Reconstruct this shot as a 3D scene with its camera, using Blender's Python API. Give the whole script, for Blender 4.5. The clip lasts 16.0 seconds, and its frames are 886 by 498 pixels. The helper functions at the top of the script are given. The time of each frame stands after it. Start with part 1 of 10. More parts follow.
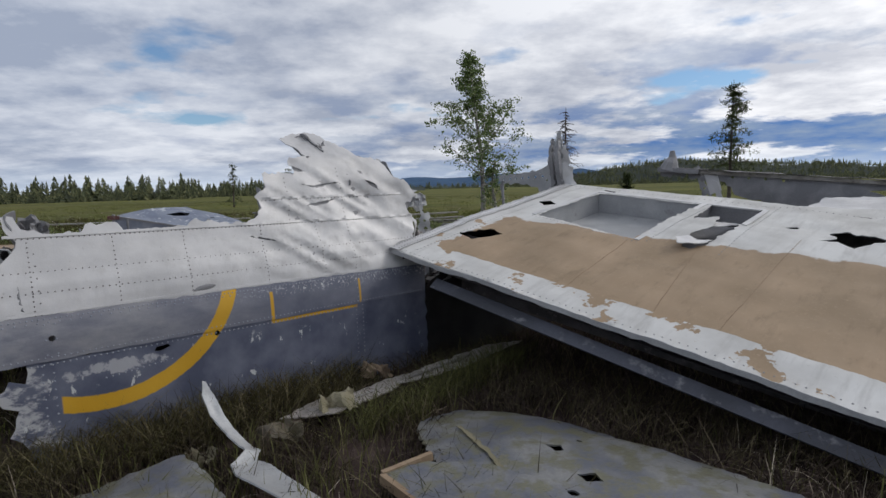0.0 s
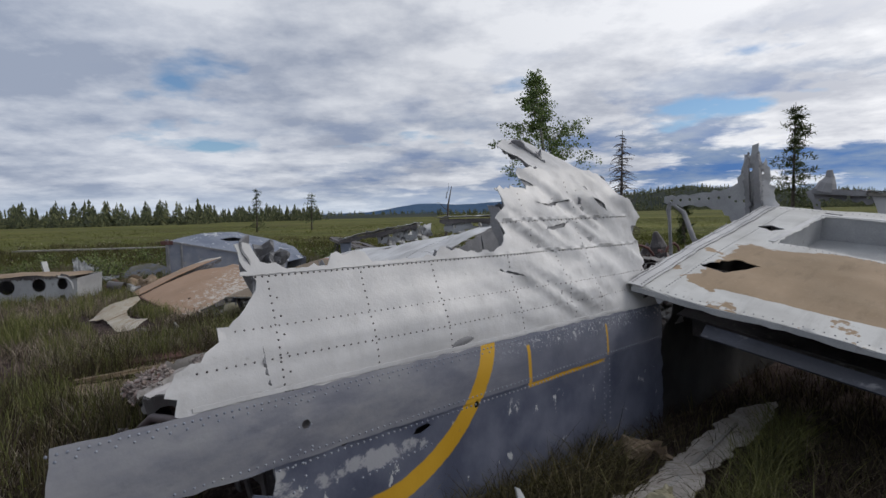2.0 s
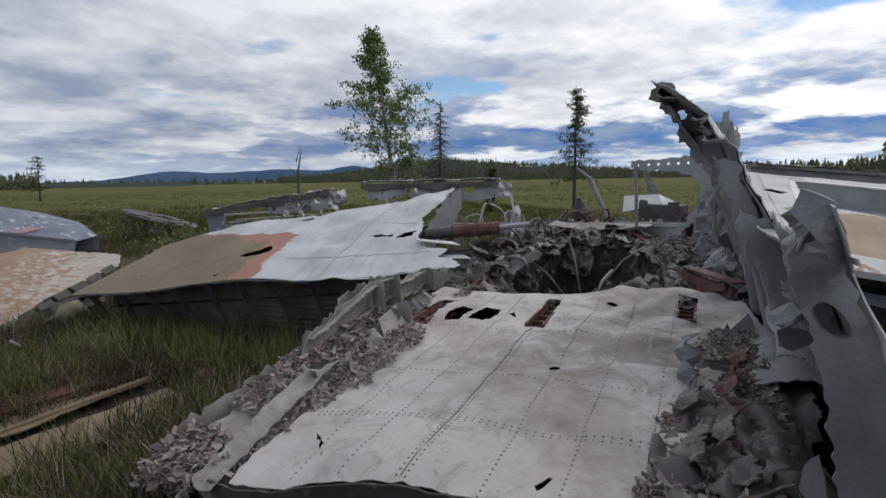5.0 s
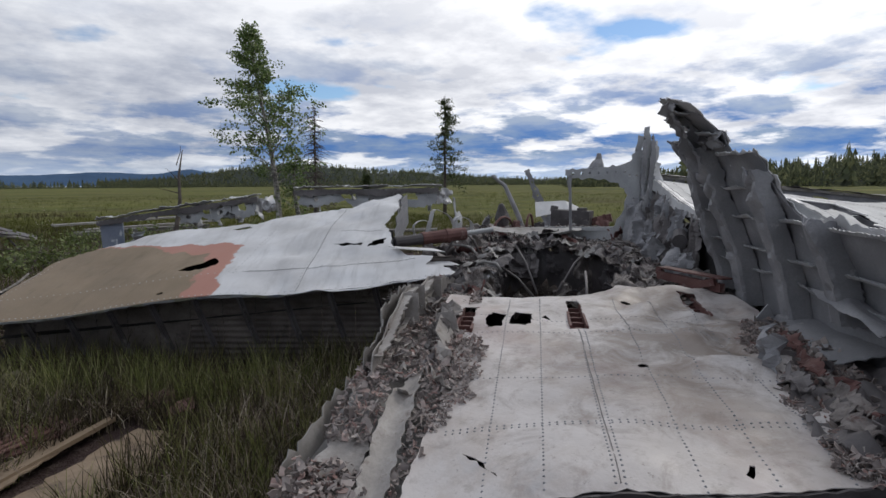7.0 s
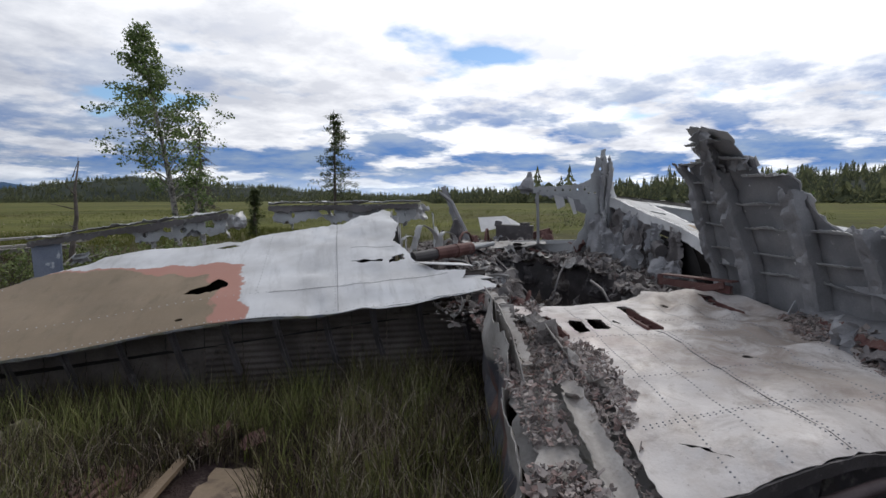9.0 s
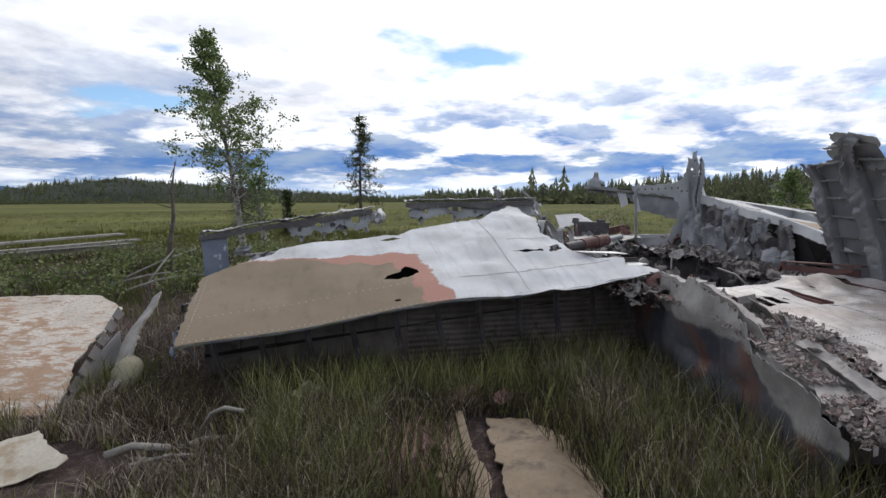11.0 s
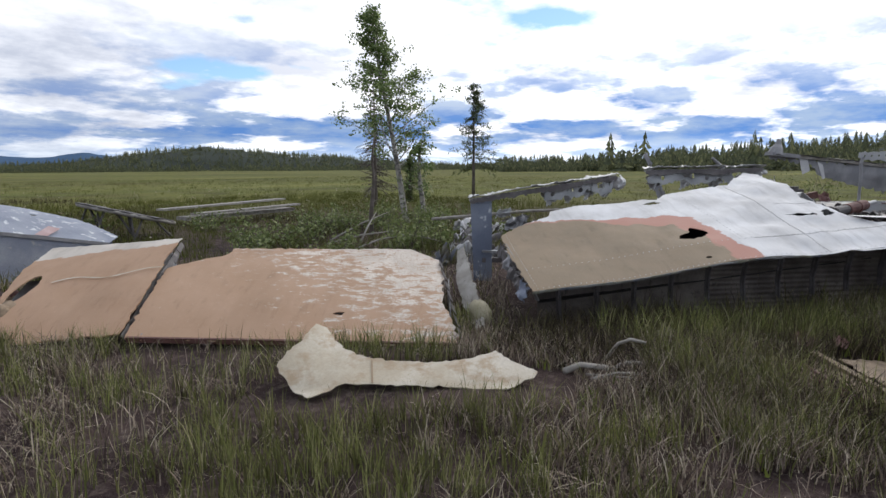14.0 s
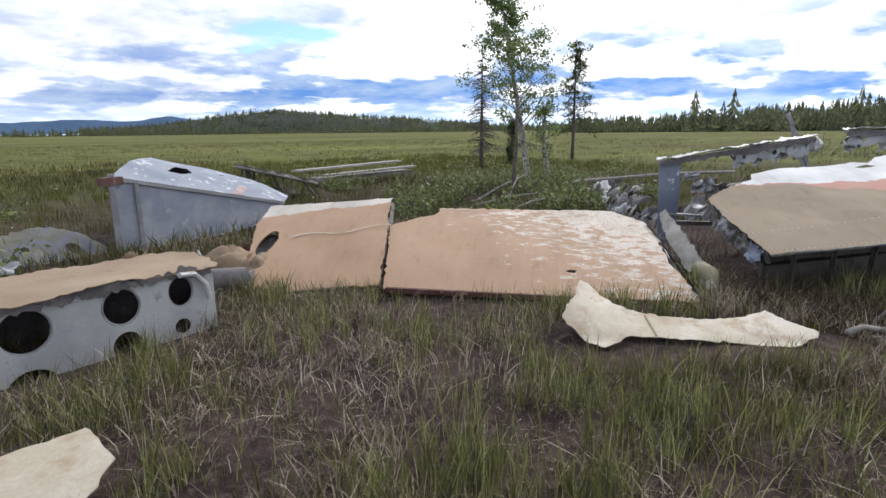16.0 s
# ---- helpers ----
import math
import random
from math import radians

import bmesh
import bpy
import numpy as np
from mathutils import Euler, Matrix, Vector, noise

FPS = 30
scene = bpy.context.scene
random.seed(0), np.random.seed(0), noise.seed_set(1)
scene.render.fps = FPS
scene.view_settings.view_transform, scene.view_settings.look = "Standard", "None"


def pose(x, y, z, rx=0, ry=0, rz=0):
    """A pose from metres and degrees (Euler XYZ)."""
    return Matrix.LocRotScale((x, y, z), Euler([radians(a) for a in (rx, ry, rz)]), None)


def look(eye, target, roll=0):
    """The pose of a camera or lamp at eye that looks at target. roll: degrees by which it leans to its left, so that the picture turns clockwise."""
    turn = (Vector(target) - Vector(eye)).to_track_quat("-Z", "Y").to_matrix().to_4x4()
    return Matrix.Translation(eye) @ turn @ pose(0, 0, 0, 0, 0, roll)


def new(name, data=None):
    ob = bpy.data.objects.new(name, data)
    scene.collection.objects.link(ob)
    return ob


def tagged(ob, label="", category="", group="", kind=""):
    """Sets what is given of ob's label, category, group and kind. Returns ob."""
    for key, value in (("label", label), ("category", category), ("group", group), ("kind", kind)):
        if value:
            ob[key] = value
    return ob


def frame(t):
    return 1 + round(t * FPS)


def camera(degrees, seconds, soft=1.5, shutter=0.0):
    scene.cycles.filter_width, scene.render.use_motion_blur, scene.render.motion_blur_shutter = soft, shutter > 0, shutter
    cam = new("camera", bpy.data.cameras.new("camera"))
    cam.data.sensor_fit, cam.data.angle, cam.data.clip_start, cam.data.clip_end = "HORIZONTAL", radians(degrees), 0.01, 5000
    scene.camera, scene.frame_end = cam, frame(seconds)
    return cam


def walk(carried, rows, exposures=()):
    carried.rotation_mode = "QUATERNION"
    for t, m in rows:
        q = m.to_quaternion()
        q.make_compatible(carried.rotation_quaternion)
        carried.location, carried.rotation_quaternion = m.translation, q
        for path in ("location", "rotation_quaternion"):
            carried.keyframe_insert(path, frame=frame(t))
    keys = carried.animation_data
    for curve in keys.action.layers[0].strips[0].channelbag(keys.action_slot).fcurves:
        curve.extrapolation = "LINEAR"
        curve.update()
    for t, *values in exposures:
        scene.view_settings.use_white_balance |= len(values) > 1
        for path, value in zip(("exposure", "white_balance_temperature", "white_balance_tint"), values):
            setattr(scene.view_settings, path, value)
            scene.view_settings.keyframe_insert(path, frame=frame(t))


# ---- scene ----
cam = camera(78.1, 16.0)
PATH = [
    (0, (0.724, 0.417, 1.514), (0.71, 2.404, 1.29), -1.5),
    (0.5, (0.346, 0.623, 1.532), (0.321, 2.614, 1.345), -1.5),
    (1, (-0.073, 0.854, 1.503), (-0.105, 2.848, 1.343), -1.4),
    (1.5, (-0.483, 1.149, 1.519), (-0.525, 3.144, 1.375), -1.3),
    (2, (-0.923, 1.396, 1.508), (-0.97, 3.392, 1.38), -1.3),
    (2.5, (-1.348, 1.623, 1.504), (-1.377, 3.618, 1.377), -1.2),
    (3, (-1.683, 1.879, 1.512), (-1.645, 3.874, 1.365), -1.2),
    (3.5, (-2.062, 2.093, 1.499), (-1.905, 4.08, 1.337), -1.0),
    (4, (-2.418, 2.336, 1.473), (-2.109, 4.301, 1.27), -1.0),
    (4.5, (-2.639, 2.609, 1.472), (-2.107, 4.521, 1.227), -1.0),
    (5, (-2.911, 2.744, 1.477), (-2.142, 4.573, 1.224), -0.9),
    (7.5, (-4.015, 3.582, 1.489), (-2.666, 5.041, 1.264), -0.6),
    (8, (-4.221, 3.835, 1.474), (-2.748, 5.171, 1.266), -0.7),
    (10.5, (-6.043, 4.921, 1.536), (-4.43, 6.091, 1.362), -0.1),
    (11, (-6.34, 5.196, 1.456), (-4.735, 6.376, 1.279), -0.3),
    (11.5, (-6.573, 5.451, 1.43), (-4.978, 6.64, 1.225), -0.3),
    (12, (-6.917, 5.659, 1.447), (-5.332, 6.858, 1.228), -0.3),
    (12.5, (-7.26, 5.884, 1.439), (-5.692, 7.104, 1.207), -0.3),
    (13, (-7.599, 6.149, 1.426), (-6.059, 7.399, 1.167), -0.3),
    (13.5, (-7.938, 6.36, 1.429), (-6.45, 7.666, 1.148), -0.3),
    (14, (-8.328, 6.525, 1.47), (-6.888, 7.882, 1.177), -0.4),
    (14.5, (-8.677, 6.761, 1.441), (-7.302, 8.173, 1.101), -0.4),
    (15, (-9.009, 7.008, 1.463), (-7.697, 8.465, 1.069), -0.5),
    (15.5, (-9.347, 7.194, 1.514), (-8.074, 8.681, 1.104), -0.6),
    (16, (-9.627, 7.424, 1.499), (-8.379, 8.927, 1.074), -0.7),
]
walk(cam, [(t, look(eye, target, roll)) for t, eye, target, roll in PATH], exposures=[(0.0, -0.05), (2.5, -0.17), (4.0, -0.12), (7.5, -0.06), (8.2, -0.05), (10.5, 0.22), (13.0, 0.42), (14.5, 0.52), (16.0, 0.82)])

# ---- sky and sun ----
from mathutils import geometry

SUN_AZ, SUN_EL = radians(78), radians(38)
SUN_DIR = (math.sin(SUN_AZ) * math.cos(SUN_EL), math.cos(SUN_AZ) * math.cos(SUN_EL), math.sin(SUN_EL))


class Tree:
    """Short ways to write node trees."""

    def __init__(self, tree):
        self.t = tree
        tree.nodes.clear()

    def put(self, kind, ins=None, **props):
        n = self.t.nodes.new(kind)
        for k, v in props.items():
            if k == "operation":
                n.operation = v
            elif k == "data_type":
                n.data_type = v
            elif k == "blend_type":
                n.blend_type = v
            elif k == "noise_dimensions":
                n.noise_dimensions = v
            elif k == "feature":
                n.feature = v
            elif k == "uv_map":
                n.uv_map = v
            elif k == "sky_type":
                n.sky_type = v
            elif k == "clamp":
                if kind == "ShaderNodeMapRange":
                    n.clamp = v
                else:
                    n.use_clamp = v
        for k, v in (ins or {}).items():
            if isinstance(v, bpy.types.NodeSocket):
                self.t.links.new(v, n.inputs[k])
            else:
                n.inputs[k].default_value = v
        return n

    def math(self, op, a, b=0.0, c=0.0, clamp=False):
        return self.put("ShaderNodeMath", {0: a, 1: b, 2: c}, operation=op, clamp=clamp).outputs[0]

    def mix(self, fac, a, b, blend="MIX"):
        def col(v):
            return (*v, 1.0) if isinstance(v, tuple) and len(v) == 3 else v
        n = self.put("ShaderNodeMix", {}, data_type="RGBA", blend_type=blend)
        for i, v in ((0, fac), (6, col(a)), (7, col(b))):
            if isinstance(v, bpy.types.NodeSocket):
                self.t.links.new(v, n.inputs[i])
            else:
                n.inputs[i].default_value = v
        return n.outputs[2]

    def noise(self, vec, scale, detail=4.0, rough=0.55, distortion=0.0):
        return self.put("ShaderNodeTexNoise", {"Vector": vec, "Scale": scale, "Detail": detail, "Roughness": rough, "Distortion": distortion}).outputs["Fac"]

    def step(self, v, lo, hi, a=0.0, b=1.0):
        return self.put("ShaderNodeMapRange", {"Value": v, "From Min": lo, "From Max": hi, "To Min": a, "To Max": b}, clamp=True).outputs[0]

    def split(self, vec):
        return self.put("ShaderNodeSeparateXYZ", {0: vec}).outputs

    def join(self, x, y, z=0.0):
        return self.put("ShaderNodeCombineXYZ", {0: x, 1: y, 2: z}).outputs[0]

    def vmul(self, vec, by):
        return self.put("ShaderNodeVectorMath", {0: vec, 1: by}, operation="MULTIPLY").outputs[0]

    def dot(self, vec, w):
        return self.put("ShaderNodeVectorMath", {0: vec, 1: w}, operation="DOT_PRODUCT").outputs["Value"]


def build_world():
    world = bpy.data.worlds.new("sky")
    scene.world = world
    world.use_nodes = True
    k = Tree(world.node_tree)
    way = k.put("ShaderNodeTexCoord").outputs["Generated"]
    x, y, z = k.split(way)
    up = k.math("MAXIMUM", z, 0.0)
    flat = k.math("ADD", up, 0.16)
    p = k.join(k.math("DIVIDE", x, flat), k.math("DIVIDE", y, flat), 0.0)
    sky = k.put("ShaderNodeTexSky", sky_type="NISHITA")
    sky.sun_disc, sky.sun_elevation, sky.sun_rotation, sky.ozone_density, sky.dust_density = False, SUN_EL, SUN_AZ, 5.0, 0.2
    clear = k.put("ShaderNodeBackground", {"Color": sky.outputs[0], "Strength": 0.11})
    # layers of cloud: broad sheets, darker blue bases low down, clear gaps, and the bright part before the sun
    soft = k.noise(p, 0.70, 10.0, 0.55)
    puff = k.noise(p, 2.1, 11.0, 0.61)
    body = k.math("ADD", k.math("MULTIPLY", soft, 0.60), k.math("MULTIPLY", puff, 0.40))
    toward = k.step(k.dot(way, SUN_DIR), 0.28, 0.95)
    low = k.step(up, 0.05, 0.30, 1.0, 0.0)
    light = k.math("ADD", k.step(body, 0.42, 0.57), k.math("MULTIPLY", toward, k.step(up, 0.08, 0.32, 0.10, 0.95)), clamp=True)
    grey = k.mix(k.step(up, 0.45, 0.95), (0.43, 0.455, 0.53), (0.39, 0.405, 0.45))
    white = k.mix(k.step(up, 0.42, 0.85), (0.89, 0.90, 0.935), (0.54, 0.55, 0.575))
    away = k.step(k.dot(way, (math.sin(SUN_AZ), math.cos(SUN_AZ), 0.0)), -0.35, 0.75, 1.0, 0.0)
    grey = k.mix(k.math("MULTIPLY", away, 0.8), grey, (0.37, 0.44, 0.585))
    white = k.mix(k.math("MULTIPLY", away, 0.45), white, (0.72, 0.80, 0.95))
    colour = k.mix(light, grey, white)
    base = k.noise(k.vmul(p, (1.0, 1.0, 1.0)), 1.25, 11.0, 0.58)
    side = k.step(x, -0.55, 0.45, 0.10, 1.0)
    dark = k.math("MULTIPLY", k.step(k.math("ADD", base, k.math("MULTIPLY", low, 0.10)), 0.54, 0.62), k.math("MULTIPLY", k.math("MULTIPLY", low, side), 1.15), clamp=True)
    colour = k.mix(dark, colour, k.mix(k.step(puff, 0.38, 0.62), (0.085, 0.19, 0.44), (0.25, 0.33, 0.47)))
    rim = k.math("MULTIPLY", k.step(up, 0.01, 0.055, 1.0, 0.0), 0.55)
    colour = k.mix(rim, colour, (0.64, 0.75, 0.90))
    gap = k.math("ADD", k.noise(k.vmul(p, (0.7, 0.7, 1.0)), 1.6, 8.0, 0.5), k.step(up, 0.12, 0.40, 0.01, -0.05))
    gap = k.math("ADD", gap, k.step(up, 0.04, 0.13, -0.2, 0.0))
    cover = k.step(gap, 0.575, 0.64, 1.0, 0.0)
    strong = k.math("ADD", 0.93, k.math("MULTIPLY", toward, 0.40))
    cloud = k.put("ShaderNodeBackground", {"Color": colour, "Strength": strong})
    both = k.put("ShaderNodeMixShader", {0: cover, 1: clear.outputs[0], 2: cloud.outputs[0]})
    k.put("ShaderNodeOutputWorld", {0: both.outputs[0]})


build_world()
sun = new("sun", bpy.data.lights.new("sun", "SUN"))
sun.data.energy, sun.data.angle, sun.data.color = 0.9, radians(16), (1.0, 0.96, 0.9)
sun.matrix_basis = look((0, 0, 30), (-SUN_DIR[0] * 20, -SUN_DIR[1] * 20, 30 - SUN_DIR[2] * 20))

# ---- materials ----
def start(name):
    m = bpy.data.materials.new(name)
    m.use_nodes = True
    return m, Tree(m.node_tree)


def finish(k, colour, rough=0.6, metal=0.0, height=None, bump=0.3, far=0.01, spec=0.5, thin=0.0):
    ins = {"Base Color": colour, "Roughness": rough, "Metallic": metal, "Specular IOR Level": spec}
    if height is not None:
        ins["Normal"] = k.put("ShaderNodeBump", {"Strength": bump, "Distance": far, "Height": height}).outputs[0]
    b = k.put("ShaderNodeBsdfPrincipled", ins).outputs[0]
    if thin:
        lets = k.put("ShaderNodeBsdfTranslucent", {"Color": colour}).outputs[0]
        b = k.put("ShaderNodeMixShader", {0: thin, 1: b, 2: lets}).outputs[0]
    k.put("ShaderNodeOutputMaterial", {0: b})


def spotted(name, a, b, c=None, scale=3.0, grain=60.0, rough=0.6, metal=0.0, bump=0.35, far=0.006, edge=(0.42, 0.62), amount=(0.58, 0.68), spec=0.5):
    """Two tones in patches, a third in stains, and a fine grain."""
    m, k = start(name)
    p = k.put("ShaderNodeTexCoord").outputs["Object"]
    base = k.mix(k.step(k.noise(p, scale, 6), *edge), (*a, 1.0), (*b, 1.0))
    if c:
        base = k.mix(k.step(k.noise(p, scale * 2.3, 7, 0.65), *amount), base, (*c, 1.0))
    fine = k.noise(p, grain, 5, 0.6)
    base = k.mix(k.step(fine, 0.3, 0.7, 0.0, 0.35), base, (a[0] * 0.55, a[1] * 0.55, a[2] * 0.55, 1.0))
    r = k.math("ADD", rough - 0.1, k.math("MULTIPLY", k.noise(p, scale * 4, 4), 0.2))
    finish(k, base, r, metal, fine, bump, far, spec)
    return m


def island(name, ramp, rough=0.7, thin=0.0, spec=0.3, patch=0.0, patch_scale=0.25):
    """A colour for each blade, leaf or scrap, with broad patches over the ground."""
    m, k = start(name)
    who = k.put("ShaderNodeNewGeometry").outputs["Random Per Island"]
    if patch:
        p = k.put("ShaderNodeTexCoord").outputs["Object"]
        broad = k.step(k.noise(p, patch_scale, 3), 0.32, 0.68)
        who = k.math("ADD", k.math("MULTIPLY", who, 1.0 - patch), k.math("MULTIPLY", broad, patch))
    r = k.put("ShaderNodeValToRGB", {0: who})
    els = r.color_ramp.elements
    while len(els) < len(ramp):
        els.new(0.5)
    for e, (at, col) in zip(els, ramp):
        e.position, e.color = at, (*col, 1.0)
    finish(k, r.outputs[0], rough, 0.0, None, spec=spec, thin=thin)
    return m


def skin_white():
    """Weathered bare and white-painted alloy skin."""
    m, k = start("weathered_alloy_skin")
    p = k.put("ShaderNodeTexCoord").outputs["Object"]
    base = k.mix(k.step(k.noise(p, 2.2, 6), 0.35, 0.65), (0.47, 0.465, 0.47), (0.61, 0.60, 0.60))
    streak = k.noise(k.vmul(p, (3.0, 3.0, 0.5)), 4.0, 6, 0.6)
    base = k.mix(k.step(streak, 0.52, 0.78, 0.0, 0.28), base, (0.31, 0.30, 0.30))
    base = k.mix(k.step(k.noise(p, 9.0, 8, 0.7), 0.55, 0.72, 0.0, 0.35), base, (0.36, 0.345, 0.335))
    spots = k.noise(p, 26.0, 4, 0.7)
    base = k.mix(k.step(spots, 0.66, 0.74, 0.0, 0.6), base, (0.30, 0.29, 0.28))
    rub = k.noise(p, 120.0, 3, 0.6)
    finish(k, base, k.step(streak, 0.3, 0.7, 0.38, 0.6), 0.12, k.math("ADD", rub, k.math("MULTIPLY", k.noise(p, 7.0, 4), 6.0)), 0.16, 0.004)
    return m


def band(k, v, lo, hi, soft=0.004):
    """1 between lo and hi."""
    return k.math("MULTIPLY", k.step(v, lo - soft, lo + soft), k.step(v, hi - soft, hi + soft, 1.0, 0.0))


def skin_blue():
    """Faded blue-grey fuselage paint with a yellow arc, a yellow corner mark and chips."""
    m, k = start("faded_blue_grey_paint")
    uv = k.put("ShaderNodeUVMap", uv_map="surface").outputs[0]
    s, z, _ = k.split(uv)
    p = k.put("ShaderNodeTexCoord").outputs["Object"]
    wob = k.noise(p, 5.0, 6)
    base = k.mix(k.step(wob, 0.36, 0.66), (0.075, 0.085, 0.128), (0.145, 0.155, 0.205))
    belt = k.math("MULTIPLY", k.step(z, 0.600, 0.606), k.step(k.math("ADD", s, k.math("MULTIPLY", wob, 0.9)), 0.9, 1.9, 1.0, 0.25))
    base = k.mix(belt, base, k.mix(k.step(k.noise(k.vmul(p, (1.0, 1.0, 2.5)), 3.0, 7, 0.62), 0.36, 0.64), (0.15, 0.155, 0.195), (0.28, 0.28, 0.30)))
    rub = k.math("ADD", k.noise(k.vmul(p, (1.0, 1.0, 1.8)), 6.0, 9, 0.7), k.step(s, -0.28, 0.12, 0.16, -0.16))
    base = k.mix(k.math("MULTIPLY", k.step(rub, 0.50, 0.58, 0.0, 0.9), k.step(z, 0.60, 0.606, 1.0, 0.15)), base, (0.44, 0.44, 0.45))
    us, uz = k.math("DIVIDE", k.math("SUBTRACT", s, 0.34), 0.34), k.math("DIVIDE", k.math("SUBTRACT", z, 0.50), 0.055)
    worn_spot = k.math("SUBTRACT", 1.0, k.math("ADD", k.math("MULTIPLY", us, us), k.math("MULTIPLY", uz, uz)))
    bare = k.math("ADD", k.noise(p, 7.0, 9, 0.7), k.math("MULTIPLY", worn_spot, 0.2))
    base = k.mix(k.math("MULTIPLY", k.step(bare, 0.60, 0.66), k.step(z, 0.60, 0.606, 0.8, 0.0)), base, (0.42, 0.42, 0.44))
    chips = k.noise(k.vmul(p, (1.0, 1.0, 0.55)), 13.0, 6, 0.7)
    low = k.step(z, 0.50, 0.56, 1.0, 0.0)
    base = k.mix(k.math("MULTIPLY", k.step(chips, 0.635, 0.66), low), base, (0.52, 0.53, 0.53))
    # dark speckle where paint went along the upper seam
    seam = k.math("MULTIPLY", band(k, z, 0.765, 0.84, 0.02), k.step(k.noise(p, 40.0, 5, 0.7), 0.55, 0.62))
    base = k.mix(k.math("MULTIPLY", seam, k.step(s, 1.0, 1.6)), base, (0.48, 0.48, 0.49))
    ds, dz = k.math("SUBTRACT", s, 0.27), k.math("SUBTRACT", z, 1.08)
    far = k.math("SQRT", k.math("ADD", k.math("MULTIPLY", ds, ds), k.math("MULTIPLY", dz, dz)))
    far = k.math("ADD", far, k.math("MULTIPLY", k.math("SUBTRACT", k.noise(p, 30.0, 3), 0.5), 0.012))
    ring = k.math("MULTIPLY", band(k, far, 0.735, 0.83), k.step(s, 0.02, 0.03))
    mark = k.math("MULTIPLY", band(k, s, 1.298, 1.322), band(k, z, 0.572, 0.80))
    mark = k.math("MAXIMUM", mark, k.math("MULTIPLY", band(k, z, 0.572, 0.594), band(k, s, 1.303, 2.03)))
    mark = k.math("MAXIMUM", mark, k.math("MULTIPLY", band(k, s, 2.052, 2.068), band(k, z, 0.61, 0.80)))
    worn = k.step(k.noise(p, 11.0, 6, 0.7), 0.31, 0.36)
    yellow = k.mix(wob, (0.50, 0.27, 0.015), (0.64, 0.37, 0.025))
    base = k.mix(k.math("MULTIPLY", k.math("MAXIMUM", ring, mark), worn), base, yellow)
    fine = k.noise(p, 90.0, 4)
    finish(k, base, k.step(wob, 0.3, 0.7, 0.42, 0.62), 0.1, k.math("ADD", fine, k.math("MULTIPLY", k.noise(p, 6.0, 4), 5.0)), 0.14, 0.004)
    return m


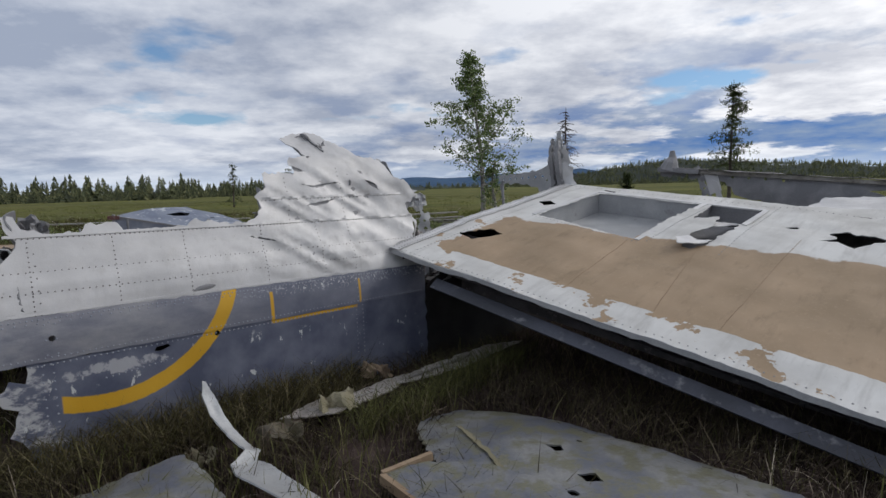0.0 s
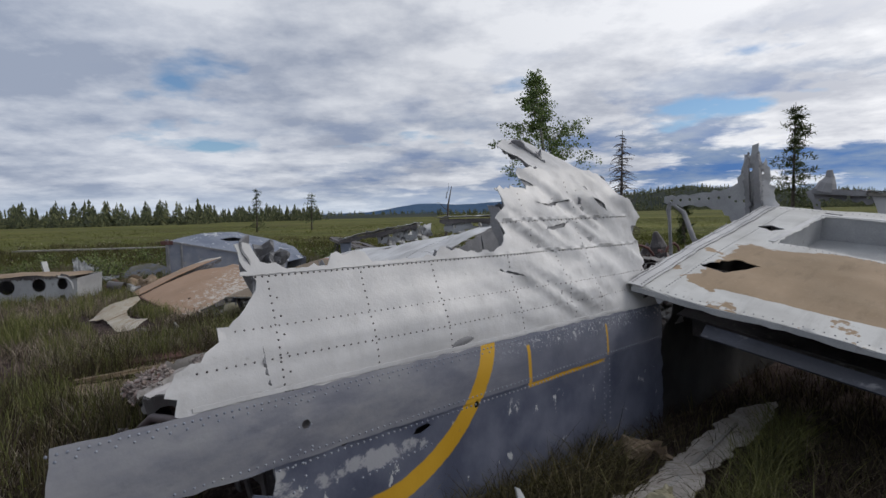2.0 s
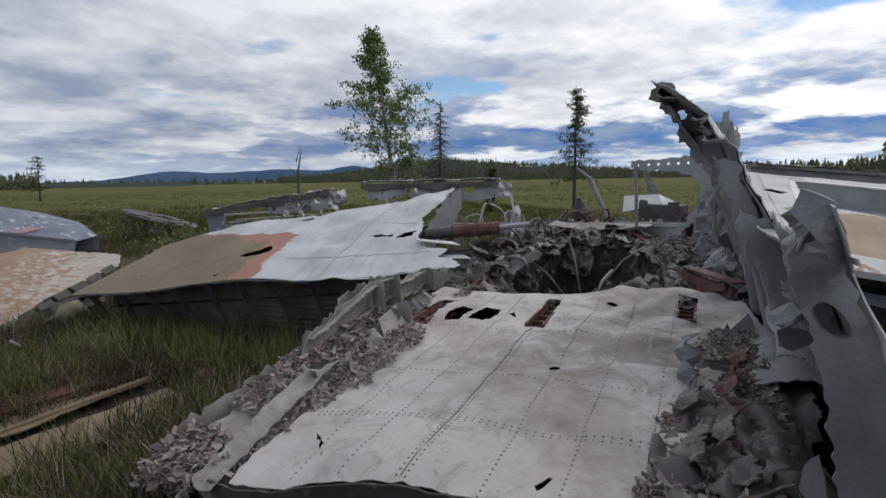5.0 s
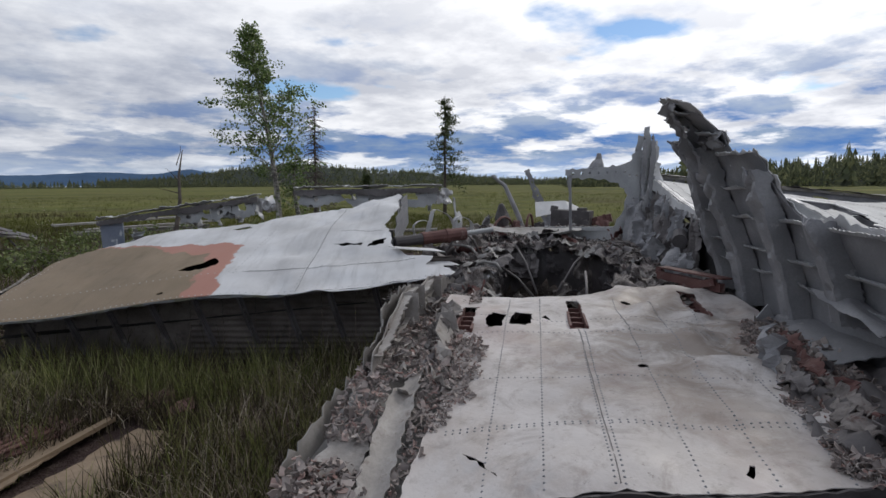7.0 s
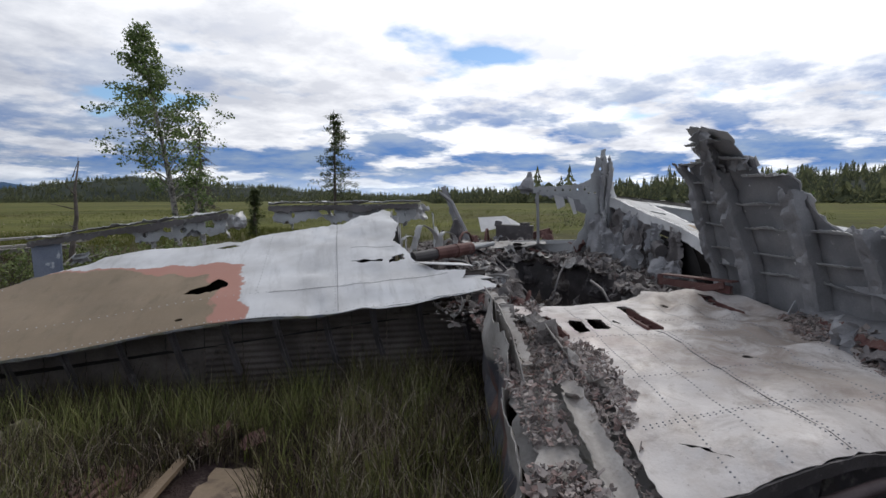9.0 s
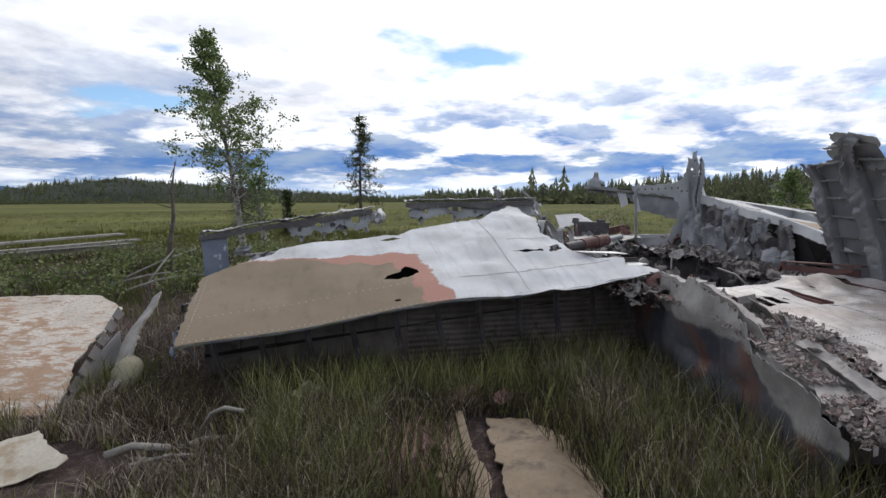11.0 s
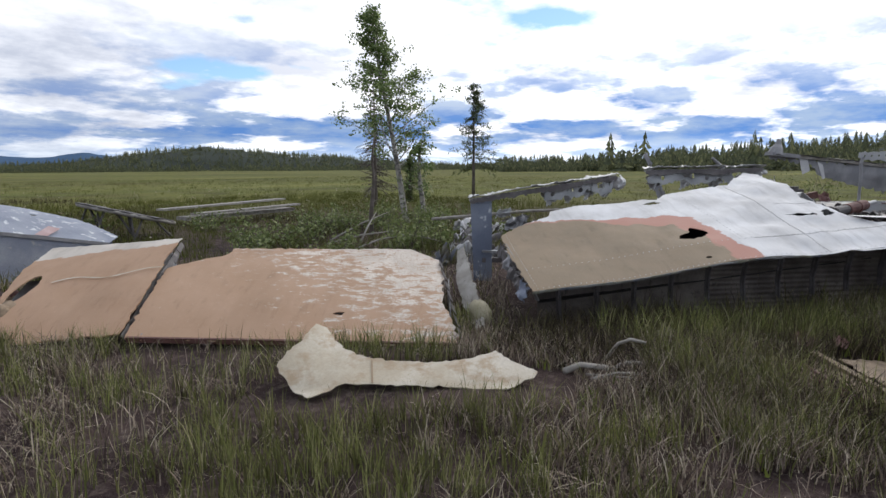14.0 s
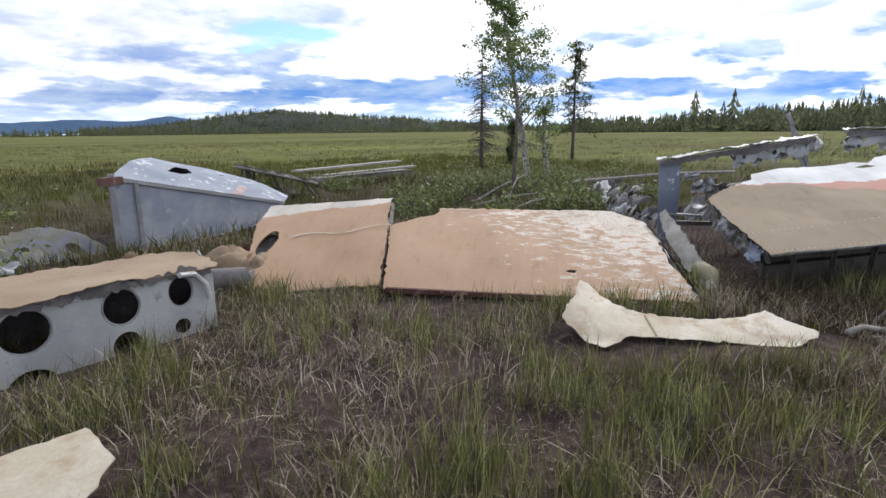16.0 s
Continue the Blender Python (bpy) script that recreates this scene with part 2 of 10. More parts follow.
def paint(name, tan_a, tan_b, white, pink, line, patchy=0.0, stripe=None, scratch=0.0):
    """Buff primer and white paint, parted by a ragged line given in the sheet's own metres."""
    m, k = start(name)
    uv = k.put("ShaderNodeUVMap", uv_map="surface").outputs[0]
    u, v, _ = k.split(uv)
    rag = k.math("SUBTRACT", k.noise(uv, 3.0, 7, 0.6), 0.5)
    tan = k.mix(k.step(k.noise(uv, 1.6, 6), 0.35, 0.65), tan_a, tan_b)
    tan = k.mix(k.step(k.noise(uv, 34.0, 8, 0.75), 0.56, 0.68, 0.0, 0.5), tan, (tan_b[0] * 1.25, tan_b[1] * 1.3, tan_b[2] * 1.4))
    tan = k.mix(k.step(k.noise(k.vmul(uv, (3.0, 1.0, 1.0)), 3.0, 9, 0.68), 0.54, 0.72, 0.0, 0.6), tan, (tan_a[0] * 0.62, tan_a[1] * 0.62, tan_a[2] * 0.6))
    tan = k.mix(k.step(k.noise(k.vmul(uv, (1.5, 0.35, 1.0)), 1.1, 5, 0.6), 0.45, 0.68, 0.0, 0.45), tan, (tan_a[0] * 0.72, tan_a[1] * 0.72, tan_a[2] * 0.70))
    white_c = k.mix(k.step(k.noise(uv, 2.0, 6), 0.35, 0.68), white, (white[0] * 0.7, white[1] * 0.69, white[2] * 0.68))
    white_c = k.mix(k.step(k.noise(k.vmul(uv, (4.0, 0.7, 1.0)), 2.2, 8, 0.68), 0.50, 0.68, 0.0, 0.55), white_c, (white[0] * 0.55, white[1] * 0.54, white[2] * 0.53))
    white_c = k.mix(k.step(k.noise(uv, 30.0, 4, 0.7), 0.63, 0.72, 0.0, 0.5), white_c, (0.33, 0.32, 0.30))
    side = k.math("ADD", line(k, u, v), k.math("MULTIPLY", rag, 0.35))
    if patchy:
        flakes = k.math("ADD", k.noise(k.vmul(uv, (1.0, 2.2, 1.0)), 5.0, 10, 0.8), k.math("MULTIPLY", side, 0.27))
        broken = k.step(k.noise(uv, 45.0, 6, 0.8), 0.40, 0.52, 0.25, 0.9)
        mask = k.math("MULTIPLY", k.step(flakes, 0.55, 0.60), broken)
    else:
        mask = k.step(side, -0.012, 0.012)
    base = k.mix(mask, tan, white_c)
    if pink:
        width = k.math("ADD", k.step(u, 0.5, 1.8, 0.025, 0.10), k.math("MULTIPLY", k.math("MULTIPLY", k.step(k.noise(uv, 1.3, 3), 0.36, 0.58), k.step(u, 0.8, 1.7, 0.1, 1.0)), 0.26))
        rim = k.math("MULTIPLY", k.step(side, 0.0, 0.01, 1.0, 0.0), k.step(k.math("ADD", side, width), 0.0, 0.03))
        base = k.mix(k.math("MULTIPLY", rim, 0.85), base, pink)
    if stripe:
        base = k.mix(stripe(k, u, v, rag), base, white_c)
    if scratch:
        lines = k.noise(k.vmul(uv, (9.0, 0.8, 1.0)), 9.0, 6, 0.7)
        across = k.noise(k.vmul(uv, (0.8, 9.0, 1.0)), 9.0, 6, 0.7)
        lines = k.math("MAXIMUM", lines, across)
        base = k.mix(k.math("MULTIPLY", k.step(lines, 0.66, 0.70), scratch), base, white)
    fine = k.noise(uv, 110.0, 4)
    finish(k, base, k.step(k.noise(uv, 6.0, 4), 0.3, 0.7, 0.70, 0.80), 0.0, k.math("ADD", fine, k.math("MULTIPLY", k.noise(uv, 5.0, 4), 2.0)), 0.15, 0.004)
    return m


SKIN = skin_white()
BLUE = skin_blue()
TAN_A, TAN_B, WHITE, PINK = (0.265, 0.19, 0.118), (0.37, 0.265, 0.18), (0.64, 0.64, 0.65), (0.40, 0.185, 0.145)
LEFT_WING = paint("buff_and_white_wing_paint", (0.185, 0.137, 0.088), (0.245, 0.183, 0.12), WHITE, PINK,
                  lambda k, u, v: k.math("MAXIMUM", k.math("SUBTRACT", k.math("MULTIPLY", k.math("SUBTRACT", u, 2.12), 0.9), k.math("MULTIPLY", v, -0.10)),
                                         k.math("MULTIPLY", k.math("SUBTRACT", v, k.step(u, 0.4, 2.3, 1.46, 0.95)), 1.0)))
RIGHT_WING = paint("buff_wing_paint_with_white_border", TAN_A, (0.365, 0.262, 0.17), (0.62, 0.615, 0.60), None,
                   lambda k, u, v: k.math("SUBTRACT", v, k.step(u, 0.3, 3.2, 1.22, 1.62)),
                   stripe=lambda k, u, v, r: k.math("MULTIPLY", k.math("MAXIMUM", k.step(k.math("ADD", v, k.math("MULTIPLY", r, 0.10)), 0.265, 0.27, 1.0, 0.0),
                                                                       k.step(k.math("ADD", u, k.math("MULTIPLY", r, 0.5)), 0.20, 0.21, 1.0, 0.0)),
                                                    k.step(r, 0.06, 0.07, 1.0, 0.0)))
FLAP = paint("chafed_buff_flap_paint", (0.335, 0.21, 0.13), (0.385, 0.25, 0.165), (0.66, 0.62, 0.56), None,
             lambda k, u, v: k.math("MULTIPLY", k.math("ADD", k.math("SUBTRACT", u, 1.15), k.math("SUBTRACT", v, 0.9)), 0.28), patchy=1.0, scratch=0.6)
FLAP_PLAIN = paint("plain_buff_flap_paint", (0.335, 0.205, 0.125), (0.39, 0.25, 0.16), (0.56, 0.51, 0.45), None,
                   lambda k, u, v: k.math("SUBTRACT", v, 1.62), scratch=0.25)
CREAM = spotted("weathered_cream_paint", (0.405, 0.345, 0.255), (0.53, 0.485, 0.41), (0.33, 0.245, 0.155), 2.5, 50, 0.6, amount=(0.53, 0.66))
def dirty_floor():
    m, k = start("dirty_white_floor_skin")
    p = k.put("ShaderNodeTexCoord").outputs["Object"]
    base = k.mix(k.step(k.noise(p, 1.3, 7, 0.6), 0.36, 0.64), (0.44, 0.405, 0.39), (0.60, 0.562, 0.542))
    base = k.mix(k.step(k.noise(p, 2.1, 8, 0.66), 0.47, 0.66, 0.0, 0.75), base, (0.36, 0.295, 0.25))
    base = k.mix(k.step(k.noise(p, 6.0, 8, 0.7), 0.53, 0.68, 0.0, 0.75), base, (0.25, 0.21, 0.185))
    base = k.mix(k.step(k.noise(p, 3.1, 9, 0.72, 1.2), 0.52, 0.66, 0.0, 0.65), base, (0.25, 0.205, 0.185))
    base = k.mix(k.step(k.noise(p, 1.0, 5, 0.6), 0.56, 0.66, 0.0, 0.35), base, (0.33, 0.22, 0.20))
    base = k.mix(k.step(k.noise(p, 1.7, 6, 0.6, 0.6), 0.60, 0.70, 0.0, 0.5), base, (0.36, 0.385, 0.42))
    # brown smears that spread from the torn hole and along the side
    x, y, _ = k.split(p)
    for cx, cy, wide, amount in ((-1.17, 4.72, 0.50, 0.8), (-0.72, 4.60, 0.42, 0.7), (-0.60, 5.35, 0.40, 0.6), (-1.75, 4.25, 0.30, 0.5)):
        dx, dy = k.math("SUBTRACT", x, cx), k.math("SUBTRACT", y, cy)
        off = k.math("SQRT", k.math("ADD", k.math("MULTIPLY", dx, dx), k.math("MULTIPLY", dy, dy)))
        smear = k.math("SUBTRACT", k.noise(p, 4.2, 8, 0.68, 1.0), k.math("MULTIPLY", k.math("DIVIDE", off, wide), 0.24))
        base = k.mix(k.step(smear, 0.27, 0.44, 0.0, amount), base, (0.255, 0.205, 0.172))
    base = k.mix(k.step(k.noise(p, 38.0, 5, 0.7), 0.62, 0.70, 0.0, 0.7), base, (0.20, 0.17, 0.155))
    fine = k.noise(p, 70.0, 4)
    finish(k, base, k.step(k.noise(p, 5.0, 5), 0.3, 0.7, 0.42, 0.7), 0.05, k.math("ADD", fine, k.math("MULTIPLY", k.noise(p, 7.0, 5), 7.0)), 0.2, 0.005)
    return m


def belly_paint():
    """Bare crumpled alloy above a ragged line, dark slate paint with red-brown wear below it."""
    m, k = start("belly_side_paint")
    uv = k.put("ShaderNodeUVMap", uv_map="surface").outputs[0]
    s, z, _ = k.split(uv)
    p = k.put("ShaderNodeTexCoord").outputs["Object"]
    bare = k.mix(k.step(k.noise(p, 4.0, 7, 0.65), 0.38, 0.64), (0.20, 0.185, 0.172), (0.325, 0.305, 0.285))
    bare = k.mix(k.step(k.noise(p, 9.0, 8, 0.7), 0.54, 0.66, 0.0, 0.6), bare, (0.14, 0.115, 0.098))
    slate = k.mix(k.step(k.noise(p, 3.0, 7, 0.65), 0.38, 0.64), (0.040, 0.041, 0.052), (0.092, 0.088, 0.095))
    slate = k.mix(k.step(k.noise(p, 2.1, 6, 0.6, 0.5), 0.53, 0.62, 0.0, 0.85), slate, (0.13, 0.062, 0.045))
    slate = k.mix(k.step(k.noise(p, 14.0, 6, 0.7), 0.58, 0.68, 0.0, 0.7), slate, (0.17, 0.15, 0.13))
    line = k.math("ADD", k.math("ADD", z, k.step(s, 0.30, 0.85, 0.32, 0.0)), k.math("MULTIPLY", k.math("SUBTRACT", k.noise(p, 5.0, 7, 0.65), 0.5), 0.16))
    fine = k.noise(p, 70.0, 4)
    finish(k, k.mix(k.step(line, 0.53, 0.56), slate, bare), 0.62, 0.08, k.math("ADD", fine, k.math("MULTIPLY", k.noise(p, 9.0, 5), 6.0)), 0.25, 0.005)
    return m


BELLY = belly_paint()
FLOOR_SKIN = dirty_floor()
PRIMER = spotted("grey_interior_primer", (0.218, 0.217, 0.229), (0.308, 0.304, 0.314), (0.36, 0.355, 0.35), 4.0, 80, 0.6, 0.1, amount=(0.64, 0.70))
TAUPE = spotted("dirt_stained_grey_metal", (0.285, 0.26, 0.24), (0.43, 0.40, 0.375), (0.19, 0.15, 0.13), 5.0, 60, 0.65, 0.1, amount=(0.56, 0.66))
# Near-black base colour that stands for deep shade inside and under the wings.
SHADE_BLACK = spotted("shade_black_metal", (0.012, 0.010, 0.010), (0.03, 0.026, 0.025), None, 5.0, 60, 0.8)
# Brown web colour, darkened to stand for shade under the wing.
WEB = spotted("brown_shaded_web", (0.085, 0.070, 0.062), (0.165, 0.14, 0.122), (0.05, 0.04, 0.036), 3.0, 60, 0.7, 0.1)
PRIMER_LIGHT = spotted("pale_grey_metal", (0.36, 0.365, 0.375), (0.47, 0.475, 0.48), (0.26, 0.25, 0.25), 3.0, 80, 0.5, 0.2, amount=(0.62, 0.72))
TAIL_BLUE = spotted("chalky_blue_grey_paint", (0.15, 0.175, 0.24), (0.225, 0.25, 0.31), (0.55, 0.57, 0.60), 2.2, 70, 0.5, 0.1, amount=(0.58, 0.61))
# For sooty parts, and for parts coloured dark to stand for shade.
DARK = spotted("sooty_and_shaded_metal", (0.062, 0.054, 0.055), (0.112, 0.102, 0.104), (0.20, 0.18, 0.175), 5.0, 60, 0.6, 0.2)
BURNT = spotted("burnt_melted_alloy", (0.15, 0.13, 0.122), (0.32, 0.285, 0.265), (0.13, 0.08, 0.07), 7.0, 34, 0.75, 0.1, 0.9, 0.03)
SCRAP = island("torn_alloy_scraps", [(0.0, (0.12, 0.10, 0.095)), (0.3, (0.25, 0.215, 0.20)), (0.68, (0.37, 0.32, 0.295)), (0.84, (0.25, 0.15, 0.13)), (1.0, (0.46, 0.42, 0.39))], 0.7)
ASHEN = island("burnt_alloy_flakes", [(0.0, (0.055, 0.048, 0.046)), (0.35, (0.13, 0.115, 0.108)), (0.75, (0.235, 0.212, 0.20)), (0.9, (0.15, 0.085, 0.078)), (1.0, (0.36, 0.335, 0.315))], 0.75)
SOOT = spotted("smoke_darkened_grey_metal", (0.118, 0.106, 0.106), (0.185, 0.168, 0.166), (0.27, 0.25, 0.24), 4.0, 70, 0.6, 0.15, amount=(0.62, 0.70))
EDGE_BLUE = spotted("dark_slate_strip", (0.045, 0.048, 0.062), (0.075, 0.08, 0.105), (0.20, 0.20, 0.215), 3.0, 60, 0.5, 0.1, amount=(0.56, 0.66))
RUST = spotted("red_brown_primer", (0.105, 0.042, 0.037), (0.165, 0.078, 0.066), (0.22, 0.15, 0.135), 6.0, 60, 0.7)
OLIVE = spotted("lichen_grey_green_sheet", (0.115, 0.11, 0.08), (0.22, 0.21, 0.18), (0.125, 0.135, 0.175), 2.6, 50, 0.38, amount=(0.47, 0.56))
WORN = spotted("worn_grey_panel", (0.105, 0.112, 0.14), (0.21, 0.21, 0.205), (0.14, 0.135, 0.085), 3.4, 50, 0.4, 0.15, edge=(0.42, 0.60), amount=(0.47, 0.58))
DRAB = spotted("muddy_olive_scrap", (0.085, 0.072, 0.05), (0.155, 0.135, 0.09), (0.10, 0.06, 0.045), 7.0, 60, 0.65, amount=(0.54, 0.62))
MUDDY = spotted("mud_stained_buff_sheet", (0.19, 0.135, 0.085), (0.27, 0.20, 0.135), (0.11, 0.075, 0.05), 2.6, 40, 0.75, amount=(0.52, 0.64))
STAINED = spotted("stained_grey_skin", (0.205, 0.193, 0.185), (0.33, 0.318, 0.305), (0.13, 0.11, 0.095), 4.0, 60, 0.6, 0.1, amount=(0.55, 0.66))
KHAKI = spotted("khaki_painted_scrap", (0.18, 0.16, 0.095), (0.25, 0.225, 0.15), (0.17, 0.14, 0.09), 3.0, 50, 0.7)
SLATE = spotted("slate_blue_sheet", (0.23, 0.25, 0.31), (0.33, 0.345, 0.385), (0.44, 0.42, 0.38), 2.6, 60, 0.55, 0.1)
SAND = spotted("muddy_buff_sheet", (0.24, 0.165, 0.10), (0.32, 0.235, 0.155), (0.16, 0.085, 0.055), 1.8, 40, 0.75, amount=(0.60, 0.72))
WOOD = spotted("silver_grey_dead_wood", (0.24, 0.22, 0.195), (0.36, 0.34, 0.31), (0.13, 0.11, 0.095), 6.0, 90, 0.8)
BARK = spotted("dark_spruce_bark", (0.075, 0.06, 0.05), (0.14, 0.115, 0.10), None, 8.0, 60, 0.85)
BIRCH = spotted("pale_birch_bark", (0.26, 0.235, 0.205), (0.45, 0.43, 0.39), (0.05, 0.045, 0.04), 5.0, 60, 0.7, amount=(0.50, 0.58))
RUBBER = spotted("perished_brown_hose", (0.05, 0.032, 0.034), (0.085, 0.06, 0.06), None, 8.0, 60, 0.6)
LEAF = island("birch_leaves", [(0.0, (0.07, 0.11, 0.038)), (0.5, (0.14, 0.195, 0.068)), (1.0, (0.26, 0.32, 0.13))], 0.4, thin=0.5)
WILLOW = island("willow_leaves", [(0.0, (0.075, 0.10, 0.032)), (0.6, (0.15, 0.185, 0.06)), (1.0, (0.24, 0.27, 0.115))], 0.55, thin=0.3)
NEEDLE = island("spruce_needles", [(0.0, (0.045, 0.062, 0.03)), (0.6, (0.095, 0.125, 0.05)), (1.0, (0.16, 0.18, 0.08))], 0.7, thin=0.3)
FOREST = island("far_conifers", [(0.0, (0.08, 0.09, 0.066)), (0.5, (0.135, 0.152, 0.09)), (0.85, (0.21, 0.22, 0.115)), (1.0, (0.28, 0.28, 0.15))], 1.0, thin=0.35, spec=0.0)
SEDGE = island("green_sedge", [(0.0, (0.038, 0.036, 0.019)), (0.4, (0.09, 0.092, 0.036)), (0.75, (0.175, 0.178, 0.062)), (1.0, (0.40, 0.35, 0.21))], 0.6, thin=0.25, spec=0.15, patch=0.35, patch_scale=1.1)
THATCH = island("dry_sedge", [(0.0, (0.048, 0.032, 0.030)), (0.35, (0.125, 0.09, 0.074)), (0.65, (0.29, 0.225, 0.175)), (0.9, (0.54, 0.47, 0.37)), (1.0, (0.13, 0.13, 0.05))], 0.7, thin=0.15)
# Dark heath and sedge; both colours also lowered to stand for wing shade.
HEATH_SHADE = island("heath_and_shade_grass", [(0.0, (0.021, 0.014, 0.013)), (0.5, (0.050, 0.037, 0.027)), (0.85, (0.086, 0.077, 0.036)), (1.0, (0.20, 0.16, 0.108))], 0.75, thin=0.15, spec=0.15)
LEE = island("dark_olive_sedge", [(0.0, (0.025, 0.020, 0.013)), (0.5, (0.063, 0.054, 0.026)), (0.85, (0.118, 0.108, 0.043)), (1.0, (0.235, 0.19, 0.12))], 0.7, thin=0.2, spec=0.15)
FRESH = island("fresh_green_sedge", [(0.0, (0.07, 0.078, 0.03)), (0.45, (0.15, 0.165, 0.055)), (0.8, (0.25, 0.265, 0.09)), (1.0, (0.42, 0.38, 0.22))], 0.6, thin=0.3, spec=0.15)
HERB = island("yellow_green_herb", [(0.0, (0.11, 0.15, 0.03)), (1.0, (0.26, 0.29, 0.06))], 0.5, thin=0.3)
MEADOW = island("bog_sedge_at_distance", [(0.0, (0.07, 0.077, 0.026)), (0.5, (0.105, 0.115, 0.033)), (1.0, (0.16, 0.157, 0.047))], 1.0, thin=0.1, spec=0.0, patch=0.75, patch_scale=0.06)


def bog():
    m, k = start("peat_and_moss")
    p = k.put("ShaderNodeTexCoord").outputs["Object"]
    x, y, _ = k.split(p)
    fine = k.noise(p, 14.0, 6, 0.65)
    near = k.mix(k.step(k.noise(p, 2.2, 6), 0.38, 0.64), (0.036, 0.025, 0.025), (0.080, 0.057, 0.052))
    near = k.mix(k.step(fine, 0.5, 0.75), near, (0.15, 0.118, 0.105))
    wide = k.noise(k.vmul(p, (0.5, 1.0, 1.0)), 0.045, 6, 0.6)
    far = k.mix(k.step(wide, 0.36, 0.64), (0.088, 0.10, 0.029), (0.155, 0.153, 0.044))
    far = k.mix(k.step(k.noise(p, 0.35, 6, 0.6), 0.42, 0.66, 0.0, 0.8), far, (0.062, 0.062, 0.026))
    far = k.mix(k.step(k.noise(k.vmul(p, (0.35, 1.0, 1.0)), 0.11, 7, 0.62), 0.50, 0.64, 0.0, 0.75), far, (0.092, 0.076, 0.036))
    far = k.mix(k.step(k.noise(k.vmul(p, (0.3, 1.0, 1.0)), 0.028, 6, 0.6), 0.52, 0.62, 0.0, 0.6), far, (0.20, 0.20, 0.062))
    dx, dy = k.math("ADD", x, 4.0), k.math("SUBTRACT", y, 8.0)
    away = k.math("SQRT", k.math("ADD", k.math("MULTIPLY", dx, dx), k.math("MULTIPLY", dy, dy)))
    base = k.mix(k.step(away, 9.0, 26.0), near, far)
    finish(k, base, 0.85, 0.0, k.math("ADD", fine, k.noise(p, 50.0, 4)), 0.8, 0.03, spec=0.04)
    return m


BOG = bog()
HILL = spotted("wooded_hill", (0.030, 0.038, 0.032), (0.044, 0.054, 0.040), (0.058, 0.07, 0.046), 0.02, 0.35, 0.9, spec=0.1)
# The blue haze of distance is painted into the fells' base colour.
HAZE_BLUE_HILL = spotted("distant_fells", (0.07, 0.115, 0.19), (0.08, 0.13, 0.21), None, 0.003, 0.02, 0.95, spec=0.0)

# ---- building helpers ----
def hash2(i, j, seed):
    h = (i.astype(np.int64) * 374761393 + j.astype(np.int64) * 668265263 + seed * 974634533) & 0x7FFFFFFF
    h = ((h ^ (h >> 13)) * 1274126177) & 0x7FFFFFFF
    return ((h ^ (h >> 16)) & 0xFFFF) / 65535.0


def vnoise(x, y, seed=0):
    """Smooth noise from 0 to 1 at arrays of places."""
    x, y = np.asarray(x, float), np.asarray(y, float)
    i, j = np.floor(x), np.floor(y)
    fx, fy = x - i, y - j
    fx, fy = fx * fx * (3 - 2 * fx), fy * fy * (3 - 2 * fy)
    a, b = hash2(i, j, seed), hash2(i + 1, j, seed)
    c, d = hash2(i, j + 1, seed), hash2(i + 1, j + 1, seed)
    return (a * (1 - fx) + b * fx) * (1 - fy) + (c * (1 - fx) + d * fx) * fy


def fbm(x, y, seed=0, octaves=4):
    out, amp = 0.0, 0.5
    for o in range(octaves):
        out = out + amp * (vnoise(np.asarray(x) * 2**o, np.asarray(y) * 2**o, seed + o) - 0.5)
        amp *= 0.5
    return out


def inside(px, py, poly):
    """Which of the points lie in the polygon."""
    px, py = np.asarray(px, float), np.asarray(py, float)
    odd = np.zeros(px.shape, bool)
    for (x0, y0), (x1, y1) in zip(poly, poly[1:] + poly[:1]):
        if y0 == y1:
            continue
        cross = (y0 > py) != (y1 > py)
        odd ^= cross & (px < (x1 - x0) * (py - y0) / (y1 - y0) + x0)
    return odd


def mesh_of(name, verts, faces, mat, smooth=False, uv=None):
    me = bpy.data.meshes.new(name)
    me.from_pydata([tuple(v) for v in verts], [], faces)
    if smooth:
        me.polygons.foreach_set("use_smooth", [True] * len(me.polygons))
    if uv is not None:
        layer = me.uv_layers.new(name="surface")
        idx = np.empty(len(me.loops), np.int32)
        me.loops.foreach_get("vertex_index", idx)
        layer.data.foreach_set("uv", np.asarray(uv, np.float32)[idx].ravel())
    me.materials.append(mat)
    return me


def thing(name, at, label, category, group="", kind=""):
    ob = new(name)
    ob.empty_display_size = 0.1
    ob.matrix_basis = Matrix.Translation(at)
    return tagged(ob, label, category, group, kind)


def part(name, me, parent, label="", kind=""):
    ob = new(name, me)
    if parent is not None:
        ob.parent = parent
        if parent.type == "EMPTY":
            ob.matrix_parent_inverse = parent.matrix_basis.inverted()
    return tagged(ob, label, kind=kind)


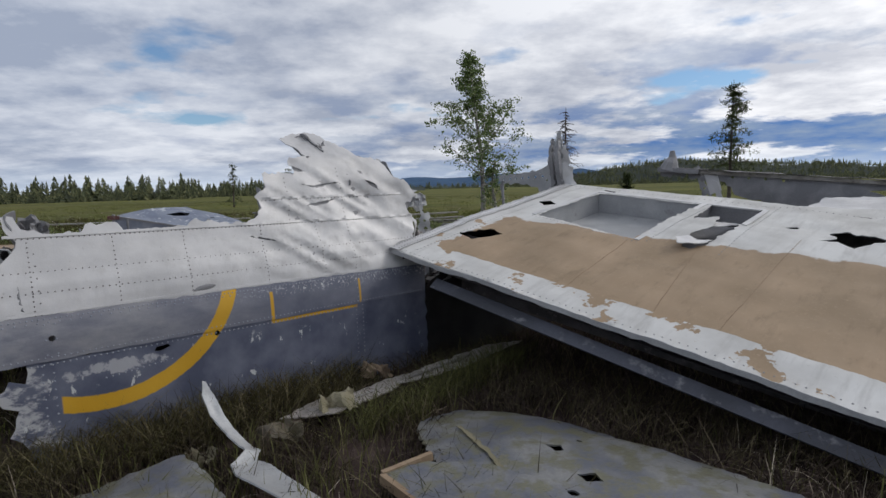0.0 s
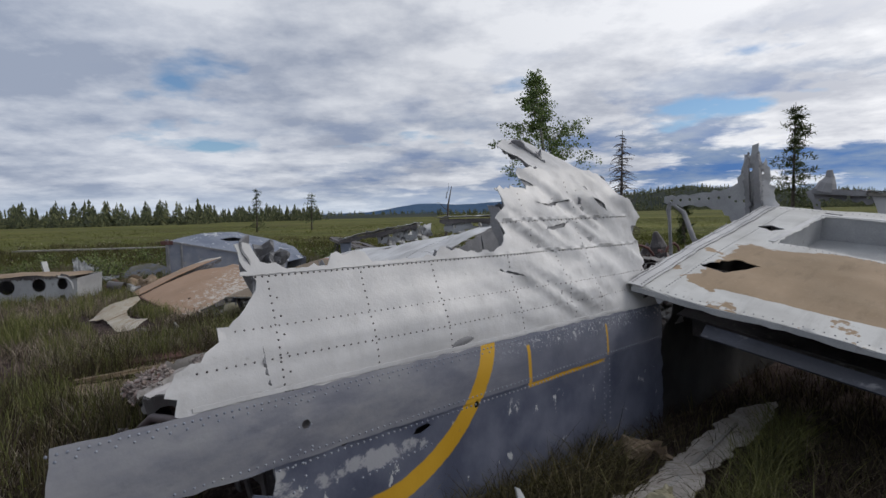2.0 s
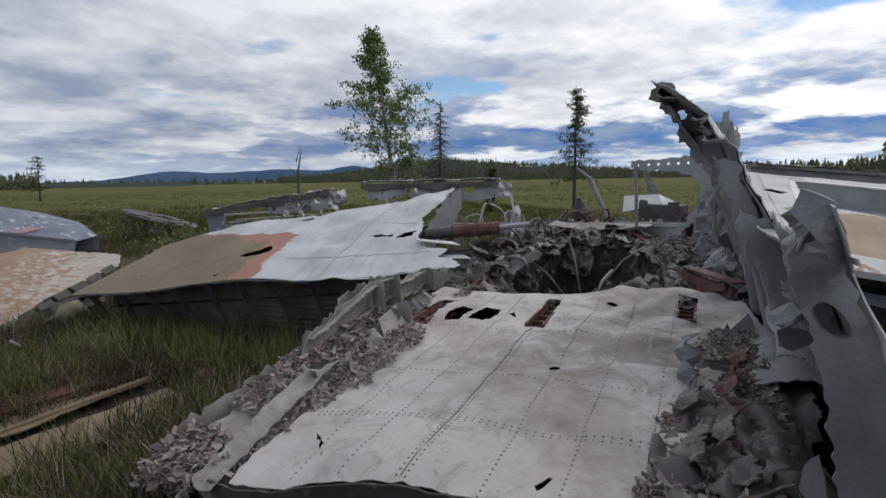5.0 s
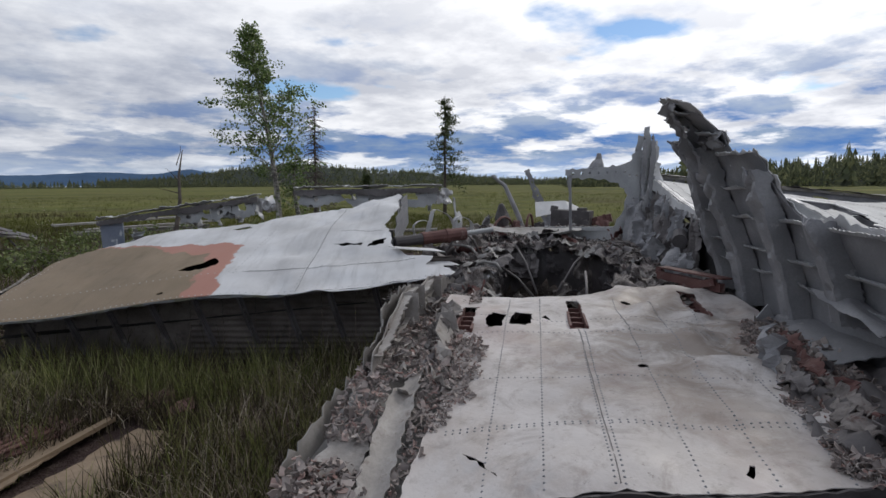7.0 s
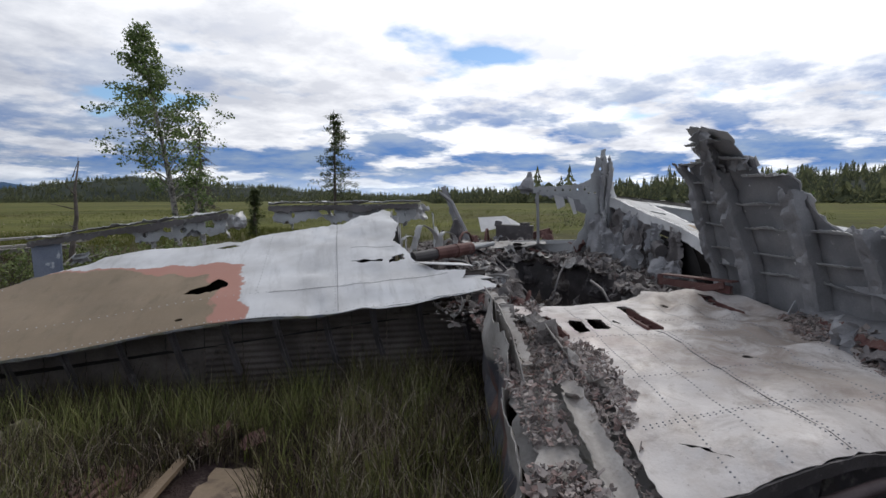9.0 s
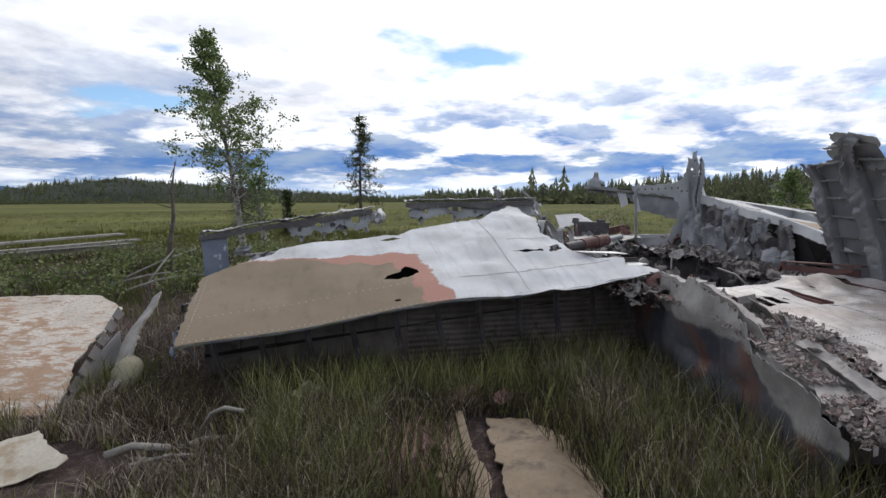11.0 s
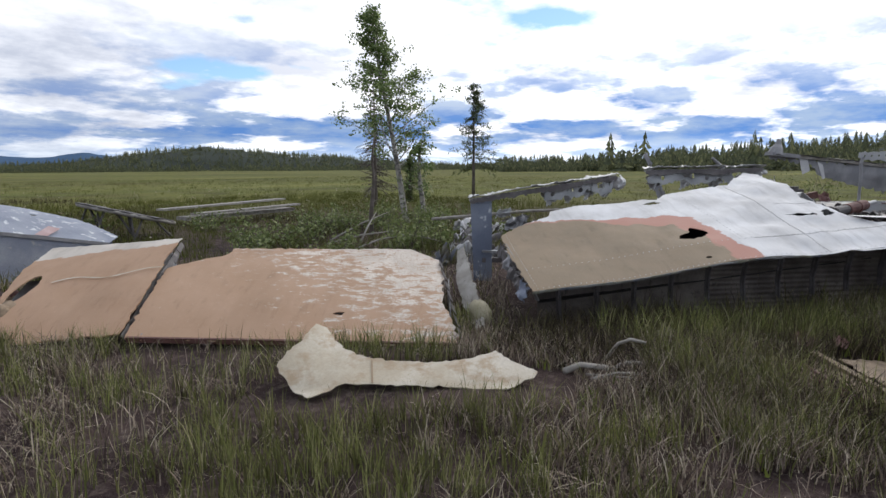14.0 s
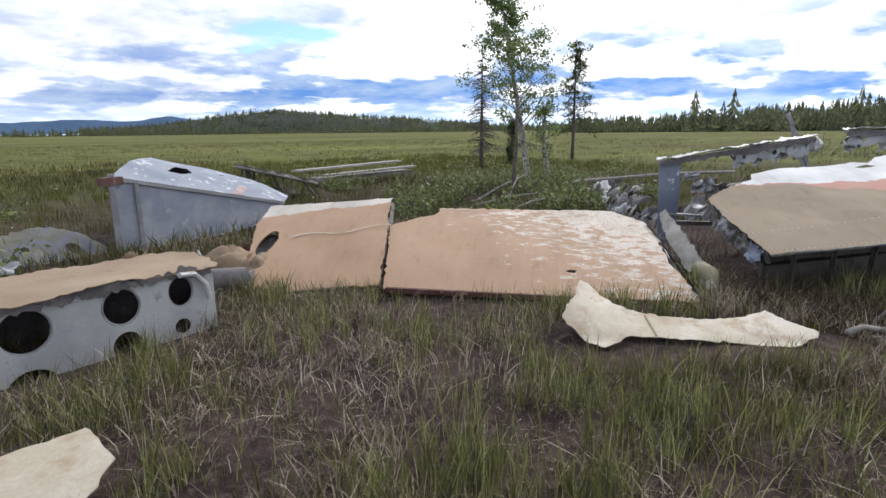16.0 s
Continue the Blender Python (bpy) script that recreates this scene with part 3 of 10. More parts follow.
class Solid:
    """Collects simple solids for one mesh."""

    def __init__(self):
        self.v, self.f = [], []

    def add(self, verts, faces):
        o = len(self.v)
        self.v += [tuple(p) for p in verts]
        self.f += [tuple(o + i for i in f) for f in faces]

    def beam(self, a, b, w, h, up=(0, 0, 1), end=None):
        """A bar from a to b, w across and h along up; end: its size at b."""
        a, b, up = Vector(a), Vector(b), Vector(up)
        ax = (b - a).normalized()
        side = ax.cross(up).normalized()
        top = side.cross(ax).normalized()
        w2, h2 = end or (w, h)
        pts = []
        for p, ww, hh in ((a, w, h), (b, w2, h2)):
            for sx, sy in ((-1, -1), (1, -1), (1, 1), (-1, 1)):
                pts.append(p + side * sx * ww / 2 + top * sy * hh / 2)
        self.add(pts, [(3, 2, 1, 0), (4, 5, 6, 7), (0, 1, 5, 4), (1, 2, 6, 5), (2, 3, 7, 6), (3, 0, 4, 7)])
        return self

    def tube(self, pts, radii, n=8, caps=True):
        pts = [Vector(p) for p in pts]
        radii = radii if isinstance(radii, (list, tuple)) else [radii] * len(pts)
        ring, ref = [], Vector((0.13, 0.31, 0.94))
        for i, (p, r) in enumerate(zip(pts, radii)):
            ax = (pts[min(i + 1, len(pts) - 1)] - pts[max(i - 1, 0)]).normalized()
            s = ax.cross(ref)
            s = (s if s.length > 0.05 else ax.cross(Vector((1, 0, 0)))).normalized()
            t = ax.cross(s)
            ring += [p + (s * math.cos(6.28318 * k / n) + t * math.sin(6.28318 * k / n)) * r for k in range(n)]
        faces = [(i * n + k, i * n + (k + 1) % n, (i + 1) * n + (k + 1) % n, (i + 1) * n + k) for i in range(len(pts) - 1) for k in range(n)]
        if caps:
            faces += [tuple(range(n - 1, -1, -1)), tuple(range((len(pts) - 1) * n, len(pts) * n))]
        self.add(ring, faces)
        return self

    def plate(self, pts, thick):
        """A flat or bent polygon with a thickness."""
        pts = [Vector(p) for p in pts]
        nrm = Vector((0, 0, 0))
        for p, q in zip(pts, pts[1:] + pts[:1]):
            nrm += p.cross(q)
        nrm = nrm.normalized() * thick
        n = len(pts)
        self.add(pts + [p - nrm for p in pts], [tuple(range(n)), tuple(range(2 * n - 1, n - 1, -1))] + [(i, n + i, n + (i + 1) % n, (i + 1) % n) for i in range(n)])
        return self

    def channel(self, pts, nrm, depth, width):
        """A bent angle section along pts: a web standing depth along nrm and a flange width wide at its top."""
        pts, nrm = [Vector(p) for p in pts], Vector(nrm).normalized()
        for p, q in zip(pts, pts[1:]):
            side = (q - p).normalized().cross(nrm)
            self.beam(p + nrm * depth / 2, q + nrm * depth / 2, 0.006, depth, nrm)
            self.beam(p + nrm * depth + side * width / 2, q + nrm * depth + side * width / 2, width, 0.006, nrm)
        return self

    def mesh(self, name, mat, smooth=False):
        return mesh_of(name, self.v, self.f, mat, smooth)


def ragged(poly, cell, jag, seed, hold=()):
    """Cuts a closed outline into short pieces and frays it; the sides named in hold stay clean."""
    rng = np.random.default_rng(seed)
    out = []
    for i, (p, q) in enumerate(zip(poly, poly[1:] + poly[:1])):
        p, q = np.array(p, float), np.array(q, float)
        far = float(np.hypot(*(q - p)))
        n = max(1, int(far / cell))
        side = np.array([-(q - p)[1], (q - p)[0]]) / max(far, 1e-6)
        for k in range(n):
            off = 0.0 if (k == 0 or i in hold) else float(rng.normal(0, jag))
            out.append(tuple(p + (q - p) * k / n + side * off))
    return out


def ring(cu, cv, ru, rv=None, n=14):
    rv = rv or ru
    return [(cu + ru * math.cos(6.28318 * k / n), cv + rv * math.sin(6.28318 * k / n)) for k in range(n)]


def sheet(name, outline, surf, mat, thick=0.004, cell=0.05, jag=0.012, seed=1, holes=(), hole_jag=None, hold=(), smooth=True):
    """A sheet cut to an outline with holes, bent onto surf(u, v), with a thickness."""
    loops = [ragged(outline, cell * 0.8, jag, seed, hold)]
    for n, h in enumerate(holes):
        loops.append(ragged(h, cell * 0.6, jag if hole_jag is None else hole_jag, seed + 7 + n))
    pts, edges = [], []
    for lp in loops:
        o = len(pts)
        pts += lp
        edges += [(o + i, o + (i + 1) % len(lp)) for i in range(len(lp))]
    lo, hi = np.min(loops[0], 0), np.max(loops[0], 0)
    rng = np.random.default_rng(seed + 100)
    gu, gv = np.meshgrid(np.arange(lo[0], hi[0], cell), np.arange(lo[1], hi[1], cell))
    gu, gv = gu.ravel(), gv.ravel()
    gu, gv = gu + rng.uniform(-0.2, 0.2, len(gu)) * cell, gv + rng.uniform(-0.2, 0.2, len(gv)) * cell
    edge = np.array([p for lp in loops for p in lp])
    ok = inside(gu, gv, loops[0])
    for lp in loops[1:]:
        ok &= ~inside(gu, gv, lp)
    gu, gv = gu[ok], gv[ok]
    if len(gu):
        near = np.array([((edge - (a, b)) ** 2).sum(1).min() for a, b in zip(gu, gv)])
        gu, gv = gu[near > (0.35 * cell) ** 2], gv[near > (0.35 * cell) ** 2]
    pts += list(zip(gu, gv))
    vo, _, fo, *_ = geometry.delaunay_2d_cdt([Vector(p) for p in pts], edges, [], 0, 1e-5)
    uv = np.array([tuple(p) for p in vo])
    tri = np.array([tuple(f) for f in fo if len(f) == 3])
    mid = uv[tri].mean(1)
    ok = inside(mid[:, 0], mid[:, 1], loops[0])
    for lp in loops[1:]:
        ok &= ~inside(mid[:, 0], mid[:, 1], lp)
    tri = tri[ok]
    p = surf(uv[:, 0], uv[:, 1])
    e = 1e-3
    nrm = np.cross(surf(uv[:, 0] + e, uv[:, 1]) - p, surf(uv[:, 0], uv[:, 1] + e) - p)
    nrm /= np.linalg.norm(nrm, axis=1)[:, None] + 1e-12
    back = p - nrm * thick
    n = len(uv)
    count = {}
    for a, b, c in tri:
        for g in ((a, b), (b, c), (c, a)):
            count[g] = count.get(g, 0) + 1
    rim = [g for g in count if (g[1], g[0]) not in count]
    verts = np.concatenate([p, back])
    faces = [tuple(t) for t in tri.tolist()] + [tuple(n + i for i in t[::-1]) for t in tri.tolist()]
    uvs, more, o = [uv, uv], [], 2 * n
    for a, b in rim:
        more += [p[a], back[a], back[b], p[b]]
        uvs.append(uv[[a, a, b, b]])
        faces.append((o, o + 1, o + 2, o + 3))
        o += 4
    if more:
        verts = np.concatenate([verts, np.array(more)])
    return mesh_of(name, verts.tolist(), faces, mat, smooth, np.concatenate(uvs))


def flat(o, a, b, bend=None):
    """A surface with its origin o, axes a and b, and bend(u, v) metres off the plane."""
    o, a, b = np.array(o, float), np.array(a, float), np.array(b, float)
    a, b = a / np.linalg.norm(a), b / np.linalg.norm(b)
    nrm = np.cross(a, b)
    nrm /= np.linalg.norm(nrm)

    def surf(u, v):
        u, v = np.asarray(u, float), np.asarray(v, float)
        p = o + u[:, None] * a + v[:, None] * b
        return p + (bend(u, v)[:, None] * nrm if bend else 0)

    return surf


def rivets(name, surf, rows, mat, radius=0.006, proud=0.004, inside_of=None, holes=()):
    """Low domed rivet heads along lines (u0, v0, u1, v1, spacing)."""
    us, vs = [], []
    for u0, v0, u1, v1, gap in rows:
        n = max(2, int(math.hypot(u1 - u0, v1 - v0) / gap))
        us += list(np.linspace(u0, u1, n))
        vs += list(np.linspace(v0, v1, n))
    us, vs = np.array(us), np.array(vs)
    if inside_of:
        ok = inside(us, vs, inside_of)
        for h in holes:
            ok &= ~inside(us, vs, h)
        us, vs = us[ok], vs[ok]
    p, e = surf(us, vs), 1e-3
    du, dv = surf(us + e, vs) - p, surf(us, vs + e) - p
    du /= np.linalg.norm(du, axis=1)[:, None]
    nrm = np.cross(du, dv)
    nrm /= np.linalg.norm(nrm, axis=1)[:, None]
    dv = np.cross(nrm, du)
    s = Solid()
    for c, x, y, z in zip(p, du, dv, nrm):
        base = [c + (x * math.cos(k * 1.0472) + y * math.sin(k * 1.0472)) * radius for k in range(6)]
        top = [c + (x * math.cos(k * 1.0472) + y * math.sin(k * 1.0472)) * radius * 0.55 + z * proud for k in range(6)]
        s.add(base + top, [(6, 7, 8, 9, 10, 11)] + [(k, (k + 1) % 6, 6 + (k + 1) % 6, 6 + k) for k in range(6)])
    return s.mesh(name, mat, True)


def scraps(name, places, size, mat, seed, flatness=0.6):
    """Small torn and folded pieces of sheet, lying about at the given places."""
    rng = np.random.default_rng(seed)
    s = Solid()
    for c in places:
        r = size * min(2.0, 0.4 + float(rng.exponential(0.5)))
        turn = Euler((rng.normal(0, flatness), rng.normal(0, flatness), rng.uniform(0, 6.28))).to_matrix()
        l, w, fold = r * 1.25, r * rng.uniform(0.18, 0.8), rng.uniform(-0.9, 0.9)
        p = [(-l, -w * rng.uniform(0.5, 1), fold * l * 0.5), (0, -w, 0), (l, -w * rng.uniform(0.3, 1), fold * l), (l * rng.uniform(0.6, 1), w * rng.uniform(0.4, 1), fold * l * rng.uniform(0.3, 1)),
             (0, w * rng.uniform(0.6, 1), rng.uniform(-0.1, 0.2) * l), (-l * rng.uniform(0.5, 1), w, fold * l * 0.4)]
        p = [Vector(c) + turn @ Vector(q) for q in p]
        t = turn @ Vector((0, 0, 0.003))
        s.add(p + [q - t for q in p], [(0, 1, 4, 5), (1, 2, 3, 4), (11, 10, 7, 6), (10, 9, 8, 7), (0, 6, 7, 1), (1, 7, 8, 2), (2, 8, 9, 3), (3, 9, 10, 4), (4, 10, 11, 5), (5, 11, 6, 0)])
    return s.mesh(name, mat)


# The wreck's body has its own axes: s along its side, d across it, z up.
BODY, ALONG, ACROSS = Vector((-1.513, 3.393, 0)), Vector((0.737, 0.676, 0)), Vector((-0.676, 0.737, 0))


def body(s, d, z):
    return BODY + ALONG * s + ACROSS * d + Vector((0, 0, z))


def lie(x, y):
    """The height of the bog."""
    x, y = np.asarray(x, float), np.asarray(y, float)
    return 0.16 * fbm(x * 0.55, y * 0.55, 3) + 0.05 * fbm(x * 2.3, y * 2.3, 9) - 0.02

# ---- the bog, the hills and the far woods ----
def spread(lo, hi, fine, grow):
    """Steps from the middle outwards that widen with distance."""
    out, x, d = [0.0], 0.0, fine
    while x < hi:
        x += d
        out.append(x)
        if x > lo:
            d *= grow
    return np.array([-v for v in out[:0:-1]] + out)


def build_ground():
    g = spread(14, 4200, 0.22, 1.12)
    x, y = np.meshgrid(g - 4.0, g + 8.0)
    far = np.hypot(x + 4, y - 8)
    z = lie(x, y) * np.clip(1.4 - far / 60, 0, 1)
    # the water-logged pit inside the wreck, and the boggy dip before the flaps
    n = len(g)
    idx = np.arange(n * n).reshape(n, n)
    faces = np.stack([idx[:-1, :-1], idx[:-1, 1:], idx[1:, 1:], idx[1:, :-1]], -1).reshape(-1, 4)
    me = mesh_of("ground", np.stack([x, y, z], -1).reshape(-1, 3).tolist(), faces.tolist(), BOG, True)
    tagged(part("ground", me, None), "peat bog with moss and sedge, reaching the horizon", "bog", kind="structure")


build_ground()


def polar(az, far):
    return far * math.sin(radians(az)), far * math.cos(radians(az))


def hill(name, az0, az1, far, deep, height, mat, seed, rough=0.12):
    """A long rise: its height runs up and down along the bearing."""
    n, m = 120, 10
    v, f = [], []
    for i in range(n + 1):
        a = az0 + (az1 - az0) * i / n
        for j in range(m + 1):
            d = far + deep * j / m
            x, y = polar(a, d)
            h = height((a - az0) / (az1 - az0)) * math.sin(math.pi * min(1.0, j / m * 0.9 + 0.02))
            v.append((x, y, -0.5 + h * (1 + rough * float(fbm(np.array([i * 0.16]), np.array([j * 0.6]), seed)[0] * 4))))
    for i in range(n):
        for j in range(m):
            p = i * (m + 1) + j
            f.append((p, p + m + 1, p + m + 2, p + 1))
    return tagged(part(name, mesh_of(name, v, f, mat, True), None), "", kind="structure")


def bump_of(at, wide):
    return lambda t: math.exp(-(((t - at) / wide) ** 2))


WOODED = lambda t: 22 * bump_of(0.32, 0.20)(t) + 10 * bump_of(0.62, 0.18)(t) + 4
tagged(hill("wooded_ridge", 8, 52, 620, 260, WOODED, HILL, 5), "low wooded ridge beyond the bog", "hill")
tagged(hill("distant_fells", -30, 30, 3000, 500, lambda t: 52 * bump_of(0.60, 0.09)(t) + 40 * bump_of(0.44, 0.07)(t) + 56 * bump_of(0.74, 0.07)(t) + 16, HAZE_BLUE_HILL, 8), "far fells on the horizon, haze-blue in their base colour", "hill")
EAST = lambda a: 2.0 + 9.0 * min(1.0, max(0.0, (a - 56) / 32))
tagged(hill("eastern_rise", 50, 150, 200, 200, lambda t: EAST(50 + 100 * t) + 1.0 * math.sin(t * 21), HILL, 6), "low wooded rise beyond the bog", "hill")
tagged(hill("western_rise", -110, -2, 330, 200, lambda t: 6.0 - 3.5 * t, HILL, 9), "low wooded rise beyond the bog", "hill")


def conifer(s, x, y, z, h, wide, rng, layers=8, arms=5):
    """A narrow spruce in a few drooping whorls."""
    s.add([(x - 0.02 * h * 0.4, y, z), (x + 0.02 * h * 0.4, y, z), (x, y + 0.01 * h, z), (x, y, z + h)], [(0, 1, 3), (1, 2, 3), (2, 0, 3)])
    for i in range(layers):
        t = 0.12 + 0.86 * i / layers
        r = wide * (1 - t) ** 0.8 * rng.uniform(0.7, 1.25) + 0.02 * h
        turn = rng.uniform(0, 6.28)
        for k in range(arms):
            a = turn + 6.28318 * k / arms + rng.uniform(-0.3, 0.3)
            rr = r * rng.uniform(0.6, 1.2)
            c, q = math.cos(a), math.sin(a)
            w = rr * 0.45
            top = z + h * (t + 0.13)
            low = z + h * (t - 0.05 * rng.uniform(0.4, 1.4))
            s.add([(x, y, top), (x + c * rr - q * w, y + q * rr + c * w, low), (x + c * rr * 0.8, y + q * rr * 0.8, low - 0.02 * h), (x + c * rr + q * w, y + q * rr - c * w, low + 0.01 * h)], [(0, 1, 2), (0, 2, 3)])


def woods(name, label, strips, seed):
    rng = np.random.default_rng(seed)
    s = Solid()
    for az0, az1, far, deep, count, h0, h1, rise in strips:
        for _ in range(count):
            a, d = rng.uniform(az0, az1), far + deep * rng.random() ** 1.4
            thick = float(vnoise(np.array([a * 0.7]), np.array([seed * 3.1]))[0])
            if rng.random() > 0.35 + thick:
                continue
            x, y = polar(a, d)
            h = h0 * 0.7 + (h1 * 1.12 - h0 * 0.7) * rng.random() ** 2.4
            conifer(s, x, y, rise(a, d) - 0.4, h, h * rng.uniform(0.13, 0.26), rng, 7, 4)
            if rng.random() < 0.8:
                low = h * rng.uniform(0.4, 0.65)
                conifer(s, x + rng.normal(0, 2.5), y + rng.normal(0, 2.5), rise(a, d) - 0.5, low, low * rng.uniform(0.4, 0.6), rng, 5, 5)
    tagged(part(name, s.mesh(name, FOREST), None), label, "forest", kind="stuff")


def on_ridge(a, d):
    return WOODED((a - 8) / 44) * math.sin(math.pi * min(1.0, (d - 620) / 260 * 0.9 + 0.02)) if d > 620 else 0.0


level = lambda a, d: 0.0
on_east = lambda a, d: EAST(a) * math.sin(math.pi * min(1.0, max(0.0, d - 200) / 200 * 0.9 + 0.02))
woods("western_spruce_forest", "dark spruce forest along the edge of the bog", [(-110, -24, 190, 140, 2400, 4, 9, level), (-26, -14, 250, 140, 600, 4, 8, level), (-16, 12, 560, 200, 520, 5, 8, level)], 11)
woods("ridge_forest", "dense spruce forest on the low ridge", [(6, 54, 560, 330, 5600, 4, 7, on_ridge), (28, 58, 480, 160, 700, 4.5, 8, level)], 12)
woods("eastern_forest", "mixed spruce forest along the edge of the bog", [(50, 68, 190, 130, 1300, 2.5, 6, on_east), (66, 100, 190, 130, 2000, 2.5, 7, on_east), (95, 150, 190, 90, 900, 5, 10, on_east), (60, 100, 170, 30, 70, 7, 12, level)], 13)

# ---- the broken fuselage ----
ZS, DS = [0.0, 0.45, 0.75, 1.0, 1.25, 1.6, 1.8, 1.98, 2.1], [-0.02, -0.01, 0.0, 0.06, 0.16, 0.27, 0.38, 0.62, 0.8]


def side_at(z):
    return np.interp(z, ZS, DS)


def skin_d(s, z, crumple=1.0):
    """How far across the skin stands at s and z, with its wrinkles and dents."""
    hurt = np.clip((s - 0.9) / 0.7, 0, 1) * np.clip((z - 0.86) / 0.1, 0, 1) * crumple
    quiet = np.clip((z - 0.86) / 0.1, 0, 1) * crumple
    along = s * 0.75 + z * 1.25
    d = side_at(z) + hurt * (0.036 * np.abs(vnoise(along * 7.0, (s - z) * 1.3, 21) - 0.5) * 2 + 0.016 * np.abs(vnoise(along * 17.0, (s - z) * 2.5, 26) - 0.5) * 2 + 0.012 * (vnoise(s * 9 + z * 4, z * 11, 22) - 0.5) + 0.05 * (vnoise(s * 2.6, z * 3.0, 25) - 0.5))
    pillow = 0.007 * np.abs(np.sin((z - 0.86) * 3.14159 / 0.115)) * quiet * np.clip(1.4 - z, 0, 1) * 2.5
    d = d - pillow + quiet * 0.022 * (vnoise(s * 2.4, z * 3.2, 23) - 0.5) + 0.006 * (vnoise(s * 5, z * 5, 24) - 0.5)
    return d


def side_surf(off=0.0, crumple=1.0):
    def surf(s, z):
        s, z = np.asarray(s, float), np.asarray(z, float)
        d = skin_d(s, z, crumple) + off
        o = np.array(BODY)
        return o + s[:, None] * np.array(ALONG) + d[:, None] * np.array(ACROSS) + z[:, None] * np.array((0, 0, 1.0))
    return surf


hulk = thing("fuselage_wreck", body(1.0, 1.1, 0.0), "broken aircraft fuselage with torn alloy sides, lying in the bog", "aircraft wreck")
SIDE = [(-0.40, 0.85), (-0.46, 0.93), (-0.42, 1.0), (-0.29, 1.06), (-0.22, 1.12), (-0.14, 1.19), (-0.09, 1.27), (-0.13, 1.32), (-0.15, 1.41), (-0.09, 1.41), (-0.06, 1.34), (0.05, 1.30),
        (0.22, 1.30), (0.25, 1.35), (0.42, 1.35), (0.45, 1.30), (0.83, 1.30), (0.87, 1.34), (1.10, 1.31), (1.24, 1.305), (1.33, 1.35), (1.37, 1.43), (1.34, 1.48), (1.42, 1.53), (1.45, 1.655), (1.62, 1.66), (1.84, 1.665), (1.70, 1.72), (1.72, 1.79), (1.86, 1.80),
        (1.74, 1.95), (1.88, 2.0), (2.05, 2.025), (2.30, 1.90), (2.36, 1.82), (2.6, 1.77), (2.64, 1.64), (2.80, 1.56), (2.87, 1.45), (2.74, 1.38), (2.8, 1.25), (2.72, 1.0), (2.75, 0.82)]
RIPS = [[(1.74, 1.57), (1.86, 1.555), (2.04, 1.585), (2.12, 1.58), (2.0, 1.565), (1.88, 1.535)], [(1.74, 1.40), (1.86, 1.425), (2.02, 1.445), (1.9, 1.405), (1.82, 1.395)],
        [(2.34, 1.60), (2.44, 1.565), (2.47, 1.50), (2.40, 1.545)], [(1.24, 1.20), (1.33, 1.185), (1.43, 1.15), (1.31, 1.175)]]
side_skin = part("side_skin", sheet("side_skin", SIDE, side_surf(), SKIN, 0.004, 0.032, 0.009, 3, RIPS, 0.004, hold=(42,)), hulk, "torn and rippled bare alloy skin")
rows = [(-0.2, 1.285, 2.8, 1.262, 0.027), (-0.2, 1.10, 2.75, 1.075, 0.033), (-0.35, 0.985, 2.75, 0.965, 0.033)]
rows += [(s, 0.86, s + 0.005, 1.29, 0.024) for s in (-0.05, 0.375, 0.79, 1.32, 1.78, 2.06)] + [(-0.02, 0.86, -0.02, 1.2, 0.05), (2.07, 1.3, 2.1, 1.7, 0.03), (1.58, 1.3, 1.62, 1.62, 0.03), (1.3, 1.45, 2.7, 1.46, 0.03)]
part("skin_rivets", rivets("skin_rivets", side_surf(), rows, SOOT, 0.0048, 0.003, SIDE, RIPS), side_skin, kind="stuff")
for z0, z1, s0, s1 in ((1.292, 1.268, -0.15, 2.78), (1.46, 1.465, 1.4, 2.7), (0.865, 0.852, -0.38, 2.72)):
    lap_at = lambda s, w, q=(z0, z1, s0, s1): side_surf(-0.005)(s, q[0] + (q[1] - q[0]) * (s - q[2]) / (q[3] - q[2]) + w)
    part("lap_joint", sheet("lap_joint", [(s0, 0.0), (s1, 0.0), (s1, 0.016), (s0, 0.016)], lap_at, SKIN, 0.004, 0.016, 0.001, 730), side_skin)
BELT = [(-0.80, 0.62), (-0.79, 0.72), (-0.77, 0.865), (2.75, 0.842), (2.75, 0.595), (-0.3, 0.605)]
hole_a, hole_b = ring(0.01, 0.73, 0.018, 0.018, 10), ring(0.912, 0.613, 0.017, 0.017, 10)
blue_belt = part("blue_belt", sheet("blue_belt", BELT[::-1], side_surf(-0.008, 0.0), BLUE, 0.006, 0.06, 0.003, 5, [hole_a], 0.001), hulk, "faded blue-grey painted belt of skin")
LOWER = [(-0.12, 0.615), (-0.13, 0.5), (-0.2, 0.53), (-0.27, 0.46), (-0.17, 0.36), (-0.22, 0.22), (-0.14, 0.12), (-0.2, -0.12), (2.75, -0.12), (2.75, 0.60)]
SLOT = [(0.52, 0.54), (0.535, 0.565), (0.60, 0.572), (0.62, 0.555), (0.56, 0.535)]
lower_skin = part("lower_skin", sheet("lower_skin", LOWER, side_surf(0.0, 0.0), BLUE, 0.005, 0.06, 0.010, 6, [SLOT, [(p[0], p[1] - 0.035) for p in hole_b]], 0.002), hulk, "blue-grey lower skin with a yellow arc of paint")
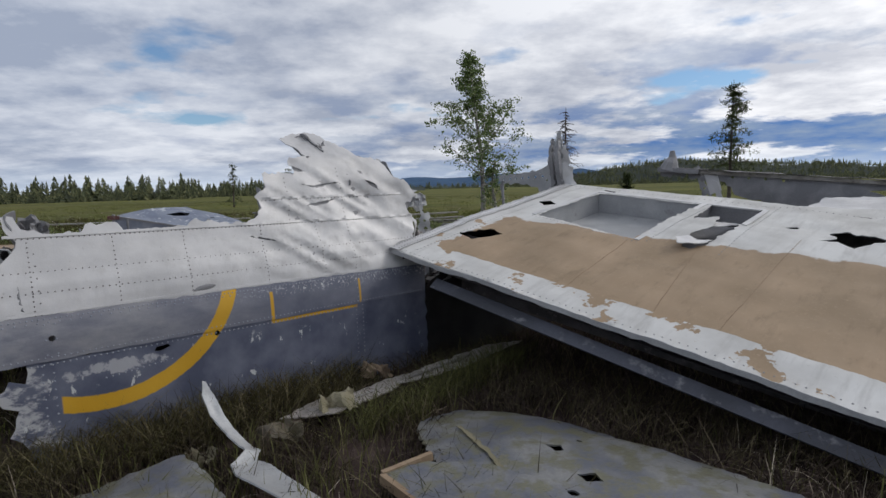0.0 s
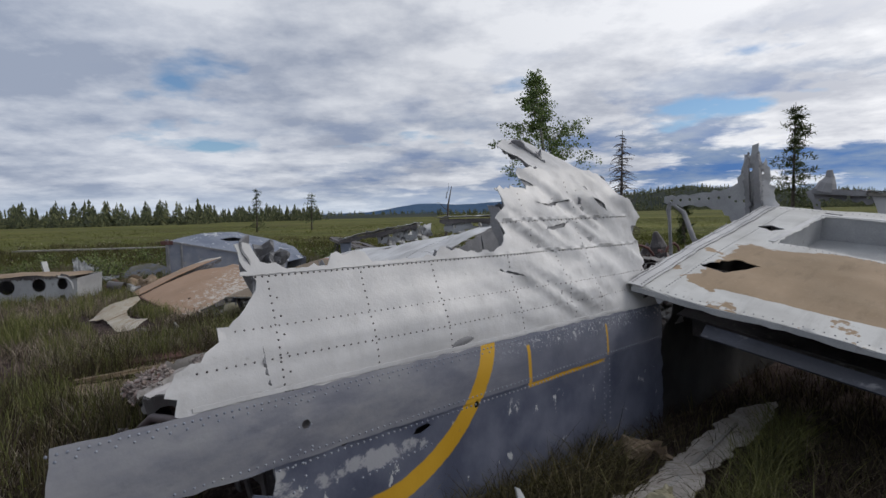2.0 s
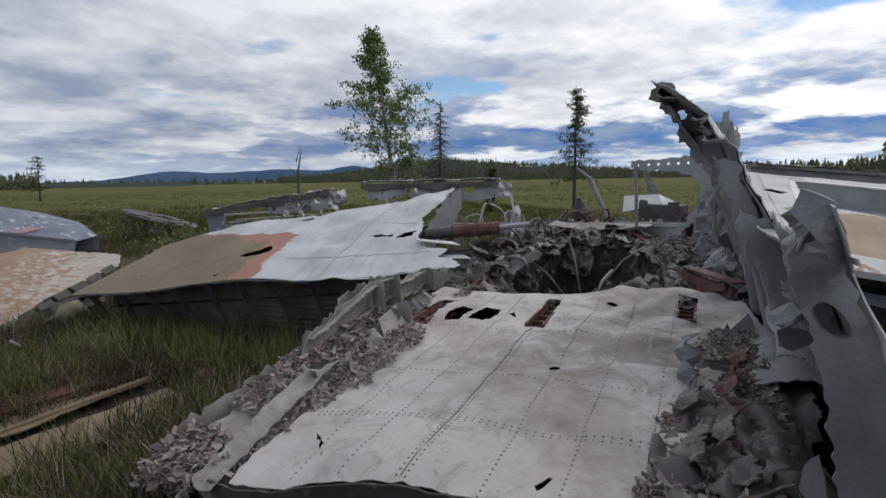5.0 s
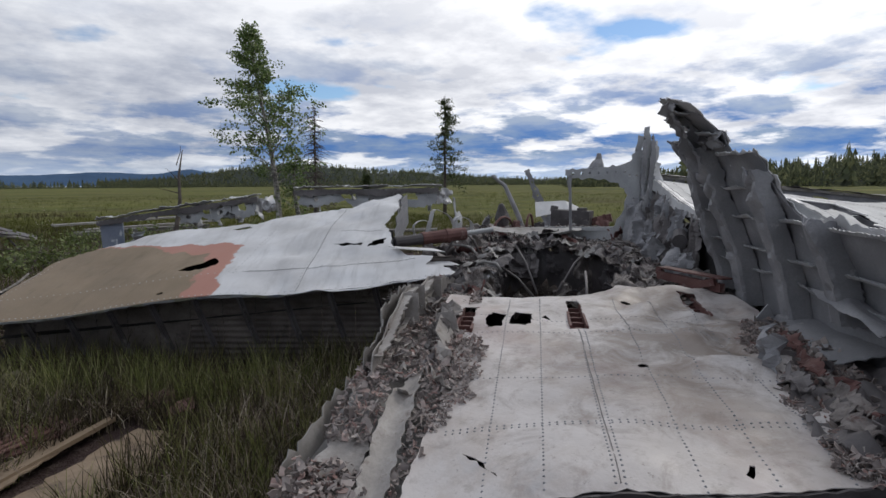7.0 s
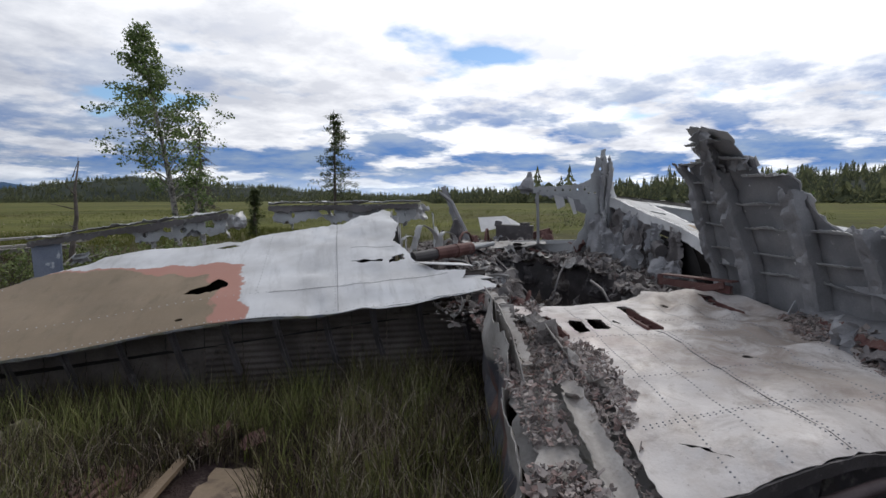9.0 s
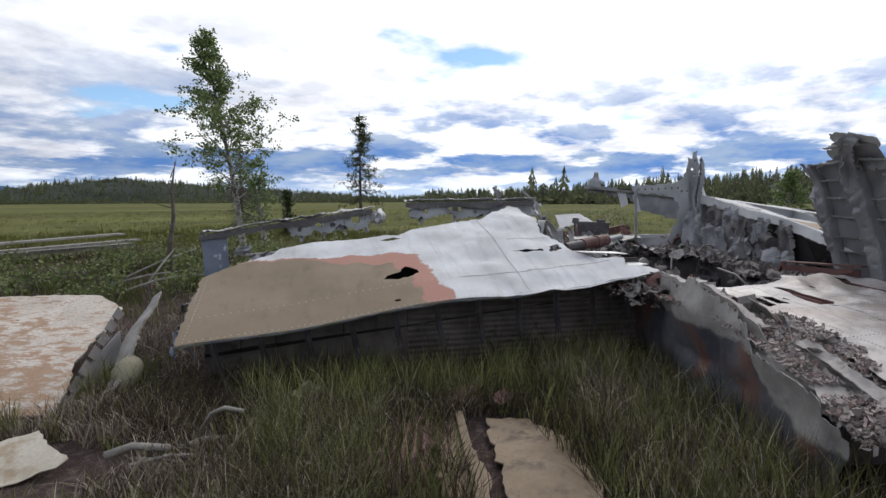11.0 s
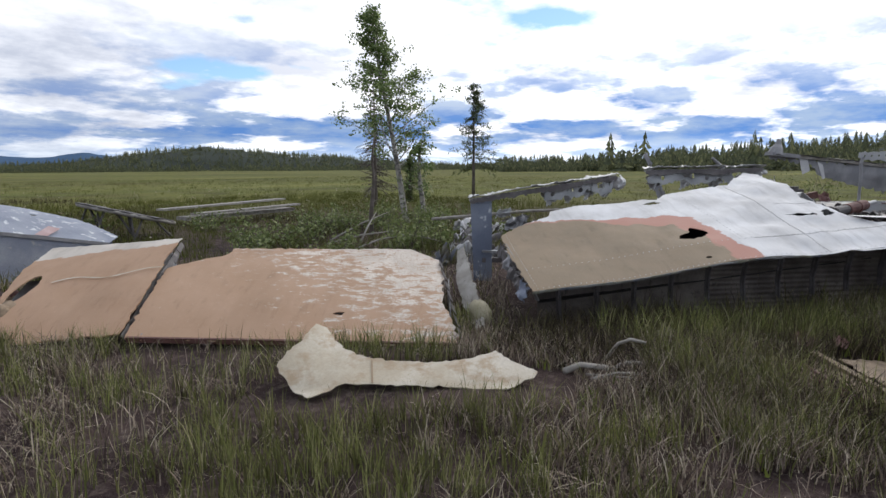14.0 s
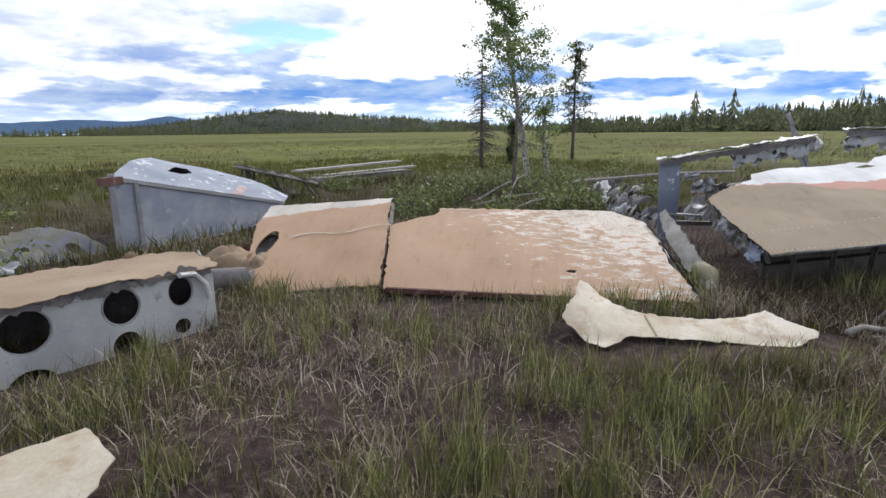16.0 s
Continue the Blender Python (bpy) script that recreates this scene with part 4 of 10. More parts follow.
rows = [(-0.78, 0.845, 2.7, 0.825, 0.026), (-0.76, 0.825, 2.7, 0.805, 0.05), (-0.7, 0.628, 2.7, 0.618, 0.03)] + [(s, 0.64, s, 0.81, 0.045) for s in (0.03, -0.02)] + [(2.04, 0.62, 2.04, 0.8, 0.03)]
part("belt_rivets", rivets("belt_rivets", side_surf(-0.008, 0.0), rows, SLATE, 0.0052, 0.0035), blue_belt, kind="stuff")
rows = [(2.02, 0.2, 2.02, 0.58, 0.03), (2.08, 0.2, 2.08, 0.58, 0.03), (-0.1, 0.585, 2.0, 0.575, 0.03), (0.0, 0.2, 0.0, 0.58, 0.04), (-0.05, 0.2, -0.05, 0.58, 0.04), (0.25, 0.44, 0.62, 0.47, 0.03)]
part("lower_rivets", rivets("lower_rivets", side_surf(0.0, 0.0), rows, SLATE, 0.006, 0.004), lower_skin, kind="stuff")


def former(s, z0, z1, depth, wide, lean, seed, buckle=0.0):
    """A bent hat-section former standing off the inside of the skin, with pressed dimples."""
    def surf(w, z):
        w, z = np.asarray(w, float), np.asarray(z, float)
        deep = depth * (1 - 0.15 * (z - z0))
        first = np.clip(w / depth, 0, 1)
        second = np.clip((w - depth) / wide, 0, 1)
        third = np.clip((w - depth - wide) / depth, 0, 1)
        high = np.clip((z - z0) / (z1 - z0), 0, 1)
        ss = s + lean * (z - z0) + wide * second + 0.015 * third + 0.012 * (vnoise(z * 7, w * 9, seed) - 0.5) + buckle * high**3 * 0.5
        mid = np.abs(second - 0.5) < 0.3
        dimple = 0.016 * np.exp(-(((np.mod(z + 0.07 * seed, 0.17) - 0.085) / 0.022) ** 2)) * np.exp(-(((second - 0.5) / 0.22) ** 2)) * mid
        fold = buckle * high**4 * (np.abs(vnoise(z * 11, w * 8, seed + 2) - 0.5) * 2.4 - 0.4)
        d = np.maximum(side_at(z), skin_d(ss, z)) + 0.016 + deep * (first - third) + 0.010 * (vnoise(z * 9, w * 6, seed + 1) - 0.5) - dimple + fold
        return np.array(BODY) + ss[:, None] * np.array(ALONG) + d[:, None] * np.array(ACROSS) + z[:, None] * np.array((0, 0, 1.0))
    full = 2 * depth + wide
    out = [(0, z0), (full, z0), (full, z1 - 0.05), (depth + wide, z1 - 0.01), (full * 0.6, z1), (full * 0.45, z1 - 0.05), (depth, z1 - 0.015), (0, z1 - 0.03)]
    return sheet("former", out, surf, PRIMER, 0.005, 0.02, 0.006, seed, smooth=False)


def stringer(z, s0, s1, seed, deep=0.05):
    """A bent shelf-like stringer along the inside of the skin, its lip turned up and torn in places."""
    def surf(s, w):
        s, w = np.asarray(s, float), np.asarray(w, float)
        wave = 0.026 * (vnoise(s * 5, 0 * s, seed) - 0.5) * np.clip(w / deep, 0, 1)
        zz = z + 0.012 * (vnoise(s * 2, 0 * s, seed + 3) - 0.5) + wave + np.clip(w - deep, 0, 1)
        d = skin_d(s, zz) + 0.016 + np.clip(w, 0, deep)
        return np.array(BODY) + s[:, None] * np.array(ALONG) + d[:, None] * np.array(ACROSS) + zz[:, None] * np.array((0, 0, 1.0))
    return sheet("stringer", [(s0, 0.0), (s1, 0.0), (s1, deep + 0.012), (s0, deep + 0.012)], surf, PRIMER_LIGHT, 0.005, 0.017, 0.003, seed, smooth=False)


for k, (s, z0, z1, depth, wide, lean, buckle) in enumerate(((0.20, 0.80, 1.34, 0.06, 0.08, 0.03, 0.03), (0.90, 0.84, 1.34, 0.11, 0.10, 0.02, 0.04), (1.43, 0.66, 1.57, 0.115, 0.12, -0.03, 0.02), (2.06, 0.68, 1.72, 0.125, 0.14, 0.03, 0.0), (2.55, 0.70, 1.80, 0.10, 0.09, 0.0, 0.05))):
    part("former", former(s, z0, z1, depth, wide, lean, 700 + k, buckle), hulk, "bent grey former")
for k, (z, s0, s1) in enumerate(((0.925, 0.25, 0.9), (0.925, 1.02, 1.43), (0.925, 1.58, 2.06), (0.925, 2.22, 2.72), (1.07, 0.10, 0.9), (1.07, 1.02, 1.43), (1.07, 1.56, 2.06), (1.07, 2.22, 2.72), (1.275, -0.05, 0.88), (1.275, 1.0, 1.42),
                                 (1.275, 1.55, 2.07), (1.275, 2.22, 2.75), (1.45, 1.55, 2.08), (1.45, 2.23, 2.82), (1.645, 1.52, 1.86), (1.62, 2.24, 2.66), (1.78, 1.79, 2.02), (1.78, 2.22, 2.62), (1.90, 1.86, 2.26))):
    part("stringer", stringer(z, s0, s1, 720 + k, 0.05 if z < 1.6 else 0.065), hulk)
# the inner lining between the formers, grey with primer
part("inner_lining", sheet("inner_lining", [(0.02, 0.6), (2.72, 0.6), (2.7, 1.0), (2.76, 1.25), (2.8, 1.45), (2.6, 1.62), (2.58, 1.75), (2.3, 1.84), (2.05, 1.93), (1.80, 1.9), (1.84, 1.79), (1.74, 1.77), (1.74, 1.65), (1.47, 1.645), (1.44, 1.53), (1.38, 1.44), (1.34, 1.35), (1.25, 1.29), (0.5, 1.27), (0.0, 1.27), (0.06, 0.9)], side_surf(0.013), PRIMER, 0.003, 0.07, 0.01, 15), hulk, "grey primed inner face of the skin")
def crumpled(o, a, b, w, h, seed, mat=PRIMER, amount=0.12):
    """A torn scrap of sheet, w by h, folded at random."""
    out = [(0, 0), (w * 0.55, -0.04 * h), (w, 0.06 * h), (w * 0.93, 0.5 * h), (w * 0.98, 0.85 * h), (w * 0.6, h), (w * 0.35, 0.86 * h), (0.06 * w, 0.95 * h), (-0.05 * w, 0.5 * h)]
    fold = lambda u, v: amount * (np.abs(vnoise(u * 4 / max(w, 0.3) + seed, v * 3 / max(h, 0.3), seed) - 0.5) * 2 - 0.5) + 0.5 * amount * (np.abs(vnoise(u * 3.1 / w + v * 1.3 / h, v * 2.2 / h, seed + 1) - 0.5) * 2 - 0.5) + 0.07 * amount * (vnoise(u * 22, v * 22, seed + 2) - 0.5)
    return sheet("crumpled_sheet", out, flat(o, a, b, fold), mat, 0.005, 0.022, 0.010, seed, smooth=False)


def crumpled_at(s, d, z, w, h, lean, seed, mat=PRIMER, amount=0.07, turn=0.0):
    """A crumpled scrap that stands up at a place in the wreck's axes."""
    return crumpled(body(s, d, z), ALONG * math.cos(turn) + ACROSS * math.sin(turn), Vector((0, 0, 1.0)) + ACROSS * lean, w, h, seed, mat, amount)


# the torn end of the side: a folded end frame with a lightening hole


def end_surf(s0, fold):
    def surf(d, z):
        d, z = np.asarray(d, float), np.asarray(z, float)
        s = s0 + fold * d + 0.06 * np.abs(vnoise(d * 6 + s0 * 20, z * 5, 31) - 0.5) + 0.016 * np.abs(vnoise(d * 17, z * 9, 35) - 0.5) - 0.035 + 0.025 * np.clip((z - 1.15) / 0.15, 0, 1) * np.sin(d * 34 + z * 26)
        dd = d + side_at(z)
        return np.array(BODY) + s[:, None] * np.array(ALONG) + dd[:, None] * np.array(ACROSS) + z[:, None] * np.array((0, 0, 1.0))
    return surf


part("end_frame", sheet("end_frame", [(0.0, 0.55), (0.15, 0.55), (0.14, 0.77), (0.125, 1.0), (0.10, 1.15), (0.11, 1.25), (0.085, 1.30), (0.04, 1.34), (0.065, 1.39), (0.03, 1.445), (-0.01, 1.42), (0.0, 1.3), (0.0, 1.1)][::-1],
                        end_surf(-0.08, 0.35), PRIMER, 0.01, 0.022, 0.004, 32, [ring(0.058, 1.165, 0.030, 0.038), ring(0.10, 0.65, 0.022)], 0.002, smooth=False), hulk, "bent grey end frame with lightening holes")
for k, (s, d, z, w, h, lean) in enumerate(((-0.06, 0.19, 1.20, 0.12, 0.13, 0.25), (-0.02, 0.22, 1.26, 0.10, 0.12, -0.3), (-0.07, 0.20, 1.33, 0.11, 0.09, 0.4), (0.10, 0.21, 1.05, 0.09, 0.16, 0.15))):
    part("folded_head", crumpled_at(s, d, z, w, h, lean, 550 + k, PRIMER, 0.09), hulk, "folded and crushed head of the end frame")
# the arched tip of the tallest former: its web with lightening holes, and the cap along its inner edge
ARCH = [(0.27, 1.55), (0.34, 1.68), (0.42, 1.79), (0.50, 1.88), (0.57, 1.94), (0.60, 2.0), (0.66, 2.01), (0.71, 1.975), (0.73, 1.93), (0.665, 1.90), (0.64, 1.84), (0.575, 1.79), (0.56, 1.71), (0.52, 1.66), (0.46, 1.55)]


def arch_surf(d, z):
    d, z = np.asarray(d, float), np.asarray(z, float)
    s = 2.20 - 0.55 * np.clip(z - 1.62, 0, 1) + 0.04 * (np.abs(vnoise(d * 16, z * 14, 36) - 0.5) * 2 - 0.5)
    return np.array(BODY) + s[:, None] * np.array(ALONG) + d[:, None] * np.array(ACROSS) + z[:, None] * np.array((0, 0, 1.0))


def arch_cap(w, f):
    w, f = np.asarray(w, float), np.asarray(f, float)
    z = np.interp(f, [0, 0.2, 0.45, 0.7, 0.9, 1.0], [1.55, 1.66, 1.76, 1.86, 1.94, 1.98])
    d = np.interp(f, [0, 0.2, 0.45, 0.7, 0.9, 1.0], [0.40, 0.47, 0.545, 0.62, 0.69, 0.66]) + 0.03 * (np.abs(vnoise(w * 22, f * 9, 38) - 0.5) * 2 - 0.5)
    s = 2.20 - 0.55 * np.clip(z - 1.62, 0, 1) - w
    return np.array(BODY) + s[:, None] * np.array(ALONG) + d[:, None] * np.array(ACROSS) + (z + 0.02 * np.sin(w * 30))[:, None] * np.array((0, 0, 1.0))


tip_web = part("former_tip", sheet("former_tip", ARCH[::-1], arch_surf, PRIMER, 0.012, 0.025, 0.008, 37, [ring(0.547, 1.83, 0.028), ring(0.434, 1.69, 0.03)], 0.003), hulk, "curled former tip with lightening holes")
part("tip_cap", sheet("tip_cap", [(-0.02, 0.0), (0.12, 0.0), (0.12, 0.3), (0.10, 0.55), (0.11, 0.7), (0.15, 0.86), (0.16, 0.97), (0.08, 0.98), (-0.03, 0.95), (-0.02, 0.6)], arch_cap, PRIMER, 0.006, 0.028, 0.010, 39), tip_web, "crumpled grey cap of the former tip")
part("tip_shreds", crumpled_at(2.05, 0.40, 1.72, 0.10, 0.26, 0.6, 541), tip_web, "torn strip standing beside the tip")
part("tip_shreds", crumpled_at(1.78, 0.40, 1.70, 0.20, 0.10, 0.2, 542), tip_web, "torn flag of skin beside the tip")


# floor
def floor_z(s, d):
    s, d = np.asarray(s, float), np.asarray(d, float)
    drop = np.clip((d - 1.15) / 0.75, 0, 1) ** 1.4 * np.clip(1 - s / 1.5, 0, 1)
    lip = np.clip(1 - (s + 0.15) / 0.22, 0, 1)
    z = 0.600 + 0.045 * s - 0.15 * drop - 0.035 * lip**2
    crease = 0.085 * np.abs(vnoise(s * 3.2 + d * 2.5, d * 3.4 - s, 45) - 0.5) * np.clip((s - 0.15) / 0.5, 0.15, 1) * np.clip((1.4 - d) / 0.6, 0.2, 1)
    dent = crease + 0.035 * (vnoise(s * 2.6, d * 2.2, 41) - 0.5) + 0.012 * (vnoise(s * 9, d * 7, 43) - 0.5) + 0.085 * (vnoise(s * 4.5 + d * 2, d * 6, 42) - 0.5) * np.clip((s - 0.6) / 0.6, 0, 1) * np.clip((1.15 - d) / 0.4, 0, 1)
    keep = np.clip((1.75 - d) / 0.4, 0, 1) * np.clip((s - 0.1) / 0.2, 0, 1)
    for s0, lean, amp, wide in ((0.70, 0.30, 0.022, 0.05), (1.02, -0.22, 0.026, 0.06), (1.28, 0.10, 0.020, 0.04), (0.45, -0.12, 0.012, 0.05)):
        off = s - s0 - lean * (1.2 - d) - 0.12 * (vnoise(d * 3, s0 * 9 + 0 * d, 39) - 0.5)
        dent = dent + amp * np.exp(-((off / wide) ** 2)) * keep * np.clip(1.6 - d, 0.1, 1)
    return z + dent


def floor_surf(s, d):
    s, d = np.asarray(s, float), np.asarray(d, float)
    return np.array(BODY) + s[:, None] * np.array(ALONG) + d[:, None] * np.array(ACROSS) + floor_z(s, d)[:, None] * np.array((0, 0, 1.0))


FLOOR = [(0.03, 0.34), (-0.02, 0.5), (-0.10, 0.94), (-0.13, 1.3), (-0.14, 1.6), (-0.12, 1.95), (0.05, 1.96), (0.24, 1.94), (0.57, 1.90), (1.05, 1.92), (1.45, 1.93), (1.9, 2.1), (2.08, 2.08), (2.08, 1.75), (2.10, 1.5), (2.14, 1.2), (2.24, 1.0), (2.36, 0.88), (2.26, 0.72), (2.34, 0.55), (2.3, 0.2), (1.5, 0.06), (1.2, 0.2)]
CUTS = [[(1.30, 1.86), (1.78, 1.86), (1.76, 1.95), (1.30, 1.94)], [(1.42, 1.20), (1.96, 1.20), (1.97, 1.29), (1.42, 1.29)], [(1.74, 0.44), (2.16, 0.42), (2.18, 0.53), (1.74, 0.53)],
        [(1.38, 1.69), (1.60, 1.67), (1.62, 1.76), (1.48, 1.79), (1.36, 1.77)], [(1.42, 1.55), (1.50, 1.52), (1.66, 1.51), (1.68, 1.62), (1.55, 1.64), (1.43, 1.65)], [(1.58, 1.40), (1.66, 1.43), (1.62, 1.46)], ring(0.86, 1.0, 0.035, 0.025, 9), ring(1.98, 0.90, 0.022, 0.035, 8), [(0.0, 1.63), (0.09, 1.685), (0.16, 1.77), (0.08, 1.70)], [(-0.02, 0.845), (0.05, 0.815), (0.055, 0.83), (0.0, 0.86)]]
floor_skin = part("floor_skin", sheet("floor_skin", FLOOR, floor_surf, FLOOR_SKIN, 0.004, 0.04, 0.005, 44, CUTS, 0.004), hulk, "stained white riveted floor skin with holes")
rows = [(-0.1, d, 2.0, d - 0.02, 0.026) for d in (0.56, 0.78, 1.0, 1.235, 1.265, 1.48, 1.68)] + [(s, 0.45, s, 1.85, 0.028) for s in (0.28, 0.3, 0.72, 1.3, 1.56)]
part("floor_rivets", rivets("floor_rivets", floor_surf, rows, PRIMER, 0.005, 0.003, FLOOR, CUTS), floor_skin, kind="stuff")
seam = Solid()
for k in range(15):
    a, b = floor_surf(np.array([-0.1 + 0.1 * k]), np.array([1.25]))[0], floor_surf(np.array([0.0 + 0.1 * k]), np.array([1.25]))[0]
    seam.beam(Vector(a) + Vector((0, 0, 0.0)), Vector(b) + Vector((0, 0, 0.0)), 0.004, 0.004)
part("floor_lap_joint", seam.mesh("floor_lap_joint", SOOT), floor_skin)
for s0, s1, d in ((1.30, 1.78, 1.905), (1.42, 1.96, 1.245), (1.74, 2.17, 0.48)):
    cup, run = Solid(), s1 - s0
    z = 0.575 + 0.045 * s0
    for k in range(5):
        s = s0 + run * (k + 0.1) / 4.2
        cup.beam(body(s, d - 0.05, z - 0.01), body(s, d + 0.05, z - 0.01), 0.018, 0.05)
    for w in (-0.047, 0.047):
        cup.beam(body(s0, d + w, z + 0.005), body(s1, d + w, z + 0.02), 0.014, 0.06)
    for k in range(4):
        s = s0 + run * (k + 0.6) / 4.2
        cup.tube([body(s, d, z - 0.03), body(s, d, z + 0.0)], 0.022, 8)
    cup.plate([body(s0, d - 0.06, z - 0.035), body(s1, d - 0.06, z - 0.035), body(s1, d + 0.06, z - 0.035), body(s0, d + 0.06, z - 0.035)], 0.006)
    part("seat_fitting", cup.mesh("seat_fitting", RUST), hulk, "rust-red floor fitting")
# the belly beneath: a dark curved front rim, hoses, and the far side
rim_pts = [(0.03, 0.30), (-0.03, 0.5), (-0.11, 0.94), (-0.14, 1.3), (-0.15, 1.6), (-0.14, 1.9), (-0.06, 2.2), (0.1, 2.38)]


def rim_surf(u, v):
    i = np.clip(np.asarray(u, float), 0, 6.999)
    k = i.astype(int)
    q = np.array(rim_pts)
    sd = q[k] + (q[k + 1] - q[k]) * (i - k)[:, None]
    s, d = sd[:, 0], sd[:, 1]
    top = floor_z(s, np.minimum(d, 1.9)) - 0.005 - np.clip(d - 1.9, 0, 1) * 0.25
    v = np.asarray(v, float)
    s = s + 0.10 * (v - 0.0) ** 1.0 * 0.8
    return np.array(BODY) + s[:, None] * np.array(ALONG) + d[:, None] * np.array(ACROSS) + (top - v * 0.42)[:, None] * np.array((0, 0, 1.0))


part("nose_rim", sheet("nose_rim", [(0, 0), (0, 0.06), (1, 0.08), (2.4, 0.10), (3.6, 0.16), (5, 0.30), (6.2, 0.45), (7, 0.6), (7, 0)], rim_surf, DARK, 0.008, 0.10, 0.006, 46), hulk, "dark blue-grey curved front rim")
# Deck plates close the hollow; their dark colour stands for its shade.
deck = Solid()
deck.plate([body(0.2, 0.1, 0.50), body(2.0, 0.1, 0.54), body(2.0, 1.9, 0.50), body(0.2, 1.8, 0.35)], 0.02)
deck.plate([body(0.25, 0.1, 0.5), body(0.25, 1.8, 0.34), body(0.25, 1.8, -0.2), body(0.25, 0.1, -0.2)], 0.02)
deck.plate([body(2.0, 0.1, 0.52), body(2.0, 0.1, -0.2), body(2.0, 1.9, -0.2), body(2.0, 1.9, 0.5)], 0.02)
part("belly_structure", deck.mesh("belly_structure", DARK), hulk, "belly structure coloured dark for the shade under the floor")
for o, r in ((0.0, 0.026), (0.26, 0.021)):
    hose = Solid().tube([body(-0.12, 1.84 - o, -0.05), body(-0.18, 1.78 - o, 0.14), body(-0.20, 1.68 - o, 0.29), body(-0.18, 1.48 - o, 0.40), body(-0.16, 1.2 - o, 0.46 - 0.1 * o), body(-0.12, 0.8 - 0.6 * o, 0.50 - 0.1 * o), body(-0.05, 0.45 - 0.4 * o, 0.52), body(0.08, 0.2, 0.52)], r, 9)
    part("hose", hose.mesh("hose", RUBBER, True), hulk, "perished brown hose")
for k in range(4):
    part("belly_rib", Solid().beam(body(0.02 + 0.03 * k, 0.35 + 0.28 * k, 0.1), body(-0.02, 0.4 + 0.28 * k, 0.5), 0.05, 0.012, tuple(ALONG)).mesh("belly_rib", DARK), hulk)


def far_side(s, z):
    s, z = np.asarray(s, float), np.asarray(z, float)
    d = 2.47 - 0.10 * np.clip(s, 0, 1.2) - 0.20 * np.clip((s - 1.3) / 1.2, 0, 1) - 0.03 * z + 0.11 * (vnoise(s * 2.2, z * 3, 47) - 0.5) + 0.05 * (np.abs(vnoise(s * 6, z * 5, 46) - 0.5) * 2 - 0.5) - 0.3 * np.clip(0.05 - s, 0, 0.3)
    return np.array(BODY) + s[:, None] * np.array(ALONG) + d[:, None] * np.array(ACROSS) + z[:, None] * np.array((0, 0, 1.0))


part("far_side_skin", sheet("far_side_skin", [(3.0, -0.15), (-0.02, -0.15), (-0.06, 0.3), (0.12, 0.46), (0.45, 0.52), (0.72, 0.55), (0.80, 0.66), (1.0, 0.74), (1.15, 0.79), (1.35, 0.84), (1.52, 0.87), (1.60, 0.81), (1.71, 0.76), (1.85, 0.80), (2.0, 0.84), (2.3, 0.79), (2.6, 0.72), (3.05, 0.66)], far_side, BELLY, 0.005, 0.035, 0.016, 48), hulk, "dented grey skin of the far lower side")


# gutter of broken skin along the far edge of the floor, and the spar plates that stand on it
def gutter(s, d):
    s, d = np.asarray(s, float), np.asarray(d, float)
    z = np.interp(s, [-0.1, 0.2, 0.6, 1.2, 2.0], [0.34, 0.42, 0.53, 0.60, 0.64]) - 0.06 * np.sin((d - 1.8) * 7) - 0.10 * np.clip((d - 2.2) / 0.2, 0, 1) + 0.05 * (vnoise(s * 5, d * 7, 49) - 0.5)
    return np.array(BODY) + s[:, None] * np.array(ALONG) + d[:, None] * np.array(ACROSS) + z[:, None] * np.array((0, 0, 1.0))


